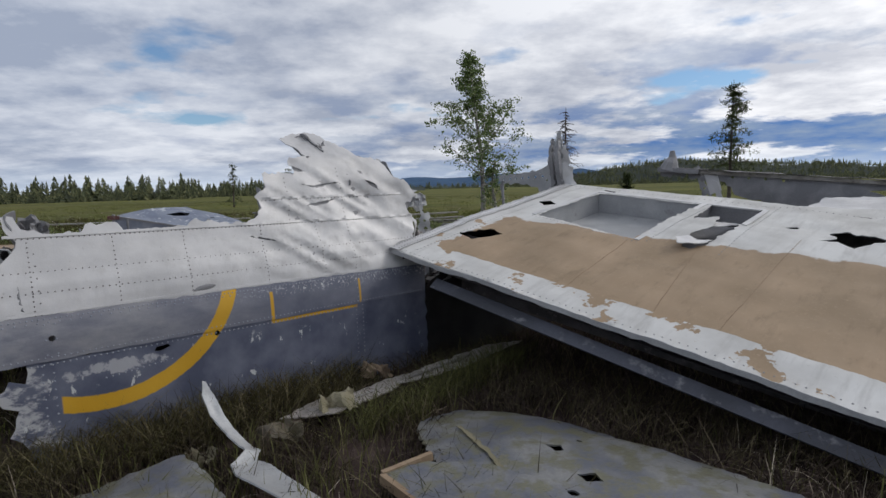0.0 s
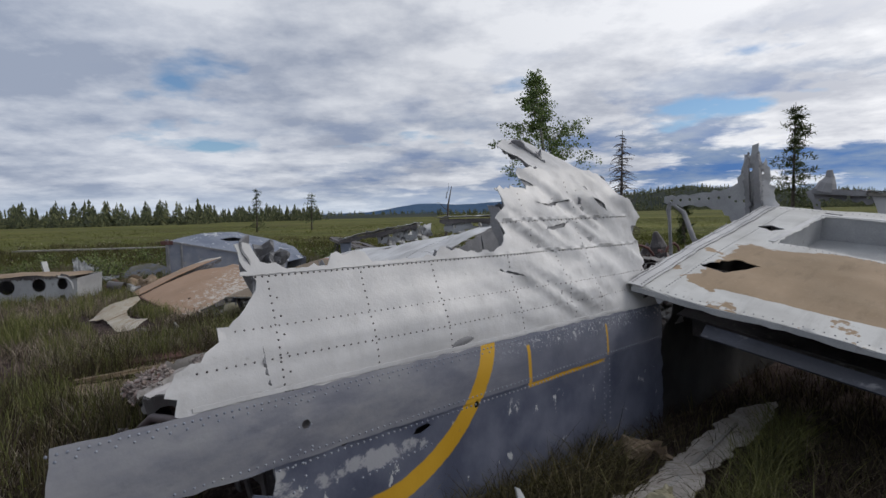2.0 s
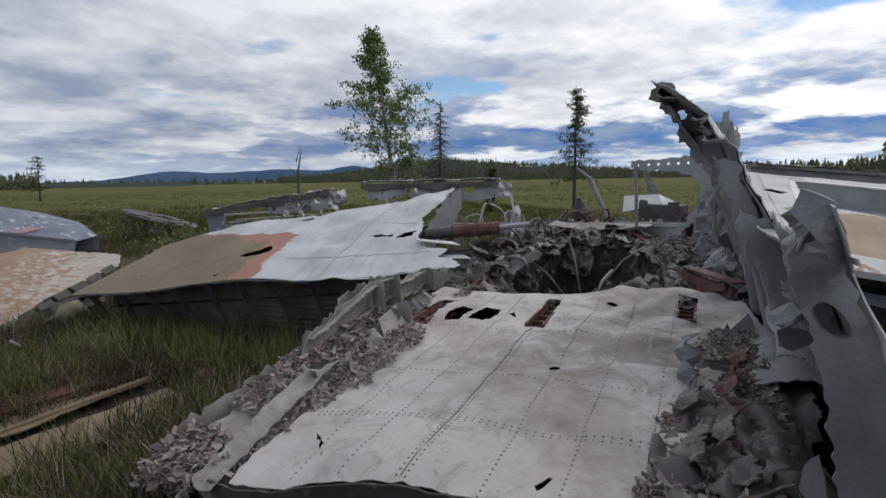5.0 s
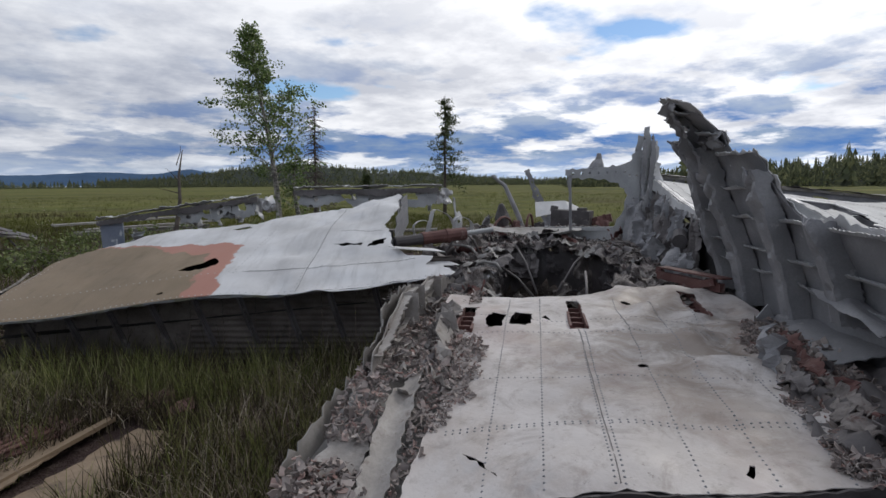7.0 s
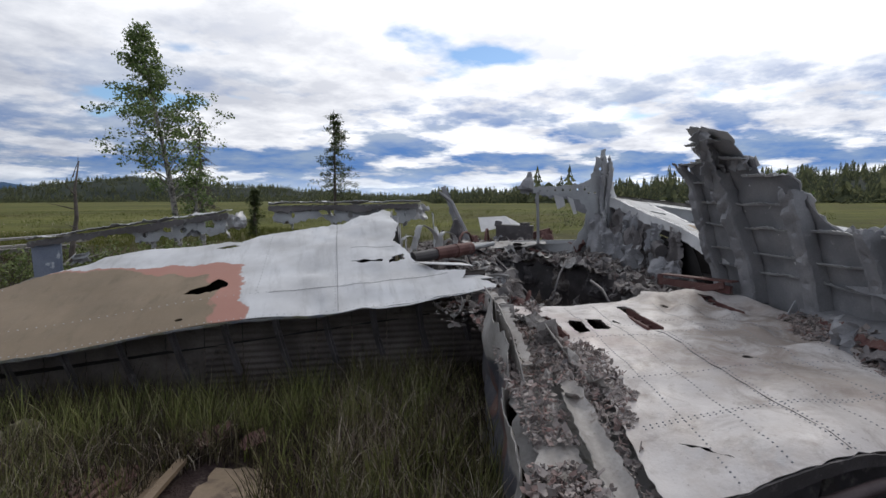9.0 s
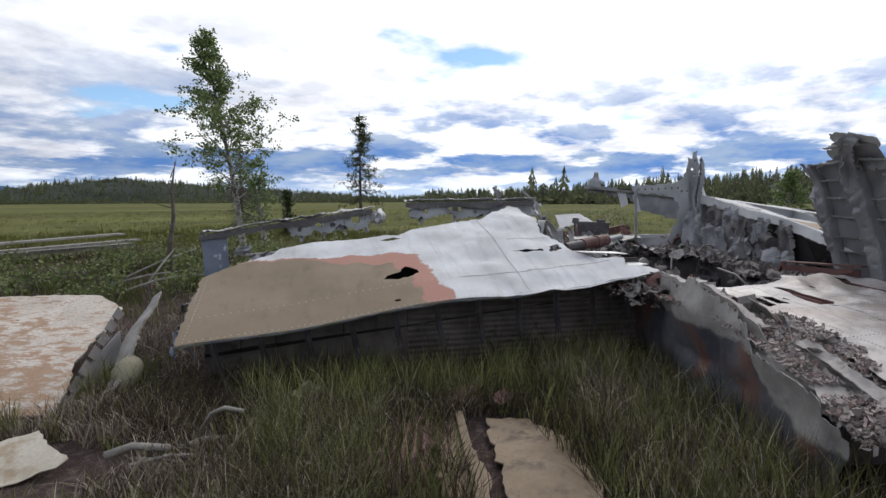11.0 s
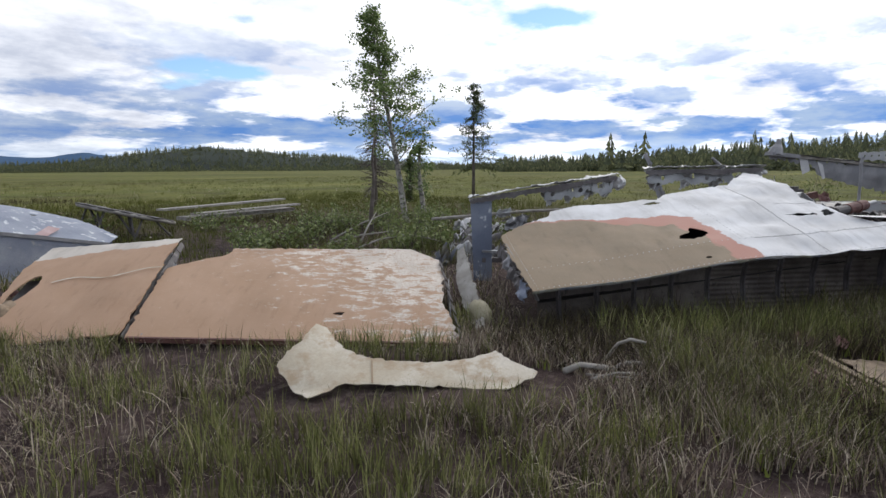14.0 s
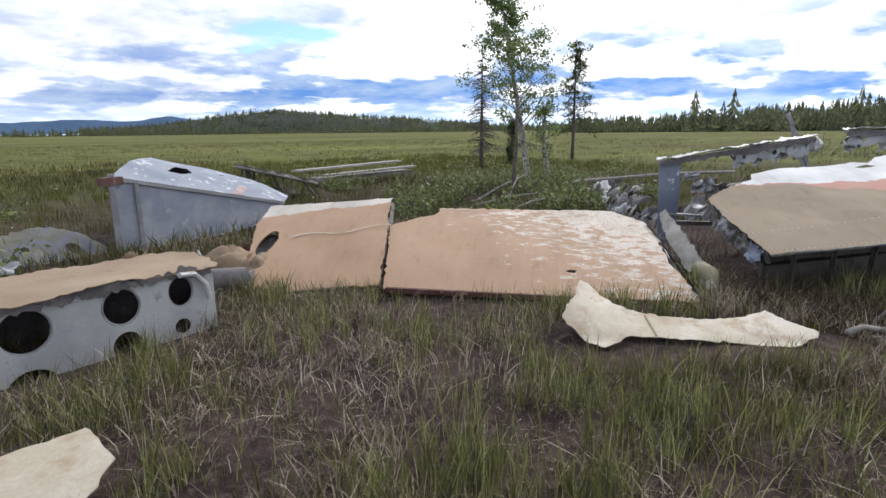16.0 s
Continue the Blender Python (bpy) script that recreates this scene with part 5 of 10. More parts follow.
part("side_gutter", sheet("side_gutter", [(-0.12, 1.84), (-0.1, 2.1), (-0.04, 2.38), (0.22, 2.39), (0.45, 2.38), (0.85, 2.34), (1.3, 2.3), (1.6, 2.28), (2.0, 2.2), (2.1, 2.0), (1.45, 1.9), (1.05, 1.9), (0.57, 1.81), (0.24, 1.82)][::-1], gutter, STAINED, 0.005, 0.045, 0.012, 50), hulk, "crumpled pale skin along the floor edge")
for k, (s0, s1, d0, z0, z1, h0, h1) in enumerate(((0.74, 1.40, 2.27, 0.50, 0.58, 0.17, 0.27), (1.42, 1.60, 2.27, 0.58, 0.62, 0.27, 0.24), (1.62, 2.05, 2.24, 0.60, 0.66, 0.20, 0.18))):
    run = s1 - s0
    edge = [(0, 0), (run, 0), (run, h1), (run * 0.7, h1 * 0.7 + h0 * 0.3), (run * 0.45, (h0 + h1) / 2 + 0.01), (run * 0.3, h1 * 0.3 + h0 * 0.7 - 0.01), (0.03, h0), (-0.04, h0 * 0.5)]
    surf = flat(body(s0, d0, z0), ALONG + Vector((0, 0, (z1 - z0) / run)), (0, 0, 1), lambda u, v: 0.022 * (vnoise(u * 4, v * 5, 520) - 0.5))
    plate = part("spar_plate", sheet("spar_plate", edge, surf, TAUPE, 0.006, 0.04, 0.004, 521 + k), hulk, "pale grey bent spar plate")
    part("stiffener", Solid().beam(body(s0 + 0.02, d0 - 0.025, z0 + h0 * 0.45), body(s1, d0 - 0.025, z1 + h1 * 0.45), 0.03, 0.008).plate([body(s1 - 0.02, d0 - 0.006, z1 - 0.05), body(s1 - 0.02, d0 - 0.10, z1 - 0.05), body(s1 - 0.02, d0 - 0.09, z1 + h1), body(s1 - 0.02, d0 - 0.006, z1 + h1)], 0.006).mesh("stiffener", TAUPE), plate)
    part("cap_flange", sheet("cap_flange", [(0.0, 0.0), (run * 0.4, -0.01), (run + 0.02, 0.0), (run, 0.045), (run * 0.6, 0.05), (run * 0.3, 0.038), (0.02, 0.05)], flat(body(s0, d0 - 0.045, z0 + h0 - 0.006), ALONG + Vector((0, 0, (z1 + h1 - z0 - h0) / run)), ACROSS + Vector((0, 0, -0.25)), lambda u, v: 0.02 * (vnoise(u * 7, v * 5, 522) - 0.5)), TAUPE, 0.008, 0.025, 0.010, 524 + k), plate, "bent dirty upper flange")
bent = Solid()
bent.plate([body(1.0, 1.95, 0.62), body(1.22, 1.93, 0.64), body(1.24, 2.02, 0.76), body(1.05, 2.02, 0.72)], 0.006)
bent.plate([body(1.28, 1.92, 0.64), body(1.3, 2.05, 0.62), body(1.3, 2.06, 0.75), body(1.27, 1.95, 0.78)], 0.006)
part("bent_plate", bent.mesh("bent_plate", TAUPE), hulk)
red = Solid()
red.beam(body(2.22, 0.22, 0.76), body(2.84, 0.50, 0.75), 0.04, 0.06).beam(body(2.18, 0.34, 0.69), body(2.86, 0.62, 0.66), 0.05, 0.03).beam(body(2.25, 0.26, 0.80), body(2.5, 0.46, 0.70), 0.03, 0.05).beam(body(2.84, 0.50, 0.79), body(3.1, 0.36, 0.6), 0.05, 0.05).beam(body(2.2, 0.2, 0.83), body(2.85, 0.47, 0.81), 0.09, 0.012)
part("cross_member", red.mesh("cross_member", RUST), hulk, "red-brown cross member")


def roll_surf(s, a):
    """A sheet rolled over into a long hollow, a from its foot on the wall over the top and down to its free edge."""
    s, a = np.asarray(s, float), np.asarray(a, float)
    r = np.interp(s, [0.15, 0.5, 0.9, 1.25], [0.08, 0.105, 0.115, 0.09]) * (1 + 0.2 * (vnoise(s * 4, a * 1.5, 530) - 0.5))
    zc = np.interp(s, [0.15, 0.5, 0.9, 1.25], [0.68, 0.78, 0.85, 0.86])
    d = 0.13 - r * np.cos(a) * 0.95 + 0.02 * (vnoise(s * 7, a * 2, 531) - 0.5)
    z = zc + r * np.sin(a) * 1.05
    return np.array(BODY) + s[:, None] * np.array(ALONG) + d[:, None] * np.array(ACROSS) + z[:, None] * np.array((0, 0, 1.0))


def tray_surf(s, w):
    s, w = np.asarray(s, float), np.asarray(w, float)
    z = 0.76 - 0.02 * (s - 1.0) - 0.6 * np.clip(w - 0.08, 0, 1) ** 1.3 - 0.12 * np.clip(w, 0, 0.08) + 0.03 * (vnoise(s * 5, w * 6, 533) - 0.5)
    d = 0.02 + w
    return np.array(BODY) + s[:, None] * np.array(ALONG) + d[:, None] * np.array(ACROSS) + z[:, None] * np.array((0, 0, 1.0))


part("side_duct", sheet("side_duct", [(0.30, -0.2), (0.7, -0.2), (1.24, 0.0), (1.26, 1.1), (1.2, 1.8), (1.05, 2.2), (0.85, 2.35), (0.70, 2.1), (0.56, 2.2), (0.50, 1.5), (0.40, 0.7)][::-1], roll_surf, PRIMER, 0.005, 0.03, 0.008, 532), hulk, "grey sheet rolled into a long hollow along the side")
part("side_tray", sheet("side_tray", [(0.70, 0.0), (1.1, -0.01), (1.62, 0.0), (1.58, 0.12), (1.46, 0.20), (1.2, 0.17), (0.95, 0.20), (0.75, 0.19)][::-1], tray_surf, PRIMER, 0.005, 0.03, 0.010, 534), hulk, "bent grey sheet leaning on the side")
part("foot_tab", Solid().plate([body(1.56, 0.14, 0.68), body(1.50, 0.32, 0.67), body(1.55, 0.20, 0.80)], 0.006).mesh("foot_tab", PRIMER_LIGHT), hulk)
part("gusset", sheet("gusset", [(0.0, 0.0), (0.15, 0.0), (0.12, 0.08), (0.10, 0.2), (0.07, 0.24)], flat(body(0.02, 0.10, 0.56), ALONG * 0.4 + ACROSS, (0.0, 0.0, 1.0)), PRIMER, 0.006, 0.03, 0.003, 535, [ring(0.085, 0.07, 0.018, 0.018, 10)], 0.001), hulk, "small grey gusset with a hole")
for k, (s, d, w, h, m) in enumerate(((0.10, 0.24, 0.14, 0.16, SOOT), (0.80, 0.40, 0.14, 0.27, PRIMER), (0.95, 0.36, 0.10, 0.14, SOOT), (0.45, 0.30, 0.12, 0.14, RUST))):
    lean_d = (-0.35, 0.1, -0.25, -0.3)[k]
    part("crumpled_sheet", crumpled(body(s, d, 0.58), ALONG * 0.9 + ACROSS * (0.3 - 0.12 * k), Vector((0, 0, 1.0)) + ACROSS * lean_d, w, h, 540 + k, m), hulk, "crumpled grey sheet")


# burnt rubble in strips and heaps
def heap(name, label, s0, s1, d0, d1, z, high, count, size, seed, keep=None, parent=None, mat=SCRAP):
    rng = np.random.default_rng(seed)
    out = []
    while len(out) < count:
        s, d = rng.uniform(s0, s1), rng.uniform(d0, d1)
        if keep and not keep(s, d):
            continue
        h = z(s, d) + high * float(vnoise(np.array([s * 2.2]), np.array([d * 2.2]), seed)[0]) * rng.uniform(0.2, 1.0)
        out.append(body(s, d, h))
    return tagged(part(name, scraps(name, out, size, mat, seed), parent), label, "debris", kind="stuff")


flat_floor = lambda s, d: float(floor_z(np.array([s]), np.array([d]))[0])
edge_lo = lambda s: float(np.interp(s, [-0.05, 0.2, 0.35, 0.5, 0.75, 1.05, 1.2, 1.3, 1.8, 1.9], [1.97, 1.94, 1.88, 1.80, 1.77, 1.76, 1.83, 1.98, 1.98, 1.86]))
edge_z = lambda s, d: max(float(np.interp(s, [-0.1, 0.2, 0.6, 1.2, 2.0], [0.36, 0.44, 0.56, 0.63, 0.66])), flat_floor(s, d) + 0.004 if d < 1.93 else 0.0)
heap("rubble_strip", "grey burnt alloy scraps along the floor edge", -0.05, 2.2, 1.74, 2.36, edge_z, 0.05, 3600, 0.0135, 51,
     lambda s, d: (edge_lo(s) + 0.03 * math.sin(s * 31) < d < 2.03) or (d > 2.14 + 0.02 * math.sin(s * 23) and s > 0.26) or (s > 0.72 and d > edge_lo(s)) or (d > 2.1 and s < 0.03))
heap("rubble_strip", "grey burnt alloy scraps between floor and side", -0.04, 1.5, 0.16, 0.60, lambda s, d: 0.625 + 0.04 * s - 0.10 * (d - 0.1), 0.11, 7500, 0.0125, 52, lambda s, d: (0.21 if s < 0.55 else 0.12) + 0.03 * math.sin(s * 13) < d < 0.545 - 0.15 * max(0.0, s - 0.35) + 0.03 * math.sin(s * 17) + 0.02 * math.sin(s * 41))
for k, (s0, d0, run, wide, m) in enumerate(((0.25, 0.36, 0.42, 0.07, BURNT), (0.62, 0.33, 0.36, 0.06, RUST), (0.10, 0.44, 0.30, 0.08, BURNT), (0.45, 0.46, 0.28, 0.06, SOOT), (0.98, 0.27, 0.30, 0.08, RUST), (0.05, 0.30, 0.26, 0.09, SOOT))):
    part("torn_strip", sheet("torn_strip", [(0.0, 0.0), (run * 0.4, -0.012), (run, 0.01), (run * 0.97, wide * 0.7), (run * 0.6, wide), (run * 0.2, wide * 0.8)], flat(body(s0, d0, 0.70 + 0.03 * s0), ALONG + ACROSS * -0.15, ACROSS + Vector((0, 0, -0.5)), lambda u, v: 0.05 * (np.abs(vnoise(u * 14, v * 16, 563) - 0.5) * 2 - 0.4)), m, 0.005, 0.018, 0.012, 564 + k, smooth=False), hulk, "crumpled red-brown and sooty strip in the rubble")


# long channels that run along the floor edge, half buried in the rubble
def along_edge(lift):
    def surf(s, d):
        s, d = np.asarray(s, float), np.asarray(d, float)
        z = np.interp(s, [-0.15, 0.2, 0.6, 1.2, 2.0], [0.345, 0.45, 0.56, 0.645, 0.68]) + lift + 0.012 * (vnoise(s * 3, d * 9, 58) - 0.5)
        z = z + 0.03 * np.clip((np.abs(d - 2.08) - 0.035) / 0.015, 0, 1) * (d < 2.145)
        return np.array(BODY) + s[:, None] * np.array(ALONG) + d[:, None] * np.array(ACROSS) + z[:, None] * np.array((0, 0, 1.0))
    return surf


part("edge_channel", sheet("edge_channel", [(-0.14, 2.02), (0.3, 2.02), (0.78, 2.03), (0.74, 2.09), (0.62, 2.10), (0.56, 2.13), (0.3, 2.135), (-0.12, 2.14)], along_edge(0.0), TAUPE, 0.006, 0.03, 0.008, 57), hulk, "long dirty grey channel along the floor edge")
part("edge_strip", sheet("edge_strip", [(-0.10, 2.15), (0.25, 2.15), (0.34, 2.19), (0.36, 2.27), (0.28, 2.34), (0.1, 2.36), (-0.08, 2.36)], along_edge(-0.02), TAUPE, 0.006, 0.03, 0.012, 59), hulk, "flat stained strip of skin beside the channel")
rubble_plates = np.random.default_rng(77)
for k in range(22):
    s, d = rubble_plates.uniform(0.5, 1.95), rubble_plates.uniform(1.85, 2.3)
    if 1.25 < s < 1.85:
        d = max(d, 2.04)
    w = rubble_plates.uniform(0.05, 0.13)
    z = float(np.interp(s, [0.2, 0.6, 1.2, 2.0], [0.46, 0.57, 0.66, 0.70]))
    a = rubble_plates.uniform(0, 6.28)
    tagged(part("torn_plate", crumpled(body(s, d, z), (math.cos(a), math.sin(a), 0.2), (-math.sin(a), math.cos(a), rubble_plates.uniform(0.2, 1.2)), w, w * 0.8, 600 + k, (SOOT, TAUPE, BURNT, TAUPE, STAINED)[k % 5], 0.06), None), "torn plate lying in the floor-edge rubble", "debris", "torn plates")
heap("rubble_strip", "burnt alloy scraps at the broken front corner", -0.16, 0.12, 2.14, 2.42, lambda s, d: 0.29 + 0.35 * (s + 0.16), 0.13, 620, 0.015, 78)


# crushed structure packed between the floor and the standing side
def crush(s, d):
    s, d = np.asarray(s, float), np.asarray(d, float)
    z = 0.645 + 0.045 * s + 0.17 * np.clip(1.25 - s, 0.2, 1) * np.clip(1 - (d - 0.04) / 0.55, 0, 1) * (0.5 + 0.5 * vnoise(s * 3, d * 3, 811))
    z = z - 0.03 - 0.16 * np.clip(1 - (d - 0.06) / 0.15, 0, 1) * np.clip((0.65 - s) / 0.2, 0, 1) + 0.07 * (np.abs(vnoise(s * 11, d * 13, 812) - 0.5) * 2 - 0.5) + 0.035 * (np.abs(vnoise(s * 24, d * 26, 813) - 0.5) * 2 - 0.5)
    sw, dw = s + 0.05 * (vnoise(s * 12, d * 12, 814) - 0.5), d + 0.06 * (vnoise(s * 12, d * 12, 815) - 0.5)
    return np.array(BODY) + sw[:, None] * np.array(ALONG) + dw[:, None] * np.array(ACROSS) + z[:, None] * np.array((0, 0, 1.0))


part("crushed_lining", sheet("crushed_lining", [(0.02, 0.06), (0.02, 0.48), (0.2, 0.56), (0.4, 0.54), (0.6, 0.50), (0.85, 0.43), (1.2, 0.36), (1.5, 0.26), (1.5, 0.06)], crush, SOOT, 0.006, 0.020, 0.01, 816), hulk, "crushed sooty lining along the side")
for k in range(12):
    turn = rubble_plates.uniform(0, 6.28)
    s, d, w = rubble_plates.uniform(0.05, 1.35), rubble_plates.uniform(0.14, 0.46), rubble_plates.uniform(0.05, 0.10)
    part("crumpled_sheet", crumpled(body(s, d, 0.63 + 0.2 * (0.45 - d)), (math.cos(turn), math.sin(turn), 0.5), (-math.sin(turn), math.cos(turn), rubble_plates.uniform(0.3, 1.6)), w, w * 0.8, 830 + k, (SOOT, DARK, RUST, BURNT, DARK)[k % 5], 0.09), hulk, "crumpled sooty sheet")
# ---- the burnt middle of the wreck ----
PIT = [(2.16, 0.86), (2.12, 1.78), (2.5, 1.96), (3.2, 2.02), (4.0, 2.02), (4.55, 1.86), (4.7, 1.35), (4.45, 0.90), (3.9, 0.68), (3.3, 0.64), (2.6, 0.70)]


def ash_z(s, d):
    s, d = np.asarray(s, float), np.asarray(d, float)
    z = 0.645 + 0.04 * np.clip(s - 2, 0, 4) + 0.13 * fbm(s * 1.3, d * 1.3, 61) * np.clip((s - 2.2) / 0.6, 0, 1) + 0.13 * fbm(s * 4, d * 4, 62) + 0.05 * np.abs(fbm(s * 11, d * 11, 68))
    edge = np.minimum(np.minimum(s - 1.95, 7.4 - s), np.minimum(d + 0.1, 2.75 - d))
    return z - 0.55 * np.clip(0.18 - edge, 0, 0.6) * 1.6


def ash_surf(s, d):
    s, d = np.asarray(s, float), np.asarray(d, float)
    return np.array(BODY) + s[:, None] * np.array(ALONG) + d[:, None] * np.array(ACROSS) + ash_z(s, d)[:, None] * np.array((0, 0, 1.0))


burnt = thing("burnt_wreckage", body(4.2, 1.2, 0.0), "melted and burnt alloy wreckage around an open pit", "wreckage")
part("ash_bed", sheet("ash_bed", [(2.0, 0.10), (2.06, 2.2), (2.6, 2.35), (3.4, 2.6), (4.5, 2.7), (6.0, 2.8), (7.2, 2.2), (7.3, 0.6), (6.2, 0.0), (4.8, 0.06), (3.2, 0.10)][::-1], ash_surf, BURNT, 0.03, 0.045, 0.03, 63, [PIT[::-1]], 0.03), burnt, "crusted grey bed of melted alloy")


def pit_wall(u, v):
    q = np.array(PIT + PIT[:1])
    i = np.clip(np.asarray(u, float), 0, len(PIT) - 1e-4)
    k = i.astype(int)
    sd = q[k] + (q[k + 1] - q[k]) * (i - k)[:, None]
    z = ash_z(sd[:, 0], sd[:, 1]) - np.asarray(v, float) - 0.01
    wob = 0.08 * (vnoise(i * 3, np.asarray(v) * 6, 66) - 0.5)
    return np.array(BODY) + (sd[:, 0] + wob)[:, None] * np.array(ALONG) + (sd[:, 1] + wob)[:, None] * np.array(ACROSS) + z[:, None] * np.array((0, 0, 1.0))


part("pit_lining", sheet("pit_lining", [(0, 0), (0, 0.5), (11, 0.5), (11, 0)], pit_wall, DARK, 0.006, 0.11, 0.05, 67), burnt, "dark torn metal lining the pit")
heap("rubble_field", "heaps of melted grey alloy scraps", 2.0, 6.4, 0.0, 2.6, lambda s, d: float(ash_z(np.array([s]), np.array([d]))[0]), 0.05, 6000, 0.018, 64, lambda s, d: (d > 0.12 or s > 3.0) and not bool(inside(np.array([s]), np.array([d]), PIT)[0]), mat=ASHEN)
heap("rubble_rim", "torn plates curling over the pit edge", 2.35, 5.0, 0.4, 2.15, lambda s, d: float(ash_z(np.array([s]), np.array([d]))[0]) - 0.02, 0.06, 1100, 0.026, 65,
     lambda s, d: bool(inside(np.array([3.4 + (s - 3.4) * 0.9]), np.array([1.25 + (d - 1.25) * 0.86]), PIT)[0]) and not bool(inside(np.array([3.4 + (s - 3.4) * 1.06]), np.array([1.25 + (d - 1.25) * 1.06]), PIT)[0]), mat=ASHEN)
rng = np.random.default_rng(70)
for k in range(74):
    s, d = 2.15 + 3.2 * rng.random() ** 1.2, 0.35 + 2.0 * rng.random()
    if bool(inside(np.array([s]), np.array([d]), PIT)[0]):
        d = rng.uniform(0.3, 0.6) if d < 1.2 else rng.uniform(2.02, 2.35)
    z = float(ash_z(np.array([s]), np.array([d]))[0])
    turn = rng.uniform(0, 6.28)
    size = rng.uniform(0.06, 0.22)
    me = crumpled(body(s, d, z - 0.02), (math.cos(turn), math.sin(turn), 0.15), (-math.sin(turn), math.cos(turn), rng.uniform(0.0, 0.5)), size * 1.6, size * 1.2, 640 + k, (BURNT, SOOT, BURNT, STAINED, BURNT, SOOT, RUST)[k % 7], 0.07)
    tagged(part("torn_plate", me, None), "burnt torn plate lying on the rubble", "debris", "torn plates")
# torn skin and stays that sag from the rim into the pit
for k, (s, d, w, h, turn) in enumerate(((4.5, 1.62, 0.34, 0.30, 0.2), (4.6, 1.20, 0.30, 0.26, -0.1), (4.35, 0.92, 0.26, 0.30, 0.5), (3.8, 0.74, 0.32, 0.28, 1.0), (3.2, 0.70, 0.28, 0.24, 1.3), (3.6, 1.86, 0.30, 0.32, -1.2), (2.75, 1.84, 0.26, 0.28, -1.3), (4.1, 1.85, 0.24, 0.26, -0.9))):
    across = Vector(ACROSS) * math.cos(turn) + Vector(ALONG) * math.sin(turn)
    me = crumpled(body(s, d, 0.72 - h) - across * w / 2, across, Vector((0, 0, 1.0)) + (Vector(ALONG) * math.cos(turn) - Vector(ACROSS) * math.sin(turn)) * 0.35, w, h, 1200 + k, (SOOT, DARK, BURNT, DARK)[k % 4], 0.10)
    part("sagging_sheet", me, burnt, "sooty torn sheet sagging into the pit")
for k, (a, b) in enumerate((((4.55, 1.70, 0.80), (3.9, 1.45, 0.36)), ((4.3, 0.9, 0.78), (3.7, 1.25, 0.42)), ((3.4, 1.88, 0.76), (3.3, 1.4, 0.34)), ((2.4, 1.1, 0.55), (3.1, 1.05, 0.72)))):
    part("bent_stay", Solid().tube([body(*a), (body(*a) + body(*b)) / 2 + Vector((0, 0, 0.06)), body(*b)], 0.012, 6).mesh("bent_stay", SOOT, True), burnt, "thin bent stay hanging into the pit")
tube = thing("hydraulic_strut", (-0.65, 7.4, 0.8), "rust-red cylinder with a dark sleeve on the rubble", "strut")
part("cylinder", Solid().tube([(-0.85, 7.42, 0.985), (-0.42, 7.31, 1.015)], 0.062, 12).tube([(-0.62, 7.36, 1.0), (-0.58, 7.35, 1.002)], 0.07, 12).mesh("cylinder", RUST), tube)
part("sleeve", Solid().tube([(-1.1, 7.49, 0.965), (-0.85, 7.42, 0.985)], 0.052, 12).mesh("sleeve", DARK), tube)
part("rod", Solid().tube([(-0.42, 7.31, 1.015), (-0.12, 7.24, 1.04)], 0.025, 8).mesh("rod", PRIMER_LIGHT), tube)
for p, q in (((-0.8, 7.43, 0.6), (-0.78, 7.42, 0.95)), ((-0.45, 7.33, 0.6), (-0.45, 7.33, 0.96))):
    part("cradle", Solid().beam(p, q, 0.1, 0.08).mesh("cradle", BURNT), tube)
spike = thing("torn_rib", (0.36, 8.36, 0.7), "torn perforated rib standing up from the rubble", "debris")
part("web", sheet("web", [(-0.05, -0.3), (0.26, -0.3), (0.2, -0.1), (0.16, 0.12), (0.17, 0.26), (0.09, 0.24), (0.06, 0.42), (0.02, 0.44), (0.03, 0.2), (-0.02, 0.0)], flat((0.34, 8.34, 0.9), (0.8, 0.35, 0.0), (-0.05, 0.1, 1.0), lambda u, v: 0.05 * (vnoise(u * 9, v * 7, 72) - 0.5)), PRIMER_LIGHT, 0.008, 0.03, 0.012, 71, [ring(0.10, 0.02, 0.03), ring(0.08, 0.14, 0.02)], 0.002), spike)
curl = thing("curled_strip", (0.05, 8.2, 0.7), "white alloy strips curled into ragged loops", "debris")
for k, (x0, x1, y0, top, w) in enumerate(((-0.16, 0.16, 8.25, 0.36, 0.11), (0.06, 0.30, 8.12, 0.28, 0.08), (-0.26, -0.04, 8.30, 0.24, 0.07))):
    def loop_at(u, v, q=(x0, x1, y0, top, k)):
        u, v = np.asarray(u, float), np.asarray(v, float)
        a = math.pi * (0.05 + 0.95 * u)
        x = (q[0] + q[1]) / 2 - (q[1] - q[0]) / 2 * np.cos(a) + 0.03 * np.sin(a * 3 + q[4])
        z = 0.84 + q[3] * np.abs(np.sin(a)) ** 0.8 + 0.02 * (vnoise(u * 7, v * 9, 73) - 0.5)
        return np.stack([x + 0.3 * v, q[2] - 0.35 * x + v, z - 0.25 * v * np.cos(a)], -1)
    part("strip", sheet("strip", [(0.0, -w / 2), (0.3, -w * 0.7), (0.6, -w * 0.45), (1.0, -w * 0.3), (1.0, w * 0.3), (0.7, w * 0.6), (0.4, w * 0.5), (0.0, w / 2)], loop_at, SKIN, 0.006, 0.03, 0.008, 74 + k), curl)
stub = thing("mooring_stub", (1.95, 9.2, 0.0), "dark iron stub on a red foot", "fitting")
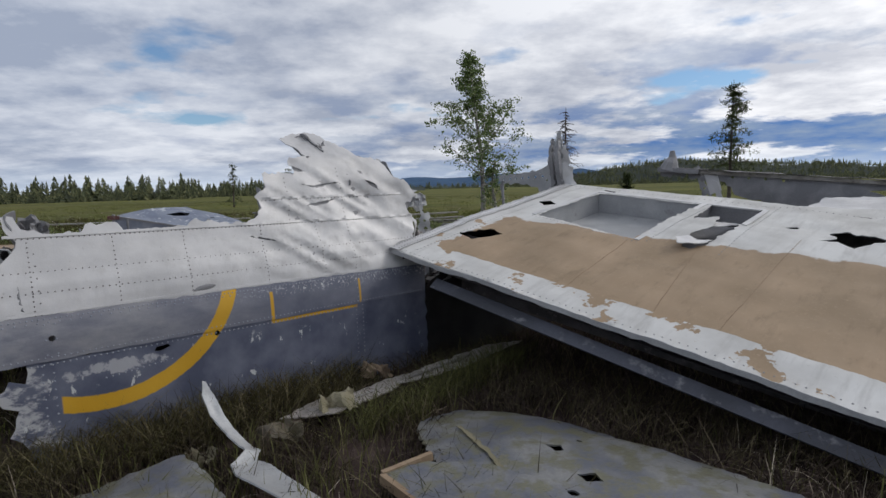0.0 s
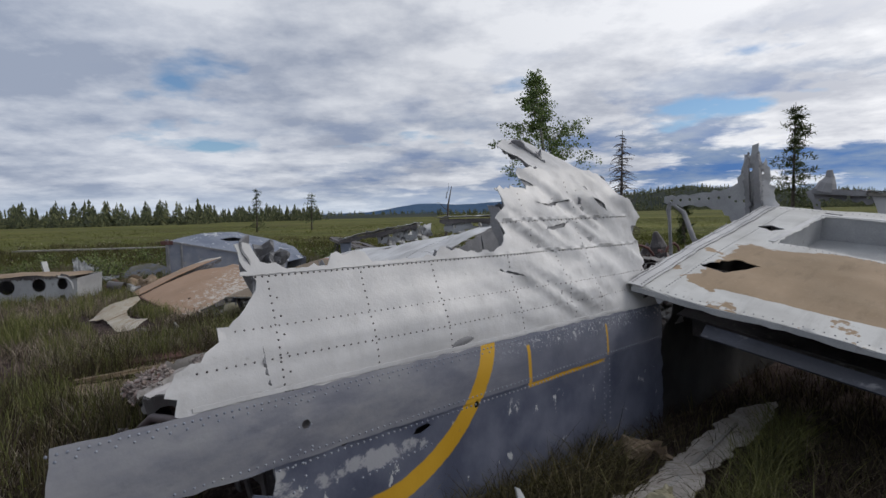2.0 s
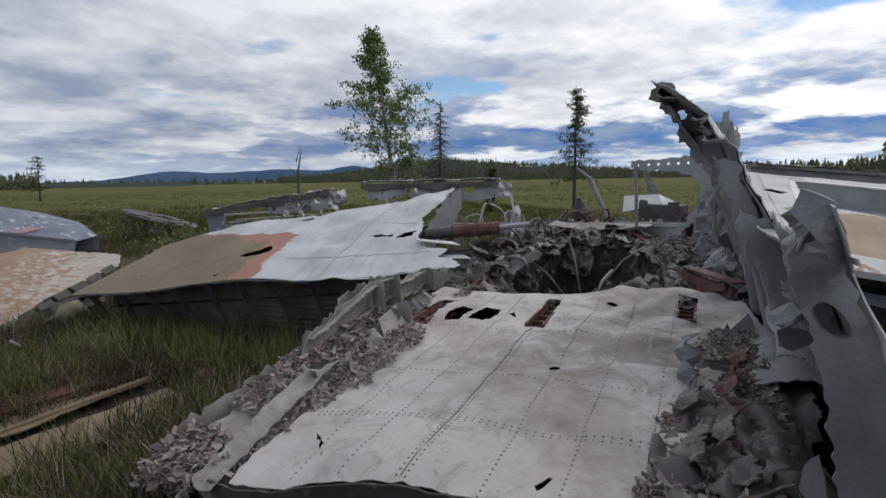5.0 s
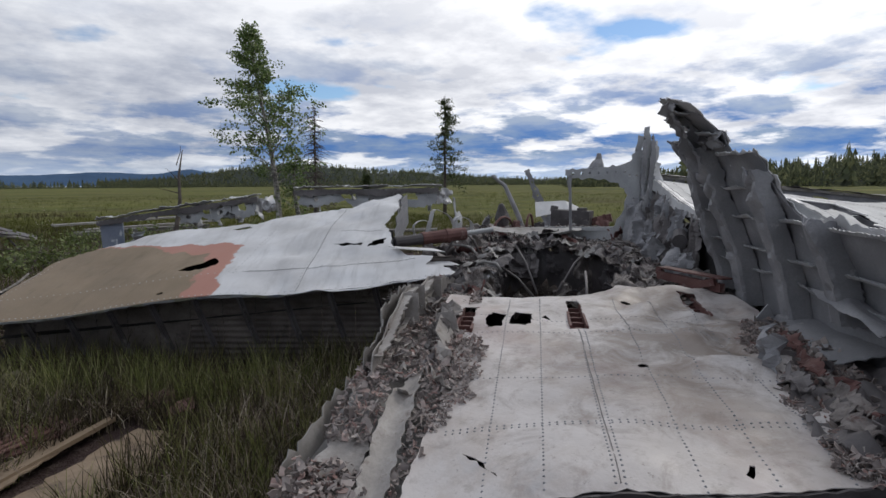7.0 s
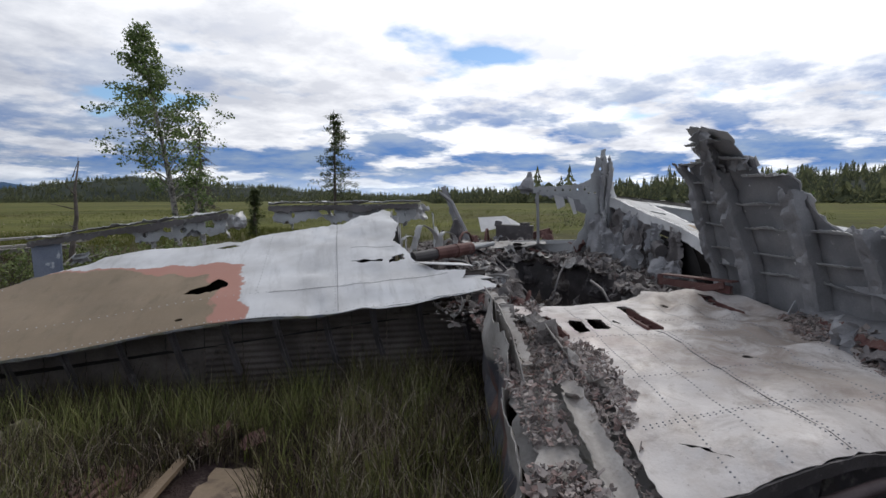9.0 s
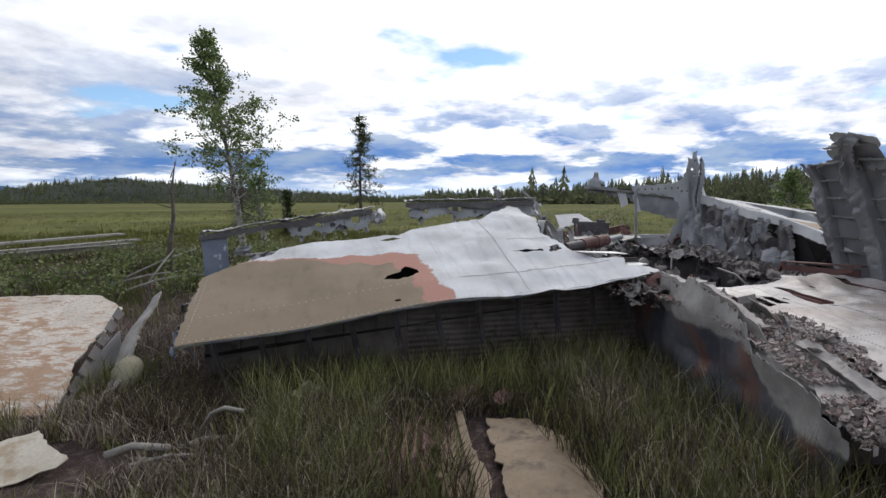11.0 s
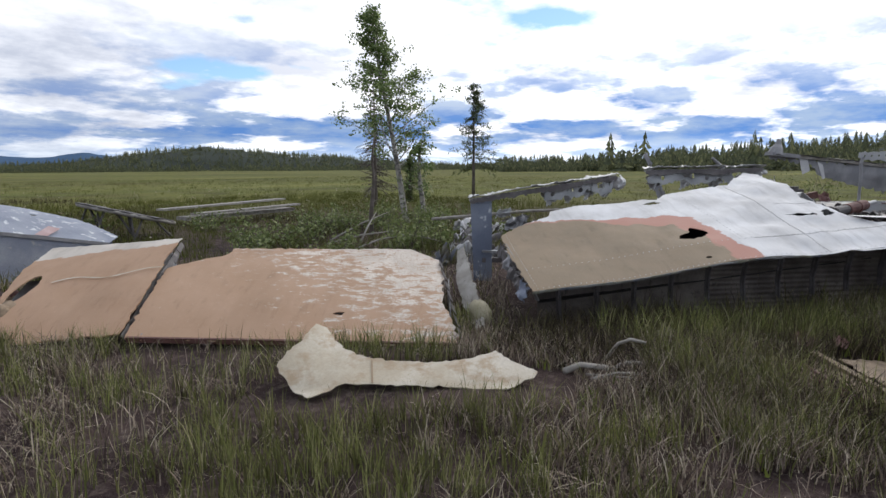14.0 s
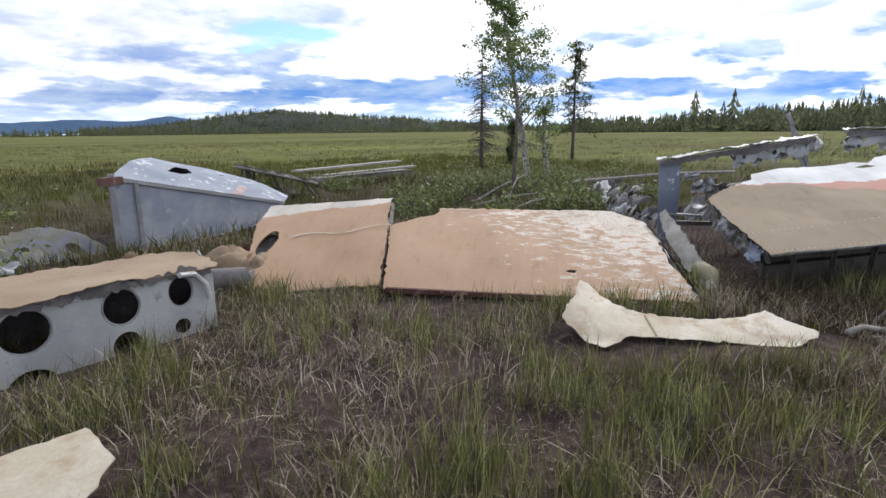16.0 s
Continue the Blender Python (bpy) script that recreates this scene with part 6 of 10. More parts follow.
part("post", Solid().tube([(1.95, 9.2, 0.85), (1.95, 9.2, 0.98), (1.93, 9.19, 1.08), (1.9, 9.18, 1.19)], [0.09, 0.12, 0.08, 0.03], 9).mesh("post", DARK), stub)
part("foot", Solid().beam((1.8, 9.2, 0.42), (2.1, 9.2, 0.42), 0.22, 0.86).mesh("foot", RUST), stub)
slab_far = thing("pale_skin_sheet", (1.25, 7.95, 0.8), "pale buckled sheet lying on the rubble beyond the pit", "sheet metal")
part("sheet", sheet("sheet", [(0.0, 0.0), (0.35, -0.05), (0.7, 0.03), (1.1, -0.02), (1.15, 0.2), (0.8, 0.32), (0.4, 0.26), (0.05, 0.3)], flat((0.75, 8.2, 0.90), (0.76, -0.62, 0.0), (0.62, 0.76, 0.12), lambda u, v: 0.05 * (vnoise(u * 5, v * 6, 75) - 0.5)), STAINED, 0.006, 0.04, 0.016, 76), slab_far)
pole = thing("long_pole", (1.5, 10.6, 0.3), "long pale grey pole lying behind the wreck", "pole")
part("shaft", Solid().tube([(-0.6, 11.4, 0.55), (1.4, 10.5, 0.62), (3.6, 9.6, 0.68)], [0.04, 0.045, 0.04], 8).mesh("shaft", WOOD), pole)
for x, y, z in ((0.2, 11.04, 0.56), (3.0, 9.85, 0.62)):
    part("prop", Solid().beam((x, y, -0.1), (x, y, z), 0.08, 0.08).mesh("prop", WOOD), pole)
lever = thing("leaning_strip", (6.6, 12.5, 0.3), "perforated grey strip leaning up beyond the wreckage", "debris")
part("strip", sheet("strip", [(-0.3, -0.1), (0.3, -0.13), (0.8, -0.10), (1.2, -0.06), (1.42, -0.08), (1.45, 0.05), (1.1, 0.06), (0.6, 0.10), (-0.3, 0.12)], flat((6.72, 12.38, 0.5), (-0.30, 0.36, 1.1), (0.75, -0.5, 0.3), lambda u, v: 0.05 * (vnoise(u * 4, v * 9, 77) - 0.5)), PRIMER, 0.01, 0.05, 0.014, 79, [ring(0.2 + 0.18 * k, 0.0, 0.03, 0.025, 8) for k in range(6)], 0.002), lever)
part("brace", Solid().beam((6.9, 12.2, -0.05), (6.62, 12.5, 0.95), 0.06, 0.03).mesh("brace", PRIMER), lever)

block = thing("engine_block", (3.2, 9.0, 0.0), "black burnt engine accessory block among scraps", "machine part")
part("casing", Solid().beam((3.05, 9.15, 0.94), (3.3, 8.6, 0.92), 0.3, 0.26).tube([(3.0, 9.1, 1.04), (3.02, 9.1, 1.12)], 0.06, 10).tube([(3.2, 8.7, 1.03), (3.2, 8.7, 1.1)], 0.08, 10).mesh("casing", DARK), block)
part("bracket", Solid().beam((3.35, 8.75, 0.85), (3.55, 8.4, 0.95), 0.12, 0.12).mesh("bracket", RUST), block)
part("base", Solid().beam((3.18, 8.88, 0.0), (3.18, 8.88, 0.82), 0.4, 0.3).mesh("base", RUST), block)
scrap = Solid()
scrap.plate([(2.8, 9.3, 0.95), (3.3, 9.0, 1.05), (3.4, 9.2, 1.2), (3.0, 9.5, 1.18)], 0.006).plate([(3.3, 9.0, 1.05), (3.6, 8.9, 0.98), (3.6, 9.1, 1.1), (3.4, 9.2, 1.2)], 0.006)
part("draped_sheet", scrap.mesh("draped_sheet", SKIN), block)
lever = thing("leaning_tube", (2.6, 9.6, 0.3), "thin grey tube leaning up from the wreckage", "tube")
part("tube", Solid().tube([(2.7, 9.4, 0.5), (2.62, 9.5, 0.95), (2.52, 9.72, 1.45), (2.35, 9.85, 1.62)], [0.05, 0.04, 0.035, 0.02], 8).mesh("tube", PRIMER), lever)

# small torn pieces standing about beyond the pit, and bent tubes among them
rng = np.random.default_rng(95)
for k in range(64):
    s, d = (rng.uniform(4.2, 6.8), rng.uniform(0.2, 2.5)) if k % 3 else (rng.uniform(2.2, 4.6), rng.uniform(1.95, 2.5))
    turn, size = rng.uniform(0, 6.28), rng.uniform(0.05, 0.17)
    z = float(ash_z(np.array([s]), np.array([d]))[0])
    me = crumpled(body(s, d, z - 0.03), (math.cos(turn), math.sin(turn), 0.1), (-math.sin(turn) * 0.6, math.cos(turn) * 0.6, rng.uniform(0.3, 1.8)), size * rng.uniform(0.8, 1.6), size * rng.uniform(0.8, 1.8), 1100 + k, (PRIMER, TAUPE, SOOT, BURNT, STAINED, DARK, RUST, SOOT)[k % 8], 0.06)
    tagged(part("torn_plate", me, None), "torn plate standing up from the burnt rubble", "debris", "torn plates")
for k in range(16):
    s, d, a, run = rng.uniform(2.6, 6.4), rng.uniform(0.3, 2.4), rng.uniform(0, 6.28), rng.uniform(0.2, 0.6)
    if bool(inside(np.array([s]), np.array([d]), PIT)[0]):
        d = 2.05
    z = float(ash_z(np.array([s]), np.array([d]))[0])
    pts = [body(s + math.cos(a) * run * f, d + math.sin(a) * run * f, z + 0.015 + 0.12 * math.sin(f * 3.0) * (k % 3) + 0.02 * math.sin(f * 9)) for f in (0.0, 0.2, 0.4, 0.6, 0.8, 1.0)]
    tagged(part("bent_tube", Solid().tube(pts, rng.uniform(0.008, 0.018), 6).mesh("bent_tube", (SOOT, STAINED, RUST, DARK)[k % 4], True), None), "thin bent tube lying in the burnt rubble", "tube", "bent tubes")

# ---- the bulkhead with its arm ----
bulk = thing("bulkhead_wreck", body(4.95, 0.2, 0.5), "torn grey bulkhead with lightening holes and an arm", "aircraft part")
BO = np.array((2.08, 6.95, 0.62))
BU, BV = np.array((-0.70, 0.714, 0.0)), np.array((0, 0, 1.0))
BULK = [(-0.18, 0.0), (0.55, 0.0), (0.42, 0.25), (0.26, 0.5), (0.20, 0.72), (0.24, 0.80), (0.36, 0.87), (0.6, 0.92), (0.86, 0.93), (0.93, 0.96), (0.92, 1.03), (0.6, 1.04), (0.34, 1.06), (0.2, 1.11), (0.13, 1.22), (0.10, 1.36), (0.10, 1.42), (0.04, 1.40), (0.03, 1.50), (-0.03, 1.52), (-0.07, 1.28), (-0.05, 0.95), (-0.14, 0.5)]
spots = [ring(0.24 + 0.10 * k, 0.995 - 0.003 * k, 0.016, 0.016, 8) for k in range(7)] + [ring(0.04, 1.26, 0.02, 0.02, 8)] + [ring(0.10 + 0.08 * k, 0.95, 0.016, 0.016, 8) for k in range(2)]
bsurf = flat(BO, BU, BV, lambda u, v: 0.03 * (vnoise(u * 5, v * 4, 81) - 0.5))
bulk_web = part("web", sheet("web", BULK[::-1], bsurf, PRIMER_LIGHT, 0.008, 0.05, 0.01, 82, spots, 0.001), bulk, "grey web with lightening holes")
for u0, w in ((-0.07, 0.045), (0.02, 0.035)):
    edge = [(u0 - w / 2, 0.0), (u0 + w / 2, 0.0), (u0 + w * 0.4, 0.7), (u0 + w * 0.7, 1.1), (u0 + w * 0.3, 1.38), (u0 - w * 0.2, 1.42), (u0 - w * 0.7, 1.2), (u0 - w * 0.4, 0.6)]
    part("post", sheet("post", edge, flat(BO - np.array((0.93, 0.35, 0)) * 0.06, BU, BV, lambda u, v: 0.03 * np.sin(v * 9)), PRIMER, 0.05, 0.03, 0.007, 87), bulk, "riveted upright post")
part("post_rivets", rivets("post_rivets", flat(BO - np.array((0.93, 0.35, 0)) * 0.078, BU, BV), [(-0.12, 0.05, -0.12, 1.3, 0.05), (-0.08, 0.05, -0.08, 1.3, 0.05), (0.2, 1.03, 0.9, 1.015, 0.04)], PRIMER_LIGHT, 0.008, 0.006), bulk_web, kind="stuff")
part("torn_skin", sheet("torn_skin", [(-0.40, 0.0), (0.32, 0.0), (0.24, 0.3), (0.13, 0.6), (0.10, 0.85), (0.04, 1.15), (0.0, 1.28), (-0.04, 1.22), (-0.06, 0.9), (-0.14, 0.65), (-0.22, 0.5), (-0.32, 0.3)], flat((2.14, 6.84, 0.70), (0.95, -0.3, 0), (0, 0.05, 1.0), lambda u, v: 0.12 * np.abs(vnoise(u * 6 + v * 2, v * 4, 84) - 0.5) + 0.03 * vnoise(u * 15, v * 15, 86)), SKIN, 0.005, 0.035, 0.012, 85), bulk, "twisted pale skin hanging on the post")
for k, (s, d, w, h) in enumerate(((4.62, 0.28, 0.3, 0.72), (4.4, 0.20, 0.3, 0.62), (4.15, 0.26, 0.32, 0.55), (3.9, 0.16, 0.28, 0.62), (3.62, 0.3, 0.26, 0.42), (3.4, 0.12, 0.3, 0.4), (3.1, 0.16, 0.34, 0.32), (4.3, 0.08, 0.4, 0.80), (4.05, 0.12, 0.22, 0.78), (3.8, 0.06, 0.3, 0.72), (3.55, 0.10, 0.2, 0.66), (3.2, 0.06, 0.26, 0.62), (3.0, 0.24, 0.2, 0.26))):
    part("buckled_web", crumpled(body(s, d, 0.6), ALONG * 0.8 + ACROSS * (0.5 - 0.3 * (k % 2)), Vector((0.1, 0.05, 1)), w, h, 830 + k, (PRIMER, SOOT)[k % 2], 0.1), bulk)
nub = Solid().tube([body(3.42, 0.20, 0.96), body(3.62, 0.15, 1.0)], 0.065, 12).tube([body(3.62, 0.15, 1.0), body(3.74, 0.13, 1.02)], 0.045, 10)
part("roller", nub.mesh("roller", DARK), bulk)
hook = Solid().tube([Vector(bsurf(np.array([0.86]), np.array([0.96]))[0]), Vector(bsurf(np.array([0.88]), np.array([0.88]))[0]), Vector(bsurf(np.array([0.865]), np.array([0.76]))[0]), Vector(bsurf(np.array([0.85]), np.array([0.3]))[0])], [0.022, 0.026, 0.018, 0.02], 8)
part("hook", hook.mesh("hook", PRIMER), bulk)
low_box = Solid().beam(Vector((1.75, 8.05, 0.62)), Vector((2.0, 7.2, 0.66)), 0.1, 0.55).beam((1.6, 8.1, 0.9), (1.95, 7.25, 0.93), 0.03, 0.05)
part("lower_beam", low_box.mesh("lower_beam", PRIMER_LIGHT), bulk)
# Backing plate; its near-black colour paints the wing's shade.
part("belly_side", sheet("belly_side", [(2.7, -0.15), (6.8, -0.15), (6.8, 0.62), (5.0, 0.70), (4.75, 1.15), (4.3, 1.22), (3.9, 1.05), (3.5, 1.12), (3.1, 1.0), (2.95, 0.72), (2.76, 0.62)], flat(body(0, 0.02, 0), ALONG, (0, 0, 1), lambda u, v: 0.05 * (vnoise(u * 3, v * 4, 88) - 0.5)), SHADE_BLACK, 0.006, 0.1, 0.02, 89), burnt, "lower side coloured near-black for the wing's shade")
# sheets that curl over the edge of the pit
rng = np.random.default_rng(90)
for k in range(44):
    f = k / 44 * len(PIT)
    i = int(f) % len(PIT)
    (s0, d0), (s1, d1) = PIT[i], PIT[(i + 1) % len(PIT)]
    s, d = s0 + (s1 - s0) * (f - int(f)) + rng.normal(0, 0.05), d0 + (d1 - d0) * (f - int(f)) + rng.normal(0, 0.05)
    if s < 2.3:
        continue
    z = float(ash_z(np.array([s]), np.array([d]))[0])
    inward = (ALONG * (3.1 - s) + ACROSS * (1.25 - d)).normalized()
    w, h = rng.uniform(0.15, 0.42), rng.uniform(0.14, 0.34)
    across = inward.cross(Vector((0, 0, 1)))
    me = crumpled(body(s, d, z + 0.03) - across * w / 2 - inward * h * 0.5, across, inward + Vector((0, 0, rng.uniform(-0.7, 0.35))), w, h, 900 + k, (SOOT, BURNT, STAINED, BURNT)[k % 4], 0.09)
    tagged(part("torn_plate", me, None), "burnt sheet curling over the pit's edge", "debris", "torn plates")
for k in range(9):
    s, d, w = rng.uniform(2.5, 3.9), rng.uniform(0.9, 1.7), rng.uniform(0.15, 0.32)
    a = rng.uniform(0, 6.28)
    me = crumpled(body(s, d, rng.uniform(0.15, 0.4)), (math.cos(a), math.sin(a), rng.uniform(-0.6, 0.6)), (-math.sin(a), math.cos(a), rng.uniform(0.2, 1.5)), w, w * 0.7, 940 + k, (SOOT, BURNT, DARK)[k % 3], 0.12)
    part("sunk_plate", me, burnt, "torn plate hanging in the pit")
# ---- the wing beyond the fuselage, white at the root and buff outboard ----
LW_O, LW_A, LW_B = np.array((-4.18, 9.26, 0.33)), np.array((0.743, -0.658, 0.123)), np.array((0.599, 0.735, 0.319))


def lw_bend(u, v):
    hump = 0.08 * np.exp(-(((u - 1.75) / 0.95) ** 2)) * np.clip(1.3 - v, 0, 1) + 0.075 * np.exp(-((u / 0.7) ** 2)) * np.clip(1 - v / 1.1, 0.15, 1)
    ripple = (0.05 * (vnoise(u * 3.0, v * 4.5, 91) - 0.5) + 0.03 * (vnoise(u * 8, v * 6, 94) - 0.5)) * np.clip((u - 2.1) / 0.6, 0, 1) + 0.008 * (vnoise(u * 2, v * 2, 92) - 0.5)
    return hump + ripple - 0.06 * np.clip((v - 1.5) / 0.6, 0, 1)


lw = flat(LW_O, LW_A, LW_B, lw_bend)
left_wing = thing("wing_wreck", (-2.4, 8.4, 0.0), "broken wing, buff outboard and white at its torn root", "aircraft wing")
LW = [(-0.06, -0.08), (1.0, -0.09), (2.2, -0.07), (3.2, -0.12), (4.05, -0.10), (4.08, -0.03), (3.98, 0.10), (3.84, 0.14), (3.9, 0.26), (3.72, 0.34), (3.64, 0.43), (3.52, 0.62), (3.48, 0.9), (3.40, 1.1), (3.45, 1.25), (3.52, 1.5), (3.47, 1.8), (3.50, 2.0), (3.43, 2.2),
      (3.2, 2.02), (2.96, 1.80), (2.6, 1.84), (2.1, 1.76), (1.95, 1.62), (1.82, 1.70), (1.5, 1.68), (1.0, 1.80), (0.66, 1.72), (0.58, 1.55), (0.3, 1.44), (0.05, 1.30), (-0.05, 1.22), (-0.08, 0.6)]
GASH = [[(1.62, 0.50), (1.66, 0.56), (1.78, 0.60), (1.86, 0.72), (1.93, 0.64), (1.96, 0.56), (1.90, 0.48), (1.74, 0.44)], ring(1.68, 0.05, 0.03, 0.02, 8), [(2.96, 0.76), (3.06, 0.68), (3.24, 0.64), (3.26, 0.68), (3.12, 0.72)], [(3.30, 0.60), (3.44, 0.64), (3.45, 0.78), (3.36, 0.74)], [(1.72, 1.52), (1.80, 1.48), (1.95, 1.5), (1.9, 1.58), (1.80, 1.56)]]
left_skin = part("upper_skin", sheet("upper_skin", LW, lw, LEFT_WING, 0.006, 0.05, 0.008, 93, GASH, 0.008, hold=(0, 1, 2, 3)), left_wing, "buff and white painted skin with gashes")
part("skin_rivets", rivets("skin_rivets", lw, [(0.0, -0.05, 3.9, -0.06, 0.05), (0.0, 0.35, 3.7, 0.30, 0.06), (2.8, -0.05, 2.9, 1.75, 0.05), (2.2, 0.3, 2.25, 1.7, 0.06), (0.0, 0.0, 0.0, 1.2, 0.05)], PRIMER_LIGHT, 0.006, 0.003, LW, GASH), left_skin, kind="stuff")

for k, (u0, v0, u1, v1) in enumerate(((2.3, 0.30, 3.75, 0.26), (2.82, -0.08, 2.90, 1.80), (3.0, 1.02, 3.4, 0.95))):
    seam_at = lambda w, t, q=(u0, v0, u1, v1): lw(q[0] + (q[2] - q[0]) * t + w * (q[3] - q[1]), q[1] + (q[3] - q[1]) * t + w * (q[2] - q[0])) + np.array((0, 0, 0.003))
    part("lap_joint", sheet("lap_joint", [(-0.0012, 0.0), (0.0012, 0.0), (0.0012, 1.0), (-0.0012, 1.0)], seam_at, PRIMER, 0.002, 0.03, 0.0005, 950 + k), left_skin, "dark skin joint")


def lw_at(u, v, drop=0.0):
    return Vector(lw(np.array([u]), np.array([v]))[0]) + Vector((0, 0, -drop))


edge_surf = lambda u, w: lw(u, 0 * u - 0.09) - np.stack([0 * u, 0 * u, w], -1)
part("front_strip", sheet("front_strip", [(-0.06, 0.0), (4.04, 0.0), (4.04, 0.016), (-0.06, 0.016)], edge_surf, WORN, 0.008, 0.07, 0.003, 95), left_wing, "thin weathered edge strip")


def web_surf(u, z):
    """The corrugated web below the skin, z from the ground to the skin."""
    top = lw(u, 0 * u + 0.30)
    wave = 0.011 * np.sin(z * 6.28318 / 0.05)
    p = top.copy()
    p[:, 2] = np.minimum(z, top[:, 2] - 0.03)
    return p + np.array((-0.599, -0.735, 0)) * wave[:, None]


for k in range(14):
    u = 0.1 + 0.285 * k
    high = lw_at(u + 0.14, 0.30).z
    part("web_panel", sheet("web_panel", [(u, -0.15), (u + 0.279, -0.15), (u + 0.279, high), (u, high)], web_surf, WEB, 0.004, 0.0135 if k > 5 else 0.03, 0.0, 970 + k), left_wing, "corrugated brown spar web, darkened for the shade under the wing")
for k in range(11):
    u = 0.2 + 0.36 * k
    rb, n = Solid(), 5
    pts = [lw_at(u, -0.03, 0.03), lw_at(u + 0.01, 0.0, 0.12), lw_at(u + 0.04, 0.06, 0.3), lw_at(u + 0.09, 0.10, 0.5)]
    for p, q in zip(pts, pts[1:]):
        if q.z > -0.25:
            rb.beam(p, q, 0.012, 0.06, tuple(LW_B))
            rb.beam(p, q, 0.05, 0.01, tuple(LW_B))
    # The ribs' dark colour stands for the same shade below the skin.
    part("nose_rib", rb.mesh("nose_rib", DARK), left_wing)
# Lower skin in near-black, painting the darkness seen through the gashes.
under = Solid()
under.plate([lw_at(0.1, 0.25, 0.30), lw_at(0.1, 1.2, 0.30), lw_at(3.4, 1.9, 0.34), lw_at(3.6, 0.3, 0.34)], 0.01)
part("lower_skin", under.mesh("lower_skin", SHADE_BLACK), left_wing)
# Unseen near-black web, added to keep light out behind the gashes.
light_block_web = Solid().plate([lw_at(0.1, 0.92, 0.01), lw_at(1.9, 0.92, 0.012), lw_at(3.4, 0.95, 0.03), lw_at(3.4, 0.95, 0.33), lw_at(0.1, 0.92, 0.30)], 0.006)
part("light_block_web", light_block_web.mesh("light_block_web", SHADE_BLACK), left_wing)
tip = Solid()
tip.plate([lw_at(-0.04, -0.05, 0.01), lw_at(-0.05, 1.2, 0.01), lw_at(0.0, 1.15, 0.14), lw_at(0.02, 0.2, 0.16)], 0.006)
for k in range(6):
    tip.beam(lw_at(-0.04, 0.05 + 0.2 * k, 0.02), lw_at(0.05, 0.12 + 0.2 * k, 0.2), 0.04, 0.01)
part("end_rib", tip.mesh("end_rib", PRIMER), left_wing, "torn end rib")
for k, (v, m) in enumerate(((0.02, TAIL_BLUE), (0.2, SOOT), (0.42, DARK), (0.62, PRIMER), (0.9, SOOT))):
    part("torn_piece", crumpled(lw_at(-0.08, v, 0.03), LW_B, -np.cross(LW_A, LW_B) - LW_A * 0.4, 0.26, 0.16, 990 + k, m, 0.07), left_wing, "ragged torn end of the skin")
root = Solid()
for k in range(5):
    u, v = 3.5 + 0.03 * math.sin(k * 3), 0.7 + 0.3 * k
    root.plate([lw_at(u, v, 0.02), lw_at(u + 0.05, v + 0.26, 0.02), lw_at(u + 0.06, v + 0.25, 0.26), lw_at(u + 0.02, v + 0.05, 0.30)], 0.006)
root.plate([lw_at(3.45, 2.1, 0.0), lw_at(3.5, 1.5, 0.02), lw_at(3.56, 1.5, 0.4), lw_at(3.5, 2.0, 0.36)], 0.008)
part("root_rib", root.mesh("root_rib", PRIMER), left_wing, "torn root rib")
lip = Solid()
lip.plate([lw_at(3.5, 0.55, -0.02), lw_at(3.6, 0.42, -0.05), lw_at(4.0, 0.32, 0.0), lw_at(3.9, 0.45, 0.03)], 0.006)
lip.plate([lw_at(3.6, 0.40, 0.03), lw_at(3.65, 0.24, 0.04), lw_at(4.12, 0.18, 0.05), lw_at(4.0, 0.34, 0.08)], 0.006)
part("torn_flange", lip.mesh("torn_flange", SKIN), left_wing)


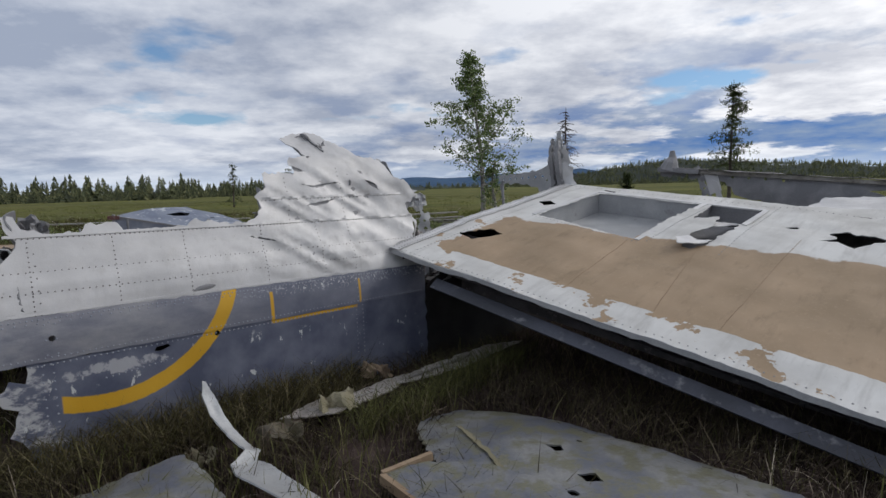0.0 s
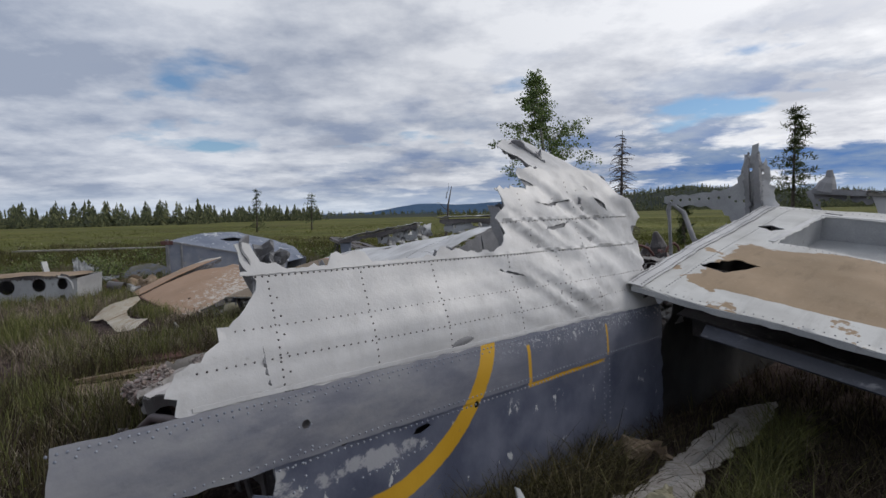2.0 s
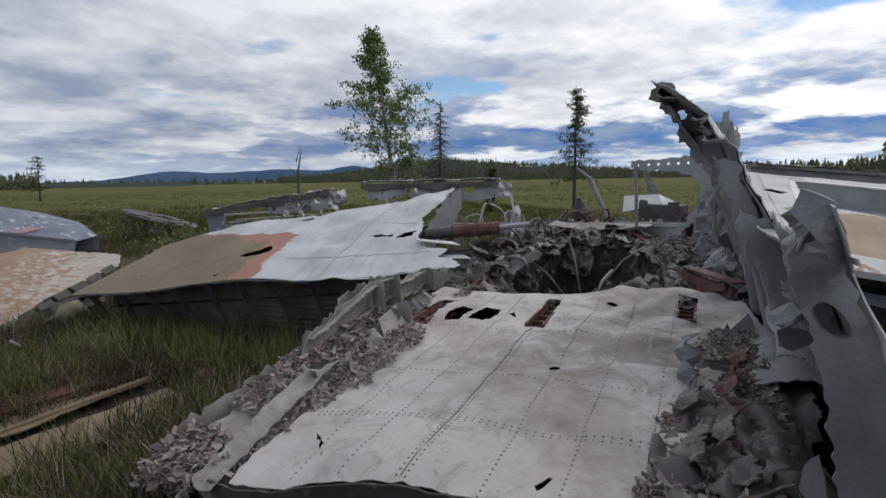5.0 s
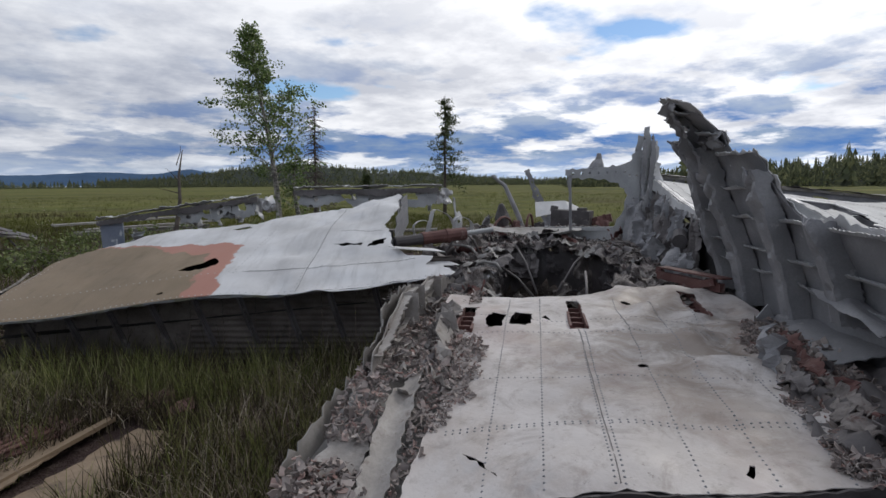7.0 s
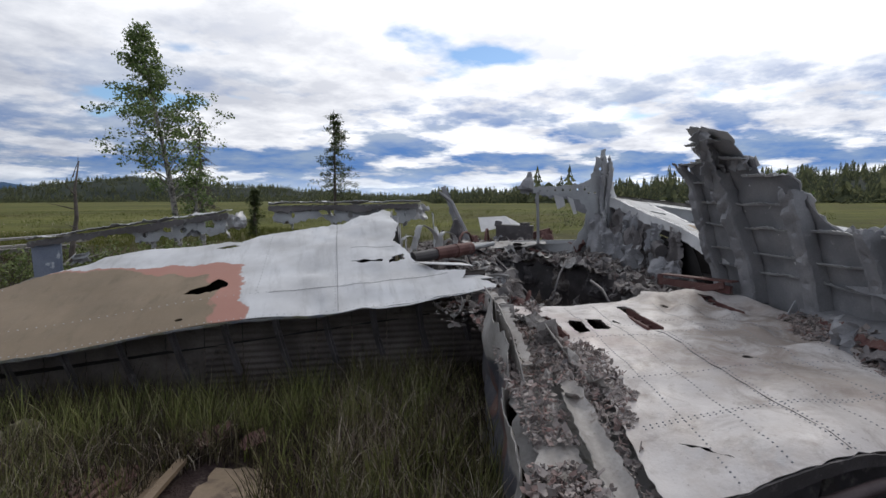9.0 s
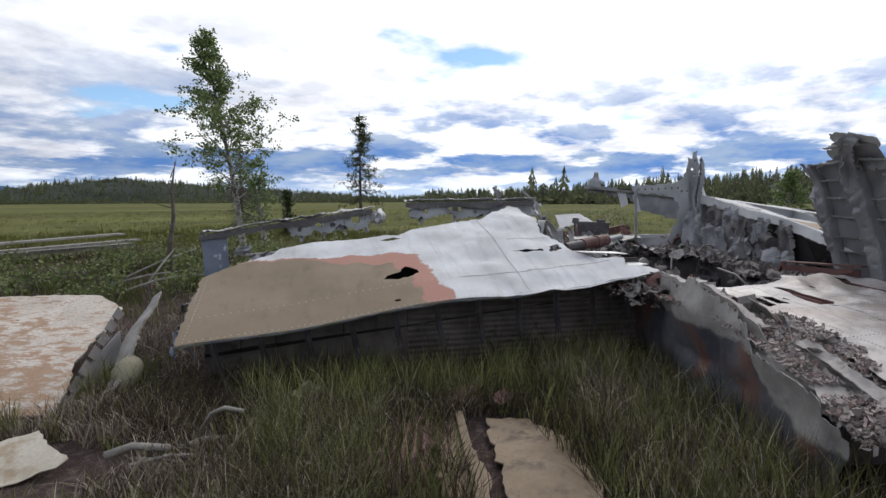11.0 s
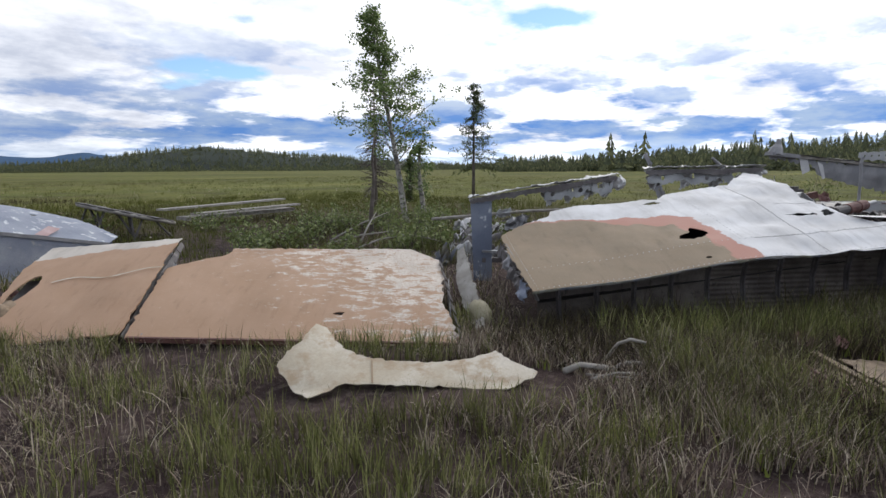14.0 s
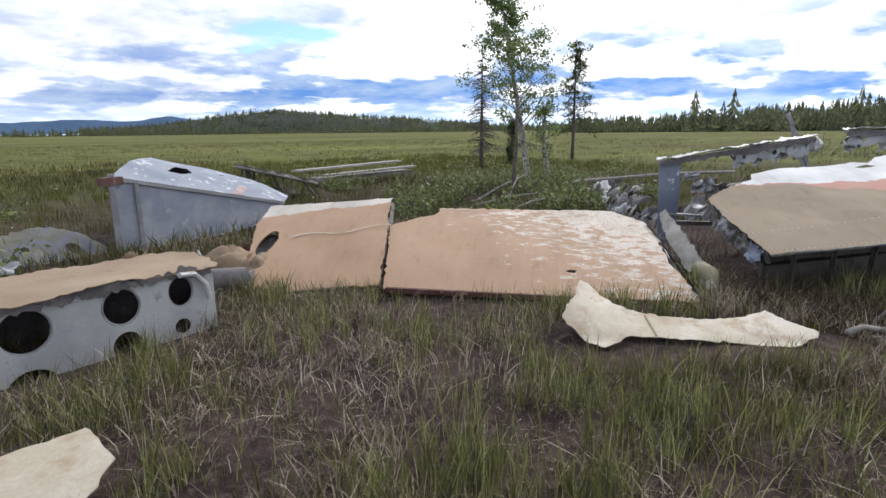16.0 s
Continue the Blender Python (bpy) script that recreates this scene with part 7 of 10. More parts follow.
def spar(name, label, a, b, web_from, post, seed):
    """A spar boom on its web, with stubs of ribs."""
    a, b = Vector(a), Vector(b)
    t = thing(name, ((a + b) / 2).to_tuple()[:2] + (0.0,), label, "wing spar", "wing spars")
    ax = (b - a).normalized()
    side = ax.cross(Vector((0, 0, 1))).normalized()
    run = (b - a).length
    boom = Solid().beam(a, b, 0.06, 0.028)
    boom_part = part("boom", boom.mesh("boom", STAINED), t, "scorched silver-grey spar boom")
    part("cap_plate", sheet("cap_plate", [(0, -0.075), (run * 0.3, -0.085), (run * 0.6, -0.07), (run, -0.08), (run + 0.05, 0.0), (run, 0.07), (run * 0.55, 0.085), (run * 0.2, 0.07), (0, 0.08)], flat(a + Vector((0, 0, 0.026)), ax, side, lambda u, v: 0.014 * (vnoise(u * 6, v * 9, seed) - 0.5) + 0.05 * (np.abs(vnoise(u * 4, v * 14, seed + 5) - 0.5) - 0.25) - 2.5 * v * v), SKIN, 0.006, 0.025, 0.012, seed), boom_part, "peeling pale cap plate")
    lip_at = lambda u, w: flat(a + side * 0.04, ax, (0, 0, -1))(u, w) + np.array(side) * (0.025 * (vnoise(u * 5, w * 12, seed + 6) - 0.5))[:, None]
    part("lip", sheet("lip", [(0.0, -0.01), (run, -0.01), (run, 0.05), (run * 0.8, 0.035), (run * 0.6, 0.07), (run * 0.35, 0.04), (run * 0.15, 0.06), (0.0, 0.045)], lip_at, SOOT, 0.005, 0.03, 0.010, seed + 7), boom_part, "dark torn lip")
    o = a + (b - a) * web_from
    length = (b - o).length
    out = [(0, -0.01), (0.02, -0.17), (0.22, -0.19), (0.30 * length, -0.13), (0.36 * length, -0.16), (0.45 * length, -0.2), (0.55 * length, -0.17), (0.62 * length, -0.10), (0.72 * length, -0.19), (0.85 * length, -0.21), (length - 0.04, -0.19), (length, -0.01)]
    part("web", sheet("web", out, flat(o, ax, (0, 0, 1), lambda u, v: 0.04 * (vnoise(u * 5, v * 6, seed) - 0.5)), PRIMER_LIGHT, 0.006, 0.03, 0.012, seed, [ring(0.13 * length, -0.10, 0.03, 0.03), [(0.30 * length, -0.05), (0.40 * length, -0.04), (0.42 * length, -0.11), (0.33 * length, -0.10)], ring(0.52 * length, -0.11, 0.035, 0.03), [(0.74 * length, -0.05), (0.83 * length, -0.04), (0.85 * length, -0.13), (0.76 * length, -0.12)]], 0.006), t, "grey spar web with holes")
    for k, f in enumerate((0.02, 0.5, 0.98)):
        part("torn_piece", crumpled(o + (b - o) * f - side * 0.02, ax - side * 0.5, Vector((0, 0, -1.0)) - side * 0.3, 0.2, 0.2, seed + 60 + k, (SKIN, PRIMER_LIGHT, SKIN)[k], 0.10), t, "pale folded scrap hanging on the spar")
    for k in range(4):
        p = o + (b - o) * (0.1 + 0.27 * k)
        me = crumpled(p, -side + Vector((0, 0, -0.35)), Vector((0, 0, -1)) + ax * 0.2, 0.32, 0.2, seed + 10 + k, PRIMER_LIGHT, 0.05)
        part("rib_stub", me, t)
    if post:
        leg = Solid()
        p = a + ax * 0.06
        leg.plate([p + ax * -0.05, p + ax * 0.20, (p.x + ax.x * 0.22, p.y + ax.y * 0.22, -0.1), (p.x, p.y, -0.1)], 0.012)
        leg.beam((p.x + ax.x * 0.21, p.y + ax.y * 0.21, -0.1), (p + ax * 0.20).to_tuple(), 0.06, 0.02, tuple(side))
        part("end_post", leg.mesh("end_post", TAIL_BLUE), t, "blue-grey riveted end plate")
        rv = rivets("post_rivets", flat(p - side * 0.001, ax, (0, 0, -1)), [(0.0, 0.05, 0.02, 0.95, 0.05), (0.16, 0.05, 0.18, 0.95, 0.05)], PRIMER_LIGHT, 0.008, 0.006)
        part("post_rivets", rv, t, kind="stuff")
        part("bracket", Solid().beam((p + ax * 0.1).to_tuple()[:2] + (0.40,), (p + ax * 0.9 - side * 0.1).to_tuple()[:2] + (0.32,), 0.1, 0.03).mesh("bracket", PRIMER), t)
        part("bracket", Solid().beam((p + ax * 0.1).to_tuple()[:2] + (0.28,), (p + ax * 0.9 - side * 0.2).to_tuple()[:2] + (0.22,), 0.05, 0.06).mesh("bracket", SOOT), t)
        for k, (f, z, w, m) in enumerate(((0.28, 0.82, 0.2, PRIMER_LIGHT), (0.42, 0.66, 0.3, PRIMER), (0.6, 0.56, 0.34, SOOT), (0.75, 0.5, 0.26, PRIMER), (0.5, 0.44, 0.3, SKIN))):
            q = (p + ax * f - side * 0.05).to_tuple()[:2] + (z,)
            part("torn_piece", crumpled(q, ax + side * (0.4 - 0.25 * k), Vector((0.1, -0.2 + 0.1 * k, 0.6)), w, w * 0.6, seed + 40 + k, m, 0.12), t)
    else:
        for f in (0.15, 0.85):
            p = a + (b - a) * f
            part("stay", Solid().beam((p.x, p.y, -0.1), (p.x, p.y, p.z - 0.2), 0.06, 0.03).mesh("stay", PRIMER), t)
    return t


spar("wing_spar", "long grey spar on a blue-grey end plate behind the wing", (-2.98, 11.09, 1.065), (-1.49, 9.84, 1.345), 0.5, True, 101)
spar("wing_spar", "broken grey spar with rib stubs behind the wing", (-1.13, 9.60, 1.415), (0.24, 8.55, 1.43), 0.02, False, 102)

# ---- the other wing, buff with open bays ----
RW_O, RW_A, RW_B = np.array((0.28, 5.07, 1.0)), np.array((0.757, -0.640, -0.129)), np.array((0.716, 0.674, 0.189))


def rw_bend(u, v):
    return -0.068 * np.clip(u, 0, 5) * np.clip(1 - v / 1.9, 0, 1) + 0.015 * (vnoise(u * 2, v * 2, 111) - 0.5) + 0.012 * (vnoise(u * 4, v * 9, 114) - 0.5) + 0.03 * (vnoise(u * 5, v * 5, 112) - 0.5) * np.clip((v - 1.5) / 0.5, 0, 1) * np.clip((u - 1.8) / 0.4, 0, 1) + 0.02 * np.sin(v * 1.2)


rw = flat(RW_O, RW_A, RW_B, rw_bend)


def rw_at(u, v, drop=0.0):
    return Vector(rw(np.array([u]), np.array([v]))[0]) + Vector((0, 0, -drop))


right_wing = thing("wing_wreck", (3.2, 4.6, 0.0), "broken wing with buff paint, white border and open bays", "aircraft wing")
RW = [(-0.02, 0.0), (2.0, -0.02), (4.0, -0.02), (7.0, -0.02), (7.0, 2.9), (5.2, 3.1), (4.2, 3.25), (3.4, 3.32), (3.0, 3.18), (2.3, 2.95), (1.2, 2.86), (0.7, 2.82), (0.02, 2.68), (0.0, 1.3)]
BAYS = [[(0.42, 1.43), (1.45, 1.29), (1.50, 2.52), (0.50, 2.44)], [(1.60, 2.58), (1.64, 2.02), (1.80, 2.2), (1.86, 1.9), (1.78, 1.62), (1.82, 1.34), (1.90, 1.30), (1.98, 1.46), (2.0, 1.8), (2.04, 2.04), (2.04, 2.58)], [(0.16, 0.62), (0.34, 0.56), (0.50, 0.80), (0.32, 0.86)], [(0.14, 1.86), (0.28, 1.74), (0.36, 1.84), (0.22, 1.95)],
        [(2.62, 1.92), (2.72, 2.0), (2.64, 2.16), (2.74, 2.22), (2.82, 2.14), (2.92, 2.22), (3.2, 2.16), (3.7, 2.1), (3.9, 1.9), (3.5, 1.82), (3.2, 1.95), (3.02, 2.02), (2.86, 1.84), (2.74, 1.93)], [(2.33, 2.14), (2.42, 2.13), (2.40, 2.21)], [(0.46, 2.57), (0.60, 2.55), (0.60, 2.61), (0.47, 2.62)]]
right_skin = part("upper_skin", sheet("upper_skin", RW, rw, RIGHT_WING, 0.006, 0.06, 0.006, 113, BAYS, 0.008, hold=(0, 1, 2, 3, 12, 13)), right_wing, "buff painted skin with a flaking white border")
rows = [(0.04, 0.02, 0.06, 2.6, 0.032), (0.05, 0.03, 6.0, 0.03, 0.05), (0.16, 0.1, 0.18, 2.6, 0.04), (0.0, 2.62, 4.0, 2.9, 0.05), (1.56, 1.3, 1.62, 2.6, 0.035), (0.4, 1.38, 1.5, 1.24, 0.04), (2.12, 1.3, 2.12, 2.7, 0.05)]
part("skin_rivets", rivets("skin_rivets", rw, rows, PRIMER, 0.006, 0.004, RW, BAYS), right_skin, kind="stuff")
front_surf = lambda u, w: rw(u, 0 * u - 0.012) - np.stack([0 * u, 0 * u, w], -1)
part("front_edge", sheet("front_edge", [(-0.02, 0.0), (7.0, 0.0), (7.0, 0.04), (-0.02, 0.035)], front_surf, PRIMER_LIGHT, 0.01, 0.08, 0.003, 117), right_wing, "thin grey edge strip")
lift = np.cross(RW_A, RW_B)
flange_top = lambda u, v: rw(u, v) + lift * (0.012 + 0.02 * np.clip(0.06 - u, 0, 1)[:, None])
flange_side = lambda w, v: rw(0 * w - 0.05, v) + lift * (0.012 - w[:, None]) + np.array((-0.02, 0.01, 0)) * np.sin(v * 5)[:, None]
part("root_flange", sheet("root_flange", [(-0.05, -0.01), (0.05, -0.01), (0.05, 2.64), (-0.05, 2.64)], flange_top, SKIN, 0.006, 0.05, 0.003, 118), right_wing, "riveted pale root flange")
part("flange_lip", sheet("flange_lip", [(0.0, -0.02), (0.11, 0.02), (0.09, 1.3), (0.12, 2.6), (0.0, 2.64)], flange_side, SKIN, 0.006, 0.05, 0.006, 119), right_wing, "rolled pale lip with rivets")
part("flange_rivets", rivets("flange_rivets", flange_top, [(-0.03, 0.02, -0.03, 2.6, 0.03), (0.03, 0.02, 0.03, 2.6, 0.03)], PRIMER, 0.007, 0.005), right_wing, kind="stuff")
RN = np.cross(RW_A, RW_B)
for k, (u0, v0, u1, v1) in enumerate(((1.47, 0.28, 1.42, 1.25), (2.10, 0.28, 1.96, 1.25), (2.5, 0.28, 2.52, 1.86))):
    seam_at = lambda w, t, q=(u0, v0, u1, v1): rw(q[0] + (q[2] - q[0]) * t + w * (q[3] - q[1]), q[1] + (q[3] - q[1]) * t + w * (q[2] - q[0])) + np.array((0, 0, 0.002))
    part("lap_joint", sheet("lap_joint", [(-0.0012, 0.0), (0.0012, 0.0), (0.0012, 1.0), (-0.0012, 1.0)], seam_at, SAND, 0.002, 0.03, 0.0006, 960 + k), right_skin, "faint skin joint")


def bay_walls(name, quad, depth, mat):
    s = Solid()
    top = [rw_at(u, v, 0.006) for u, v in quad]
    low = [p - Vector(RN) * depth for p in top]
    for i in range(4):
        j = (i + 1) % 4
        s.plate([top[i], top[j], low[j], low[i]], 0.006)
    s.plate(low[::-1], 0.006)
    part(name, s.mesh(name, mat), right_wing, "pale inside of an open wing bay")


bay_walls("bay_lining", [(0.40, 1.43), (1.47, 1.28), (1.52, 2.54), (0.48, 2.46)], 0.22, PRIMER_LIGHT)
bay_walls("bay_lining", [(1.58, 1.28), (2.04, 1.26), (2.06, 2.60), (1.58, 2.60)], 0.18, PRIMER)
bars = Solid()
for u0, v0, u1, v1 in ((1.48, 1.28, 1.54, 2.56), (2.06, 2.0, 2.06, 2.6), (0.46, 2.49, 2.05, 2.61), (0.38, 1.42, 0.46, 2.44)):
    bars.beam(rw_at(u0, v0, 0.0), rw_at(u1, v1, 0.0), 0.045, 0.014, tuple(RN))
part("bay_frames", bars.mesh("bay_frames", SKIN), right_wing)
part("crumpled_skin", sheet("crumpled_skin", [(1.63, 2.06), (1.78, 2.24), (1.84, 2.5), (2.03, 2.5), (2.03, 2.06), (1.9, 2.0), (1.84, 1.96)], lambda u, v: rw(u, v) - RN * (0.02 + 0.10 * np.clip((v - 2.0) / 0.5, 0, 1) + 0.05 * (vnoise(u * 8, v * 6, 971) - 0.5))[:, None], SKIN, 0.006, 0.03, 0.006, 972), right_wing, "crumpled white skin sunk into a bay")
part("torn_flap", sheet("torn_flap", [(1.76, 1.36), (1.84, 1.22), (1.96, 1.34), (1.99, 1.52), (1.9, 1.44), (1.82, 1.46)], lambda u, v: rw(u, v) + RN * (0.03 + 0.22 * np.clip(1.5 - v, 0, 1) * np.clip((2.0 - u) / 0.2, 0, 1) + 0.03 * (vnoise(u * 12, v * 9, 973) - 0.5))[:, None], SKIN, 0.006, 0.025, 0.006, 974), right_wing, "white skin curled up at the edge of a bay")
# Plates closing the underside; their dark colour paints the deep shade there.
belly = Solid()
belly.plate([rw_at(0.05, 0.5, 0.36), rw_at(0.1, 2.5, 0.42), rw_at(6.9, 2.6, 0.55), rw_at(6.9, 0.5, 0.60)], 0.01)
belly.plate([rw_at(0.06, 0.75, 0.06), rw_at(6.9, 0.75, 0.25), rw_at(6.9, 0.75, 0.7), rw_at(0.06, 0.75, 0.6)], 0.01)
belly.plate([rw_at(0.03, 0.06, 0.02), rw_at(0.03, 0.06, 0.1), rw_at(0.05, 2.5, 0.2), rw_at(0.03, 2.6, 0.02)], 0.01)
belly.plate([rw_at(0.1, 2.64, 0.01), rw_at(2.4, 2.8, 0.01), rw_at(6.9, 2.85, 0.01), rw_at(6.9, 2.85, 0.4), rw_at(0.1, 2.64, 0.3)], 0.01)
part("lower_skin", belly.mesh("lower_skin", DARK), right_wing, "lower skin coloured dark for the deep shade")
beam = Solid()
for k in range(13):
    a = Vector((0.61, 4.80, 0.745)) + Vector((0.757, -0.640, -0.215)) * (0.5 * k)
    b = Vector((0.61, 4.80, 0.745)) + Vector((0.757, -0.640, -0.215)) * (0.5 * (k + 1))
    beam.beam(a, b, 0.012, 0.10, (0.5, 0.6, 0.6))
part("hanging_edge", beam.mesh("hanging_edge", EDGE_BLUE), right_wing, "slate-blue trailing strip hanging below")
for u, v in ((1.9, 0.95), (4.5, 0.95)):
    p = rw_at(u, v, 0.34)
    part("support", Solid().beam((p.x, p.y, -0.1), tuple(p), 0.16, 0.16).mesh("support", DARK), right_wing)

rail = thing("wing_spar", (6.4, 7.6, 0.0), "long grey spar with torn skin rising behind the wing", "wing spar", "wing spars")
RA = Vector((0.757, -0.640, -0.10))
ro = Vector((4.30, 9.30, 1.70))
boom_part = part("boom", Solid().beam(ro, ro + RA * 6.3, 0.09, 0.05).mesh("boom", WOOD), rail, "scorched silver-grey spar boom")
part("cap_plate", sheet("cap_plate", [(0, -0.09), (1.0, -0.11), (2.2, -0.07), (3.4, -0.13), (6.3, -0.1), (6.3, 0.12), (4.0, 0.14), (2.6, 0.09), (1.2, 0.13), (0, 0.1)], flat(ro + Vector((0.03, 0.03, 0.036)), RA, RA.cross(Vector((0, 0, 1))), lambda u, v: 0.03 * (vnoise(u * 4, v * 6, 126) - 0.5)), DARK, 0.006, 0.06, 0.02, 127), boom_part, "peeling cap plate")
holes = [ring(0.3 + 0.22 * k, -0.05, 0.022, 0.022, 8) for k in range(7)] + [[(2.6, -0.12), (2.9, -0.08), (3.3, -0.14), (3.0, -0.24)], [(3.8, -0.08), (4.1, -0.1), (4.0, -0.26)]]
part("web", sheet("web", [(-0.1, 0.0), (-0.1, -0.10), (0.8, -0.12), (1.1, -0.34), (2.2, -0.5), (3.4, -0.55), (6.2, -0.55), (6.2, 0.0)], flat(ro, RA, (0, 0, 1), lambda u, v: 0.05 * (vnoise(u * 3, v * 5, 128) - 0.5)), PRIMER, 0.008, 0.06, 0.025, 121, holes, 0.004), rail, "pale grey web with holes")
tip = Solid()
tip.tube([ro + Vector((0.02, -0.02, 0.0)), ro + Vector((0.04, -0.04, 0.12)), ro + Vector((0.06, -0.05, 0.2)), ro + Vector((0.05, -0.06, 0.3))], [0.15, 0.11, 0.06, 0.035], 9)
tip.beam(ro - RA * 0.12, ro + RA * 0.5, 0.22, 0.07)
part("tip_fitting", tip.mesh("tip_fitting", PRIMER), rail, "grey domed fitting on the spar's end")
tail = Solid()
tail.plate([ro + RA * 0.55 + Vector((0, 0, 0.0)), ro + RA * 0.75 + Vector((0, 0, -0.02)), ro + RA * 0.78 + Vector((0.03, -0.03, -0.26)), ro + RA * 0.66 + Vector((0, 0, -0.34))], 0.006)
tail.plate([ro + RA * 0.6 + Vector((-0.1, -0.3, -0.1)), ro + RA * 0.72 + Vector((-0.1, -0.3, -0.14)), ro + RA * 0.8 + Vector((-0.1, -0.3, -0.4)), ro + RA * 0.74 + Vector((-0.1, -0.3, -0.42))], 0.008)
part("hanging_scrap", tail.mesh("hanging_scrap", SKIN), rail)
for k in (0.3, 1.6, 3.0, 4.6, 6.0):
    p = ro + RA * k
    part("stay", Solid().beam((p.x, p.y, -0.1), (p.x, p.y, p.z - 0.1), 0.07, 0.05).mesh("stay", PRIMER), rail)
part("draped_skin", sheet("draped_skin", [(1.6, 0.0), (2.6, 0.1), (4.0, 0.0), (6.4, 0.0), (6.4, 1.1), (4.6, 1.15), (3.6, 1.05), (2.7, 1.15), (2.1, 0.9), (1.8, 0.5)], flat((3.55, 8.0, 1.28), (0.757, -0.640, -0.10), (0.64, 0.757, 0.22), lambda u, v: 0.09 * (vnoise(u * 2.2, v * 4, 123) - 0.5)), SKIN, 0.006, 0.07, 0.02, 124, [[(3.2, 0.3), (3.6, 0.2), (3.9, 0.45), (3.5, 0.55)]], 0.02), rail, "crumpled white wing skin")

# ---- the buff flaps and the sheets lying in the sedge ----
def slab(t, name, label, corners, surf_axes, mat, thick, seed, holes=(), bend=None, cell=0.06, jag=0.006):
    o, a, b = surf_axes
    return part(name, sheet(name, corners, flat(o, a, b, bend), mat, thick, cell, jag, seed, holes, 0.006), t, label)


# the longer flap: its axes run along the front edge and up the slope
FO, FA = np.array((-6.95, 11.52, 0.10)), np.array((0.684, -0.726, -0.026))
FN = np.array((-0.1955, -0.219, 0.956))
FA = FA - FN * (FA @ FN)
FA /= np.linalg.norm(FA)
FB = np.cross(FN, FA)


def on_axes(o, a, b, p):
    d = np.array(p) - o
    return float(d @ a), float(d @ b)


flap = thing("wing_flap", (-5.4, 10.9, 0.0), "long buff flap with chafed white patches, lying in the sedge", "aircraft flap", "wing flaps")
F_OUT = [on_axes(FO, FA, FB, p) for p in ((-6.95, 11.52, 0.12), (-6.05, 10.55, 0.10), (-5.02, 9.44, 0.04), (-4.82, 9.72, 0.14), (-4.70, 9.96, 0.24), (-4.61, 10.03, 0.26), (-4.30, 10.34, 0.38), (-4.05, 10.62, 0.51), (-4.09, 11.03, 0.60), (-5.51, 12.44, 0.63), (-5.60, 12.36, 0.58), (-6.24, 12.43, 0.48), (-6.60, 11.95, 0.3))]
hx, hy = on_axes(FO, FA, FB, (-5.48, 10.51, 0.19))
sx, sy = on_axes(FO, FA, FB, (-4.75, 11.0, 0.42))
f_bend = lambda u, v: 0.05 * np.sin(np.clip(v, 0, 1.6) * 1.9) + 0.012 * (vnoise(u * 2, v * 2, 131) - 0.5) - 0.03
flap_holes = [[(hx - 0.06, hy), (hx - 0.01, hy + 0.025), (hx + 0.05, hy + 0.02), (hx + 0.03, hy - 0.03), (hx - 0.03, hy - 0.02)], ring(sx, sy, 0.02, 0.012, 7)]
slab(flap, "upper_skin", "chafed buff skin", F_OUT, (FO, FA, FB), FLAP, 0.012, 132, flap_holes, f_bend, 0.06, 0.010)
for k in range(9):
    u = 0.12 + 0.33 * k
    p = Vector(FO + FA * u + FB * 0.05 - FN * 0.02)
    q = Vector(FO + FA * (u - 0.02) + FB * 1.2 - FN * 0.03)
    part("rib", Solid().beam(p - Vector(FN) * 0.03, q - Vector(FN) * 0.16, 0.012, 0.05, tuple(FN), (0.012, 0.25)).mesh("rib", PRIMER), flap)
edge = Solid()
edge.beam(Vector(FO + FA * 0.02 - FN * 0.04), Vector(FO + FA * 2.85 - FN * 0.04), 0.02, 0.05, tuple(FN))
part("front_strip", edge.mesh("front_strip", RUST), flap, "dark red-brown lower edge")
tear = Solid()
for k in range(7):
    e0 = Vector((-5.0 + 0.13 * k, 9.47 + 0.16 * k, 0.05 + 0.065 * k))
    tear.plate([e0, e0 + Vector((0.11, 0.14, 0.05)), e0 + Vector((0.16, 0.13, -0.02)), e0 + Vector((0.05, 0.0, -0.05))], 0.005)
part("frayed_edge", tear.mesh("frayed_edge", DARK), flap)

PO, PA = np.array((-7.90, 12.66, -0.06)), np.array((0.675, -0.726, 0.11))
PN = np.array((-0.3407, -0.1516, 0.9279))
PA = PA - PN * (PA @ PN)
PA /= np.linalg.norm(PA)
PB = np.cross(PN, PA)
flap2 = thing("wing_flap", (-6.9, 12.7, 0.0), "short buff flap with a round notch torn in its end", "aircraft flap", "wing flaps")
P_OUT = [on_axes(PO, PA, PB, p) for p in ((-7.87, 12.66, -0.06), (-7.4, 12.1, 0.02), (-6.97, 11.58, 0.10), (-6.5, 12.1, 0.35), (-6.13, 12.60, 0.57), (-5.89, 12.86, 0.70), (-6.3, 13.44, 0.64), (-6.85, 14.23, 0.57), (-7.21, 13.82, 0.37))]
cx, cy = on_axes(PO, PA, PB, (-7.34, 13.38, 0.25))
notch = ring(cx + 0.09, cy - 0.02, 0.11, 0.26, 16)
slab(flap2, "upper_skin", "plain buff skin", P_OUT, (PO, PA, PB), FLAP_PLAIN, 0.012, 134, [notch], lambda u, v: 0.03 * np.sin(v * 1.8) + 0.01 * (vnoise(u * 3, v * 3, 135) - 0.5), 0.06, 0.008)
un = Solid()
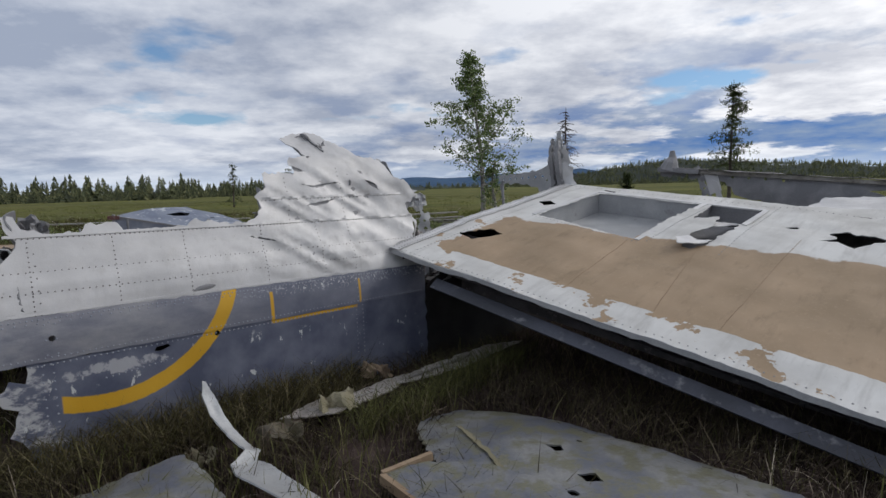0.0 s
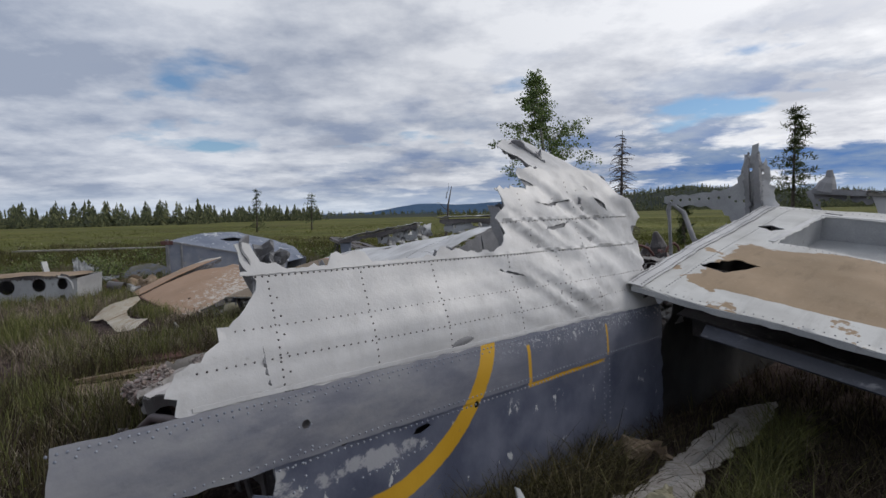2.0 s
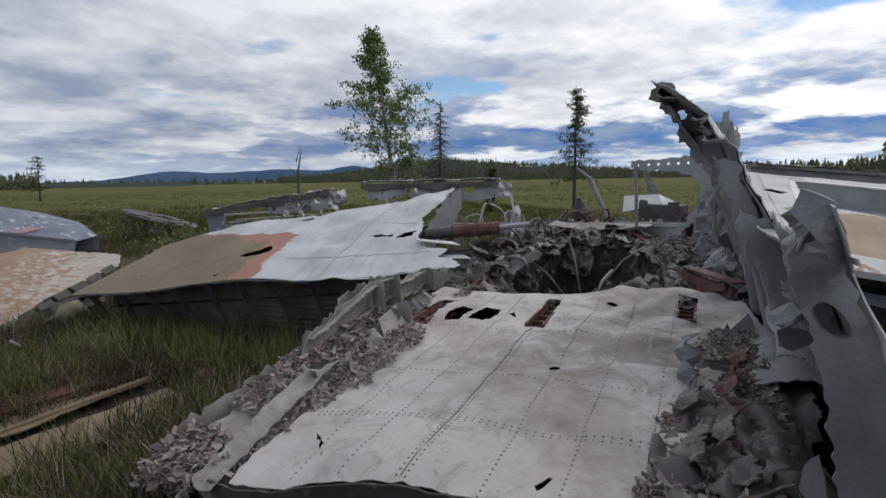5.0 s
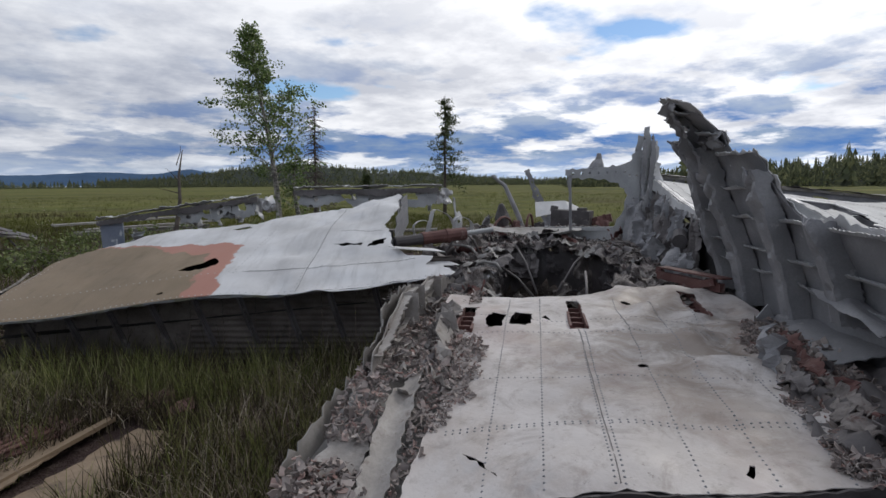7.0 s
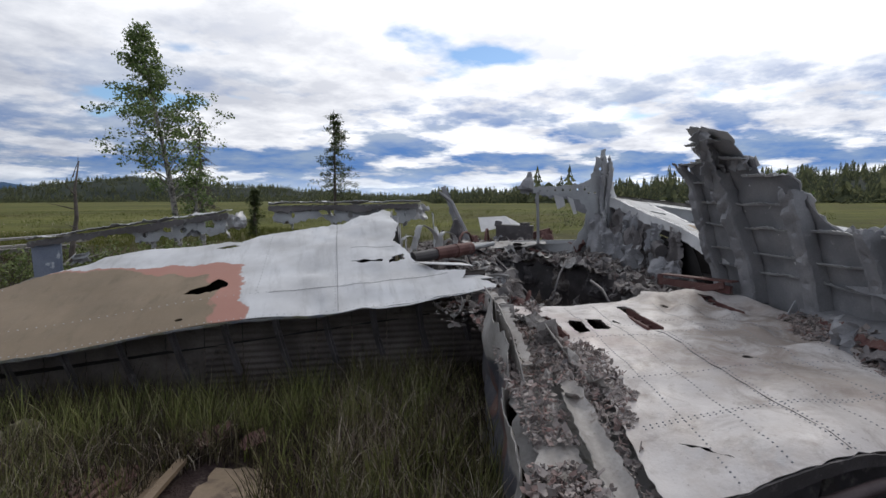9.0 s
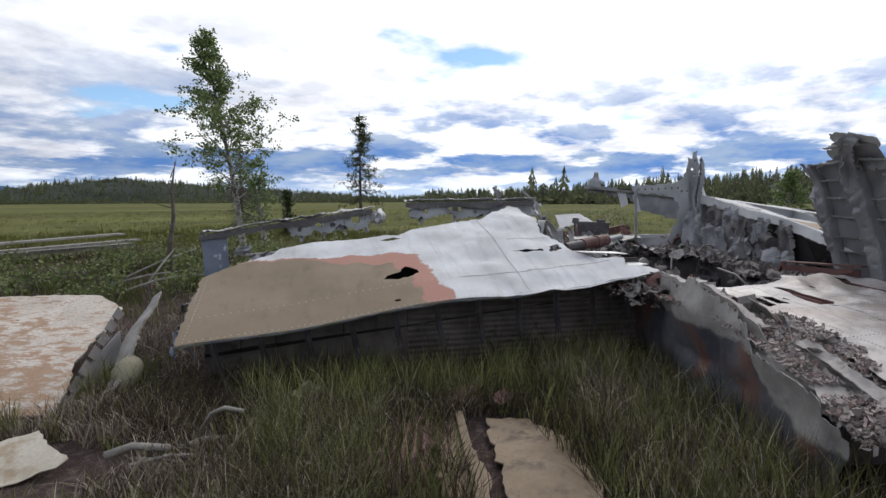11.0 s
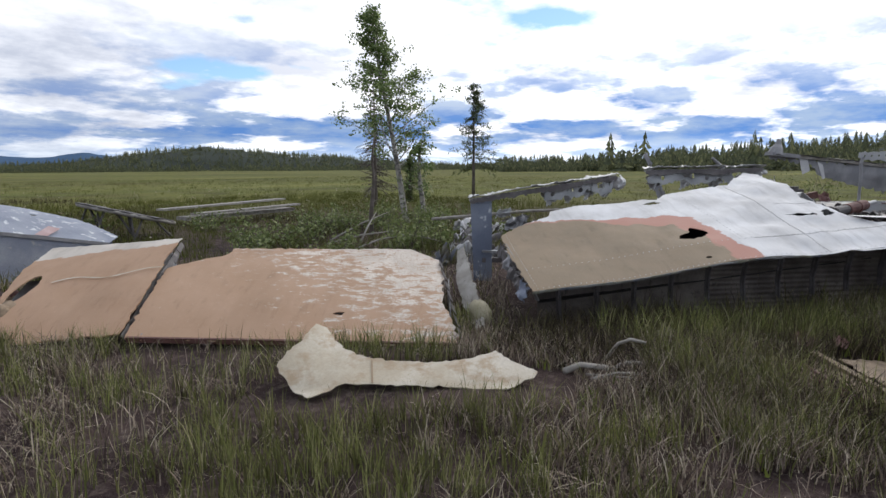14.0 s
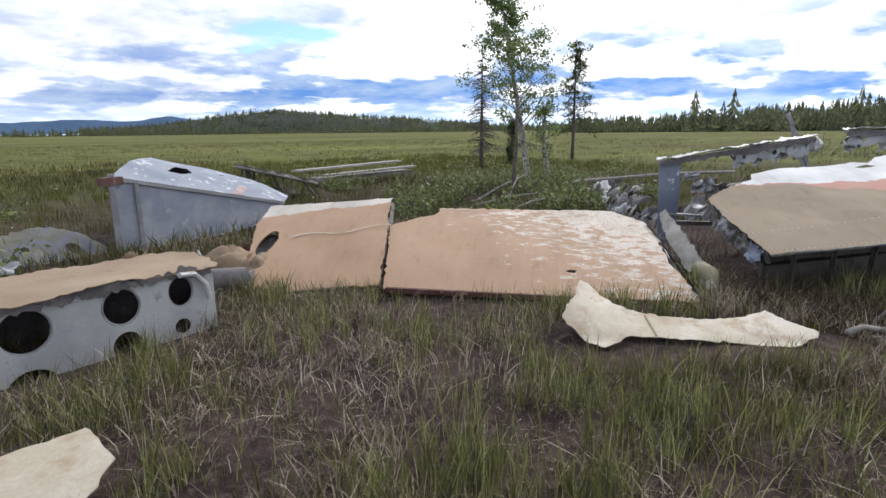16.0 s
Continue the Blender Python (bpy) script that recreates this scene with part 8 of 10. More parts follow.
for k in range(4):
    p, q = Vector(PO + PA * (0.2 + 0.33 * k) + PB * 0.1 - PN * 0.02), Vector(PO + PA * (0.25 + 0.33 * k) + PB * 1.5 - PN * 0.02)
    part("rib", Solid().beam(p - Vector(PN) * 0.03, q - Vector(PN) * 0.18, 0.012, 0.05, tuple(PN), (0.012, 0.3)).mesh("rib", PRIMER), flap2)
# Dark plate added below the notch, standing for the shade in its hole.
un.plate([Vector(PO + PA * (cx - 0.10) + PB * (cy - 0.3) - PN * 0.10), Vector(PO + PA * (cx + 0.3) + PB * (cy - 0.3) - PN * 0.12), Vector(PO + PA * (cx + 0.3) + PB * (cy + 0.3) - PN * 0.08), Vector(PO + PA * (cx - 0.10) + PB * (cy + 0.3) - PN * 0.05)], 0.01)
part("notch_shade_plate", un.mesh("notch_shade_plate", DARK), flap2)
scored = lambda w, t: flat(PO, PA, PB)(0.25 + 1.15 * t, 0.95 + 0.04 * np.sin(t * 9) + w) + np.array((0, 0, 0.05))
part("score_mark", sheet("score_mark", [(-0.008, 0.0), (0.008, 0.0), (0.008, 1.0), (-0.008, 1.0)], scored, CREAM, 0.002, 0.05, 0.002, 138), flap2, "thin pale scored line")
fringe = Solid()
for k in range(10):
    e0 = Vector((-6.95, 11.6, 0.08)) + Vector((1.04, 1.26, 0.59)) * (k / 10)
    fringe.plate([e0, e0 + Vector((0.1, 0.12, 0.055)), e0 + Vector((0.12, 0.09, 0.01)), e0 + Vector((0.03, -0.02, -0.05 - 0.02 * (k % 3)))], 0.005)
part("frayed_edge", fringe.mesh("frayed_edge", DARK), flap2)

# the curved cream strip before the flaps
strip = thing("curved_sheet", (-5.9, 9.4, 0.0), "cream-painted curved sheet strip lying on the peat", "sheet metal")
SO, SA, SB = np.array((-6.52, 9.60, 0.0)), np.array((0.72, -0.69, 0.0)), np.array((0.69, 0.72, 0.0))


def strip_surf(u, v):
    u, v = np.asarray(u, float), np.asarray(v, float)
    rise = 0.02 + 0.28 * np.clip(v, 0, 1) ** 0.8 * (1 - 0.25 * np.sin(np.clip(u / 1.7, 0, 1) * 3.14)) + 0.14 * np.clip((0.22 - u) / 0.3, 0, 1) * v * 1.5
    return SO + u[:, None] * SA + v[:, None] * SB * 0.85 + (rise + 0.02 * (vnoise(u * 4, v * 4, 141) - 0.5))[:, None] * np.array((0, 0, 1.0))


part("skin", sheet("skin", [(-0.14, 0.20), (-0.02, 0.02), (0.12, -0.12), (0.20, -0.05), (0.34, 0.06), (0.5, 0.06), (0.72, 0.03), (1.0, 0.0), (1.3, -0.04), (1.42, -0.06), (1.58, 0.05), (1.66, 0.13), (1.52, 0.26), (1.40, 0.42), (1.2, 0.33), (1.0, 0.31), (0.7, 0.34), (0.45, 0.40), (0.28, 0.50), (0.14, 0.74), (0.06, 0.72), (0.0, 0.5)], strip_surf, CREAM, 0.006, 0.04, 0.006, 142), strip)
part("joint", Solid().beam(Vector(strip_surf(np.array([0.52]), np.array([0.07]))[0]) + Vector((0, 0, 0.002)), Vector(strip_surf(np.array([0.5]), np.array([0.36]))[0]) + Vector((0, 0, 0.002)), 0.012, 0.006).mesh("joint", SAND), strip)

# the board leaning between flap and wing
lean = thing("leaning_board", (-4.2, 10.0, 0.0), "narrow pale board leaning beside the flap", "board")
part("board", sheet("board", [(0.0, -0.05), (0.3, -0.11), (0.8, -0.13), (1.15, -0.10), (1.45, -0.04), (1.47, 0.04), (1.0, 0.05), (0.4, 0.05), (0.0, 0.03)], flat((-4.62, 9.54, 0.04), (0.9, 1.06, 0.53), (0.35, -0.5, 0.4), lambda u, v: 0.02 * np.sin(u * 6) + 0.01 * (vnoise(u * 9, v * 9, 147) - 0.5)), WOOD, 0.02, 0.03, 0.008, 148), lean, "rough pale board")

nose_bit = thing("crumpled_scrap", (-2.9, 4.42, 0.0), "brown and grey crumpled scrap standing by the broken nose", "debris", "crumpled scraps")
part("sheet", crumpled((-3.0, 4.42, -0.02), (0.8, -0.3, 0.0), (0.1, 0.2, 1.0), 0.2, 0.34, 866, BURNT, 0.12), nose_bit)

cap = thing("olive_dome", (-4.45, 9.75, 0.0), "olive dented cap half sunk in the sedge", "debris")
part("shell", Solid().tube([(-4.52, 9.6, 0.0), (-4.44, 9.7, 0.1), (-4.36, 9.8, 0.12), (-4.28, 9.9, 0.02)], [0.05, 0.11, 0.1, 0.03], 10).mesh("shell", KHAKI, True), cap)

# ---- the box spar with lightening holes ----
boxs = thing("box_spar", (-9.3, 11.6, 0.0), "grey box spar with round lightening holes and a buff top", "aircraft part")
BX, BA, BBV = np.array((-8.36, 11.86, 0.0)), np.array((-0.985, -0.173, 0.0)), np.array((0.0, 0.0, 1.0))
bx_bend = lambda u, v: 0.01 * (vnoise(u * 3, v * 3, 151) - 0.5)
holes = [ring(0.25, 0.315, 0.095, 0.12, 18), ring(0.67, 0.30, 0.125, 0.135, 20), ring(1.24, 0.28, 0.15, 0.15, 20), ring(0.26, 0.04, 0.06, 0.06, 16), ring(0.66, 0.0, 0.10, 0.11, 18), ring(1.24, -0.12, 0.15, 0.14, 18), ring(1.85, 0.26, 0.15, 0.15, 20)]
part("web", sheet("web", [(0.0, -0.15), (-0.02, 0.42), (0.12, 0.475), (0.5, 0.47), (1.2, 0.45), (2.6, 0.42), (2.6, -0.3)][::-1], flat(BX, BA, BBV, bx_bend), PRIMER_LIGHT, 0.008, 0.06, 0.003, 152, [h[::-1] for h in holes], 0.001), boxs, "pale grey web")
for hole in holes[:3] + holes[6:]:
    pts = [Vector(flat(BX, BA, BBV)(np.array([u]), np.array([v]))[0]) for u, v in hole]
    part("hole_flange", Solid().tube(pts + pts[:1], 0.010, 5, False).mesh("hole_flange", PRIMER), boxs)
part("torn_rim", sheet("torn_rim", [(0.0, 0.42), (0.4, 0.435), (1.0, 0.42), (2.6, 0.39), (2.6, 0.45), (1.6, 0.47), (1.2, 0.46), (0.8, 0.50), (0.5, 0.47), (0.2, 0.50), (0.0, 0.47)][::-1], flat(BX + np.array((0.004, -0.025, 0)), BA, BBV, lambda u, v: 0.03 * (vnoise(u * 12, v * 9, 155) - 0.5)), SOOT, 0.006, 0.03, 0.014, 156), boxs, "ragged dark upper edge")
part("back_web", Solid().plate([(-8.36, 12.5, -0.1), (-10.7, 12.0, -0.1), (-10.7, 12.0, 0.45), (-8.3, 12.5, 0.45)], 0.01).mesh("back_web", DARK), boxs)
top_bend = lambda u, v: 0.03 * (vnoise(u * 3, v * 3, 153) - 0.5) + 0.02 * np.sin(u * 6) * np.clip(1 - v / 0.2, 0, 1)
part("top_skin", sheet("top_skin", [(-0.05, -0.02), (0.18, -0.06), (0.6, -0.02), (1.0, -0.08), (1.5, -0.03), (2.5, -0.05), (2.5, 0.68), (1.2, 0.72), (0.2, 0.70), (-0.12, 0.5), (-0.1, 0.2)][::-1], flat((-8.36, 11.84, 0.48), BA, (-0.17, 0.98, 0.03), top_bend), SAND, 0.006, 0.05, 0.02, 154), boxs, "torn buff top skin")
end = Solid()
end.plate([(-8.36, 11.86, -0.1), (-8.30, 12.5, -0.1), (-8.26, 12.5, 0.48), (-8.34, 11.86, 0.42)], 0.008)
end.tube([(-8.62, 11.73, 0.46), (-8.5, 11.78, 0.44), (-8.42, 11.80, 0.34), (-8.40, 11.80, 0.22)], 0.022, 8)
part("end_plate", end.mesh("end_plate", PRIMER_LIGHT), boxs)
corner = thing("buff_scrap", (-9.9, 10.0, 0.0), "pale buff sheet corner lying in the sedge", "sheet metal")
part("sheet", sheet("sheet", [(0, 0), (0.66, 0.1), (0.80, 0.30), (0.70, 0.64), (0.3, 0.60), (-0.1, 0.5)], flat((-10.2, 9.72, 0.03), (0.9, -0.1, 0.05), (0.1, 0.9, 0.10), lambda u, v: 0.05 * np.sin(v * 4)), CREAM, 0.006, 0.06, 0.01, 156), corner)

# ---- the tail box ----
tail_box = thing("tail_section", (-7.5, 16.4, 0.0), "blue-grey wedge-shaped tail section with a hole in its top", "aircraft part")
a0, a1, b0, b1 = Vector((-8.44, 15.45, 0.0)), Vector((-8.44, 15.42, 0.96)), Vector((-5.75, 16.55, 0.0)), Vector((-5.65, 16.6, 0.28))
c1, d1 = Vector((-7.45, 17.65, 1.12)), Vector((-5.35, 17.4, 0.34))
TU, TV = np.array(b1 - a1), np.array(c1 - a1)
TL = float(np.linalg.norm(TU))
TUn, TVn = TU / TL, TV / np.linalg.norm(TV)
hu, hv = 0.78, 1.15
t_bend = lambda u, v: 0.07 * np.sin(np.clip(v / 2.4, 0, 1) * 3.14) + 0.02 * (vnoise(u * 3, v * 3, 161) - 0.5)
part("top_skin", sheet("top_skin", [(0.0, 0.0), (1.4, -0.02), (TL, 0.0), (TL + 0.1, 0.5), (2.2, 1.6), (1.2, 2.1), (0.0, 2.35), (-0.05, 1.2)], flat(a1, TUn, TVn, t_bend), TAIL_BLUE, 0.008, 0.07, 0.008, 162, [[(hu - 0.18, hv - 0.25), (hu + 0.08, hv - 0.28), (hu + 0.22, hv), (hu + 0.08, hv + 0.28), (hu - 0.14, hv + 0.22)], ring(1.55, 1.35, 0.06, 0.05, 8)], 0.008), tail_box, "chalky blue-grey skin with white patches")
for corners in ([a0 + Vector((0, 0, -0.15)), b0 + Vector((0, 0, -0.15)), b1, a1], [a0 + Vector((0, 0, -0.15)), a1, c1, Vector((-7.6, 17.7, -0.15))], [Vector((-7.6, 17.7, -0.15)), c1, d1, Vector((-5.4, 17.4, -0.15))]):
    part("side_skin", Solid().plate(corners, 0.01).mesh("side_skin", SLATE), tail_box, "dull grey-blue side")
trim = Solid().beam(a1 + Vector((0, 0, 0.0)), b1, 0.05, 0.05).beam(a0 + Vector((0.02, -0.02, -0.1)), a1 + Vector((0.02, -0.02, 0.05)), 0.07, 0.05).beam(a0 + Vector((0.32, 0.10, -0.1)), a1 + Vector((0.32, 0.11, -0.07)), 0.05, 0.03)
part("edge_trim", trim.mesh("edge_trim", PRIMER), tail_box)
part("end_fitting", Solid().beam((-8.56, 15.36, 0.92), (-8.3, 15.47, 0.92), 0.1, 0.1).mesh("end_fitting", RUST), tail_box)
part("faded_stripe", Solid().plate([a1 + (b1 - a1) * 0.64 + Vector((-0.02, -0.015, -0.02)) + Vector((0, 0, 0.06)), a1 + (b1 - a1) * 0.70 + Vector((-0.02, -0.015, 0.04)), a1 + (b1 - a1) * 0.72 + Vector((0.18, 0.38, 0.11)), a1 + (b1 - a1) * 0.66 + Vector((0.18, 0.38, 0.13))], 0.002).mesh("faded_stripe", spotted("faded_pink_paint", (0.34, 0.22, 0.22), (0.42, 0.30, 0.30), None, 5, 60, 0.6)), tail_box)
cowl = thing("cowl_ring", (-8.9, 15.4, 0.0), "olive dented cowling with round holes in the sedge", "aircraft part")
part("shell", sheet("shell", [(0, 0), (1.5, 0.0), (1.45, 0.3), (1.2, 0.62), (0.8, 0.75), (0.3, 0.7), (0.05, 0.4)], flat((-9.75, 15.3, -0.22), (0.85, 0.3, 0.0), (-0.15, 0.35, 0.30), lambda u, v: 0.14 * np.sin(u * 2.1) + 0.03 * (vnoise(u * 4, v * 4, 165) - 0.5)), OLIVE, 0.008, 0.06, 0.01, 166, [ring(1.0, 0.32, 0.09, 0.1), ring(0.5, 0.42, 0.04, 0.05)], 0.004), cowl)
post = thing("pale_post", (-10.6, 13.5, 0.0), "pale grey broken strut standing in the sedge", "strut")
part("strut", Solid().beam((-10.15, 13.6, -0.1), (-10.4, 13.7, 0.62), 0.12, 0.03).mesh("strut", PRIMER_LIGHT), post)
mess = thing("torn_fairing", (-7.6, 13.9, 0.0), "red-brown and pale torn fairing pieces by the flap", "debris")
for k, (x, y, w, h, m) in enumerate(((-8.5, 13.4, 1.0, 0.5, SAND), (-8.1, 13.0, 0.7, 0.4, MUDDY), (-7.9, 13.6, 0.8, 0.4, RUST), (-8.7, 12.8, 0.5, 0.35, RUST), (-8.2, 12.6, 0.5, 0.22, PRIMER_LIGHT), (-7.8, 13.2, 0.45, 0.3, SAND), (-9.0, 13.6, 0.6, 0.4, MUDDY))):
    part("scrap", crumpled((x, y, 0.0), (0.8, -0.5 + 0.15 * k, 0.08), (0.3, 0.7, 0.42), w, h, 1040 + k, m, 0.16), mess)
part("roll", sheet("roll", [(0.0, 0.0), (0.7, 0.05), (0.72, 3.0), (0.65, 3.9), (0.05, 4.1), (-0.02, 2.0)], lambda u, a: np.stack([-8.35 + 0.72 * u, 12.85 - 0.42 * u + 0.10 * np.cos(a), 0.12 + 0.11 * np.sin(a) + 0.0 * u], -1), SOOT, 0.006, 0.06, 0.01, 1050), mess, "dark rolled sheet")
# pale torn strips standing behind the box spar
rack = thing("torn_rib_stack", (-10.6, 15.3, 0.0), "pale grey torn ribs standing in the sedge", "debris")
for k in range(4):
    part("rib", crumpled((-10.9 + 0.2 * k, 15.4 - 0.1 * k, -0.02), (0.5, 0.3, 0.0), (0.1 * k - 0.15, 0.1, 1.0), 0.16, 0.62 - 0.08 * k, 1060 + k, PRIMER_LIGHT, 0.06), rack)
part("plate", crumpled((-10.3, 15.0, 0.03), (0.9, -0.3, 0.0), (0.2, 0.5, 0.2), 0.8, 0.3, 1066, PRIMER_LIGHT, 0.08), rack)

# ---- sheets half sunk between wing and fuselage ----
sunk = thing("sunken_panel", (-3.7, 6.6, 0.0), "muddy buff panel sunk in the bog with corrugated lining", "sheet metal")
upright = lambda seed: flat((0, 0, 0.012), (1, 0, 0), (0, 1, 0), lambda u, v: 0.05 * (vnoise(u * 2.2, v * 2.2, seed) - 0.5))
part("sheet", sheet("sheet", [(-3.30, 7.08), (-3.14, 6.86), (-3.32, 6.5), (-3.72, 6.12), (-4.25, 5.92), (-4.5, 6.18), (-3.93, 6.58), (-3.55, 6.9)], upright(171), MUDDY, 0.01, 0.06, 0.014, 172), sunk, "muddy buff sheet")
part("sheet", sheet("sheet", [(-3.46, 7.24), (-3.98, 6.64), (-4.56, 6.24), (-4.85, 6.5), (-4.3, 6.72), (-3.95, 6.98), (-3.58, 7.32)], upright(173), MUDDY, 0.01, 0.06, 0.012, 174), sunk, "muddy buff sheet")
part("bed", sheet("bed", [(-3.56, 7.36), (-4.0, 7.0), (-4.35, 6.78), (-4.6, 7.0), (-4.2, 7.3), (-3.75, 7.6)], flat((0, 0, 0.02), (1, 0, 0), (0, 1, 0)), RUST, 0.01, 0.08, 0.03, 175), sunk, "rusty red lining")
for k in range(6):
    part("corrugation", Solid().tube([(-4.30 - 0.045 * k, 6.83 + 0.045 * k, 0.05), (-3.72 - 0.03 * k, 7.27 + 0.045 * k, 0.04)], 0.015, 6).mesh("corrugation", RUST, True), sunk, "red-brown corrugation")
part("ridge", Solid().beam((-4.6, 6.22, 0.03), (-3.42, 7.22, 0.04), 0.05, 0.025).mesh("ridge", MUDDY), sunk)
for x, y, r, k in ((-3.15, 7.35, 0.13, 0), (-3.05, 7.1, 0.09, 1)):
    sc = thing("rust_scrap", (x, y, 0.0), "flat red-brown scrap on the peat", "debris", "rust scraps")
    part("sheet", Solid().plate([(x - r, y - r * 0.5, 0.04), (x + r * 0.8, y - r * 0.6, 0.05), (x + r, y + r * 0.3, 0.10), (x, y + r * 0.6, 0.08), (x - r * 0.8, y + r * 0.4, 0.05)], 0.006).mesh("sheet", RUST), sc)
olive_bits = [(-3.93, 8.12, 0.15, 0.13), (-3.86, 7.95, 0.12, 0.06), (-4.0, 7.88, 0.09, 0.05)]
for x, y, r, z in olive_bits:
    sc = thing("olive_scrap", (x, y, 0.0), "pale olive bent scrap lying in the sedge", "debris", "olive scraps")
    part("sheet", crumpled((x - r, y - r * 0.6, z - 0.09), (0.95, 0.1, 0.1), (0.0, 0.8, 0.5), r * 2.0, r * 1.4, 870 + int(100 * r), KHAKI, 0.10), sc)
for pts, r in ((((-5.12, 8.40, 0.07), (-5.0, 8.34, 0.10), (-4.86, 8.21, 0.07)), 0.026), (((-4.80, 8.2, 0.05), (-4.68, 8.16, 0.07), (-4.52, 8.02, 0.06)), 0.02), (((-4.60, 8.36, 0.02), (-4.56, 8.28, 0.16), (-4.52, 8.2, 0.2), (-4.44, 8.12, 0.17)), 0.016), (((-5.08, 8.22, 0.05), (-4.92, 8.1, 0.08), (-4.72, 7.99, 0.04)), 0.012), (((-5.0, 8.3, 0.04), (-4.9, 8.02, 0.06)), 0.010)):
    tagged(part("dead_branch", Solid().tube(pts, [r] + [r * 0.8] * (len(pts) - 1), 7).mesh("dead_branch", WOOD, True), None), "bleached dead branch on the peat", "branch", "dead branches")

# ---- panels and scraps below the fuselage side ----
gp = thing("sunken_panel", (1.3, 3.2, 0.0), "rounded grey-green panel with small holes lying in the grass", "sheet metal")
GO = np.array((0.53, 3.71, 0.07))
part("sheet", sheet("sheet", [(0.0, 0.0), (0.15, -0.2), (0.5, -0.45), (1.2, -0.62), (2.6, -0.62), (2.6, 0.10), (1.89, 0.26), (1.3, 0.38), (0.78, 0.43), (0.4, 0.40), (0.13, 0.29), (0.05, 0.18)], flat(GO, (0.80, -0.60, 0.0), (0.60, 0.80, 0.0), lambda u, v: 0.13 * np.sqrt(np.clip(1 - ((v + 0.08) / 0.6) ** 2, 0, 1)) * np.clip(0.35 + u, 0, 1) - 0.06 + 0.012 * (vnoise(u * 5, v * 5, 180) - 0.5)), WORN, 0.01, 0.04, 0.008, 181,
                    [[(0.86, 0.0), (0.93, 0.05), (0.97, 0.0), (0.94, -0.035), (0.90, -0.01)], ring(0.99, 0.15, 0.018, 0.012, 7), [(1.12, -0.18), (1.19, -0.12), (1.25, -0.17), (1.18, -0.21)], ring(1.17, -0.33, 0.03, 0.02, 8)], 0.003), gp)
part("seam", sheet("seam", [(0.30, -0.02), (0.9, -0.42), (1.1, -0.60), (1.13, -0.60), (0.92, -0.40), (0.31, 0.0)], flat(GO + np.array((0, 0, 0.012)), (0.80, -0.60, 0.0), (0.60, 0.80, 0.0), lambda u, v: 0.13 * np.sqrt(np.clip(1 - ((v + 0.08) / 0.6) ** 2, 0, 1)) * np.clip(0.35 + u, 0, 1) - 0.06), KHAKI, 0.004, 0.03, 0.004, 182), gp, "pale olive raised seam")
gp2 = thing("sunken_panel", (0.75, 2.75, 0.0), "slate-grey panel with a pale edge lying in the grass", "sheet metal")
part("sheet", sheet("sheet", [(0.0, 0.0), (0.3, -0.22), (1.0, -0.7), (1.4, -0.5), (0.85, 0.06), (0.5, 0.16), (0.2, 0.14)], flat((0.38, 2.96, 0.14), (0.9, -0.25, 0.0), (0.25, 0.9, 0.05), lambda u, v: 0.02 * (vnoise(u * 4, v * 4, 184) - 0.5)), WORN, 0.012, 0.05, 0.006, 185), gp2)
part("edge", Solid().beam((0.38, 2.95, 0.12), (0.62, 3.10, 0.14), 0.03, 0.04).beam((0.38, 2.94, 0.11), (0.6, 2.68, 0.10), 0.03, 0.05).mesh("edge", SAND), gp2, "pale brown edge")
gp3 = thing("sunken_panel", (-0.75, 2.9, 0.0), "slate-blue bent panel lying in the grass", "sheet metal")
part("sheet", sheet("sheet", [(0.0, -0.3), (0.6, -0.4), (0.66, 0.05), (0.48, 0.2), (0.3, 0.32), (0.0, 0.15), (-0.2, 0.0)], flat((-0.98, 2.80, 0.10), (0.95, -0.1, 0.04), (0.1, 0.95, 0.1), lambda u, v: 0.04 * np.sin(u * 5)), WORN, 0.01, 0.05, 0.012, 186), gp3)
curl = thing("curled_strip", (-0.6, 3.5, 0.0), "pale grey sheet strip curled up out of the grass", "debris")
line = [((-0.70, 3.47, 0.43), 0.04), ((-0.67, 3.44, 0.36), 0.07), ((-0.60, 3.38, 0.26), 0.085), ((-0.50, 3.31, 0.19), 0.09), ((-0.40, 3.25, 0.14), 0.10), ((-0.33, 3.18, 0.15), 0.09), ((-0.35, 3.10, 0.12), 0.15), ((-0.22, 2.95, 0.13), 0.24), ((0.14, 2.68, 0.10), 0.26)]


def ribbon(u, v):
    """A strip along the line, v from one edge to the other, with a twist and a shallow trough."""
    u, v = np.asarray(u, float), np.asarray(v, float)
    at = np.array([p for p, _ in line], float)
    k = np.arange(len(line))
    c = np.stack([np.interp(u, k, at[:, i]) for i in range(3)], -1)
    w = np.interp(u, k, [w for _, w in line])
    side = np.stack([0.75 + 0 * u, 0.55 + 0 * u, -0.35 + 0.25 * np.sin(u * 1.3)], -1)
    return c + side * (v * w)[:, None] + np.array((0, 0, 1.0)) * (0.25 * v * v * w + 0.012 * (vnoise(u * 2.3, v * 3, 187) - 0.5))[:, None]


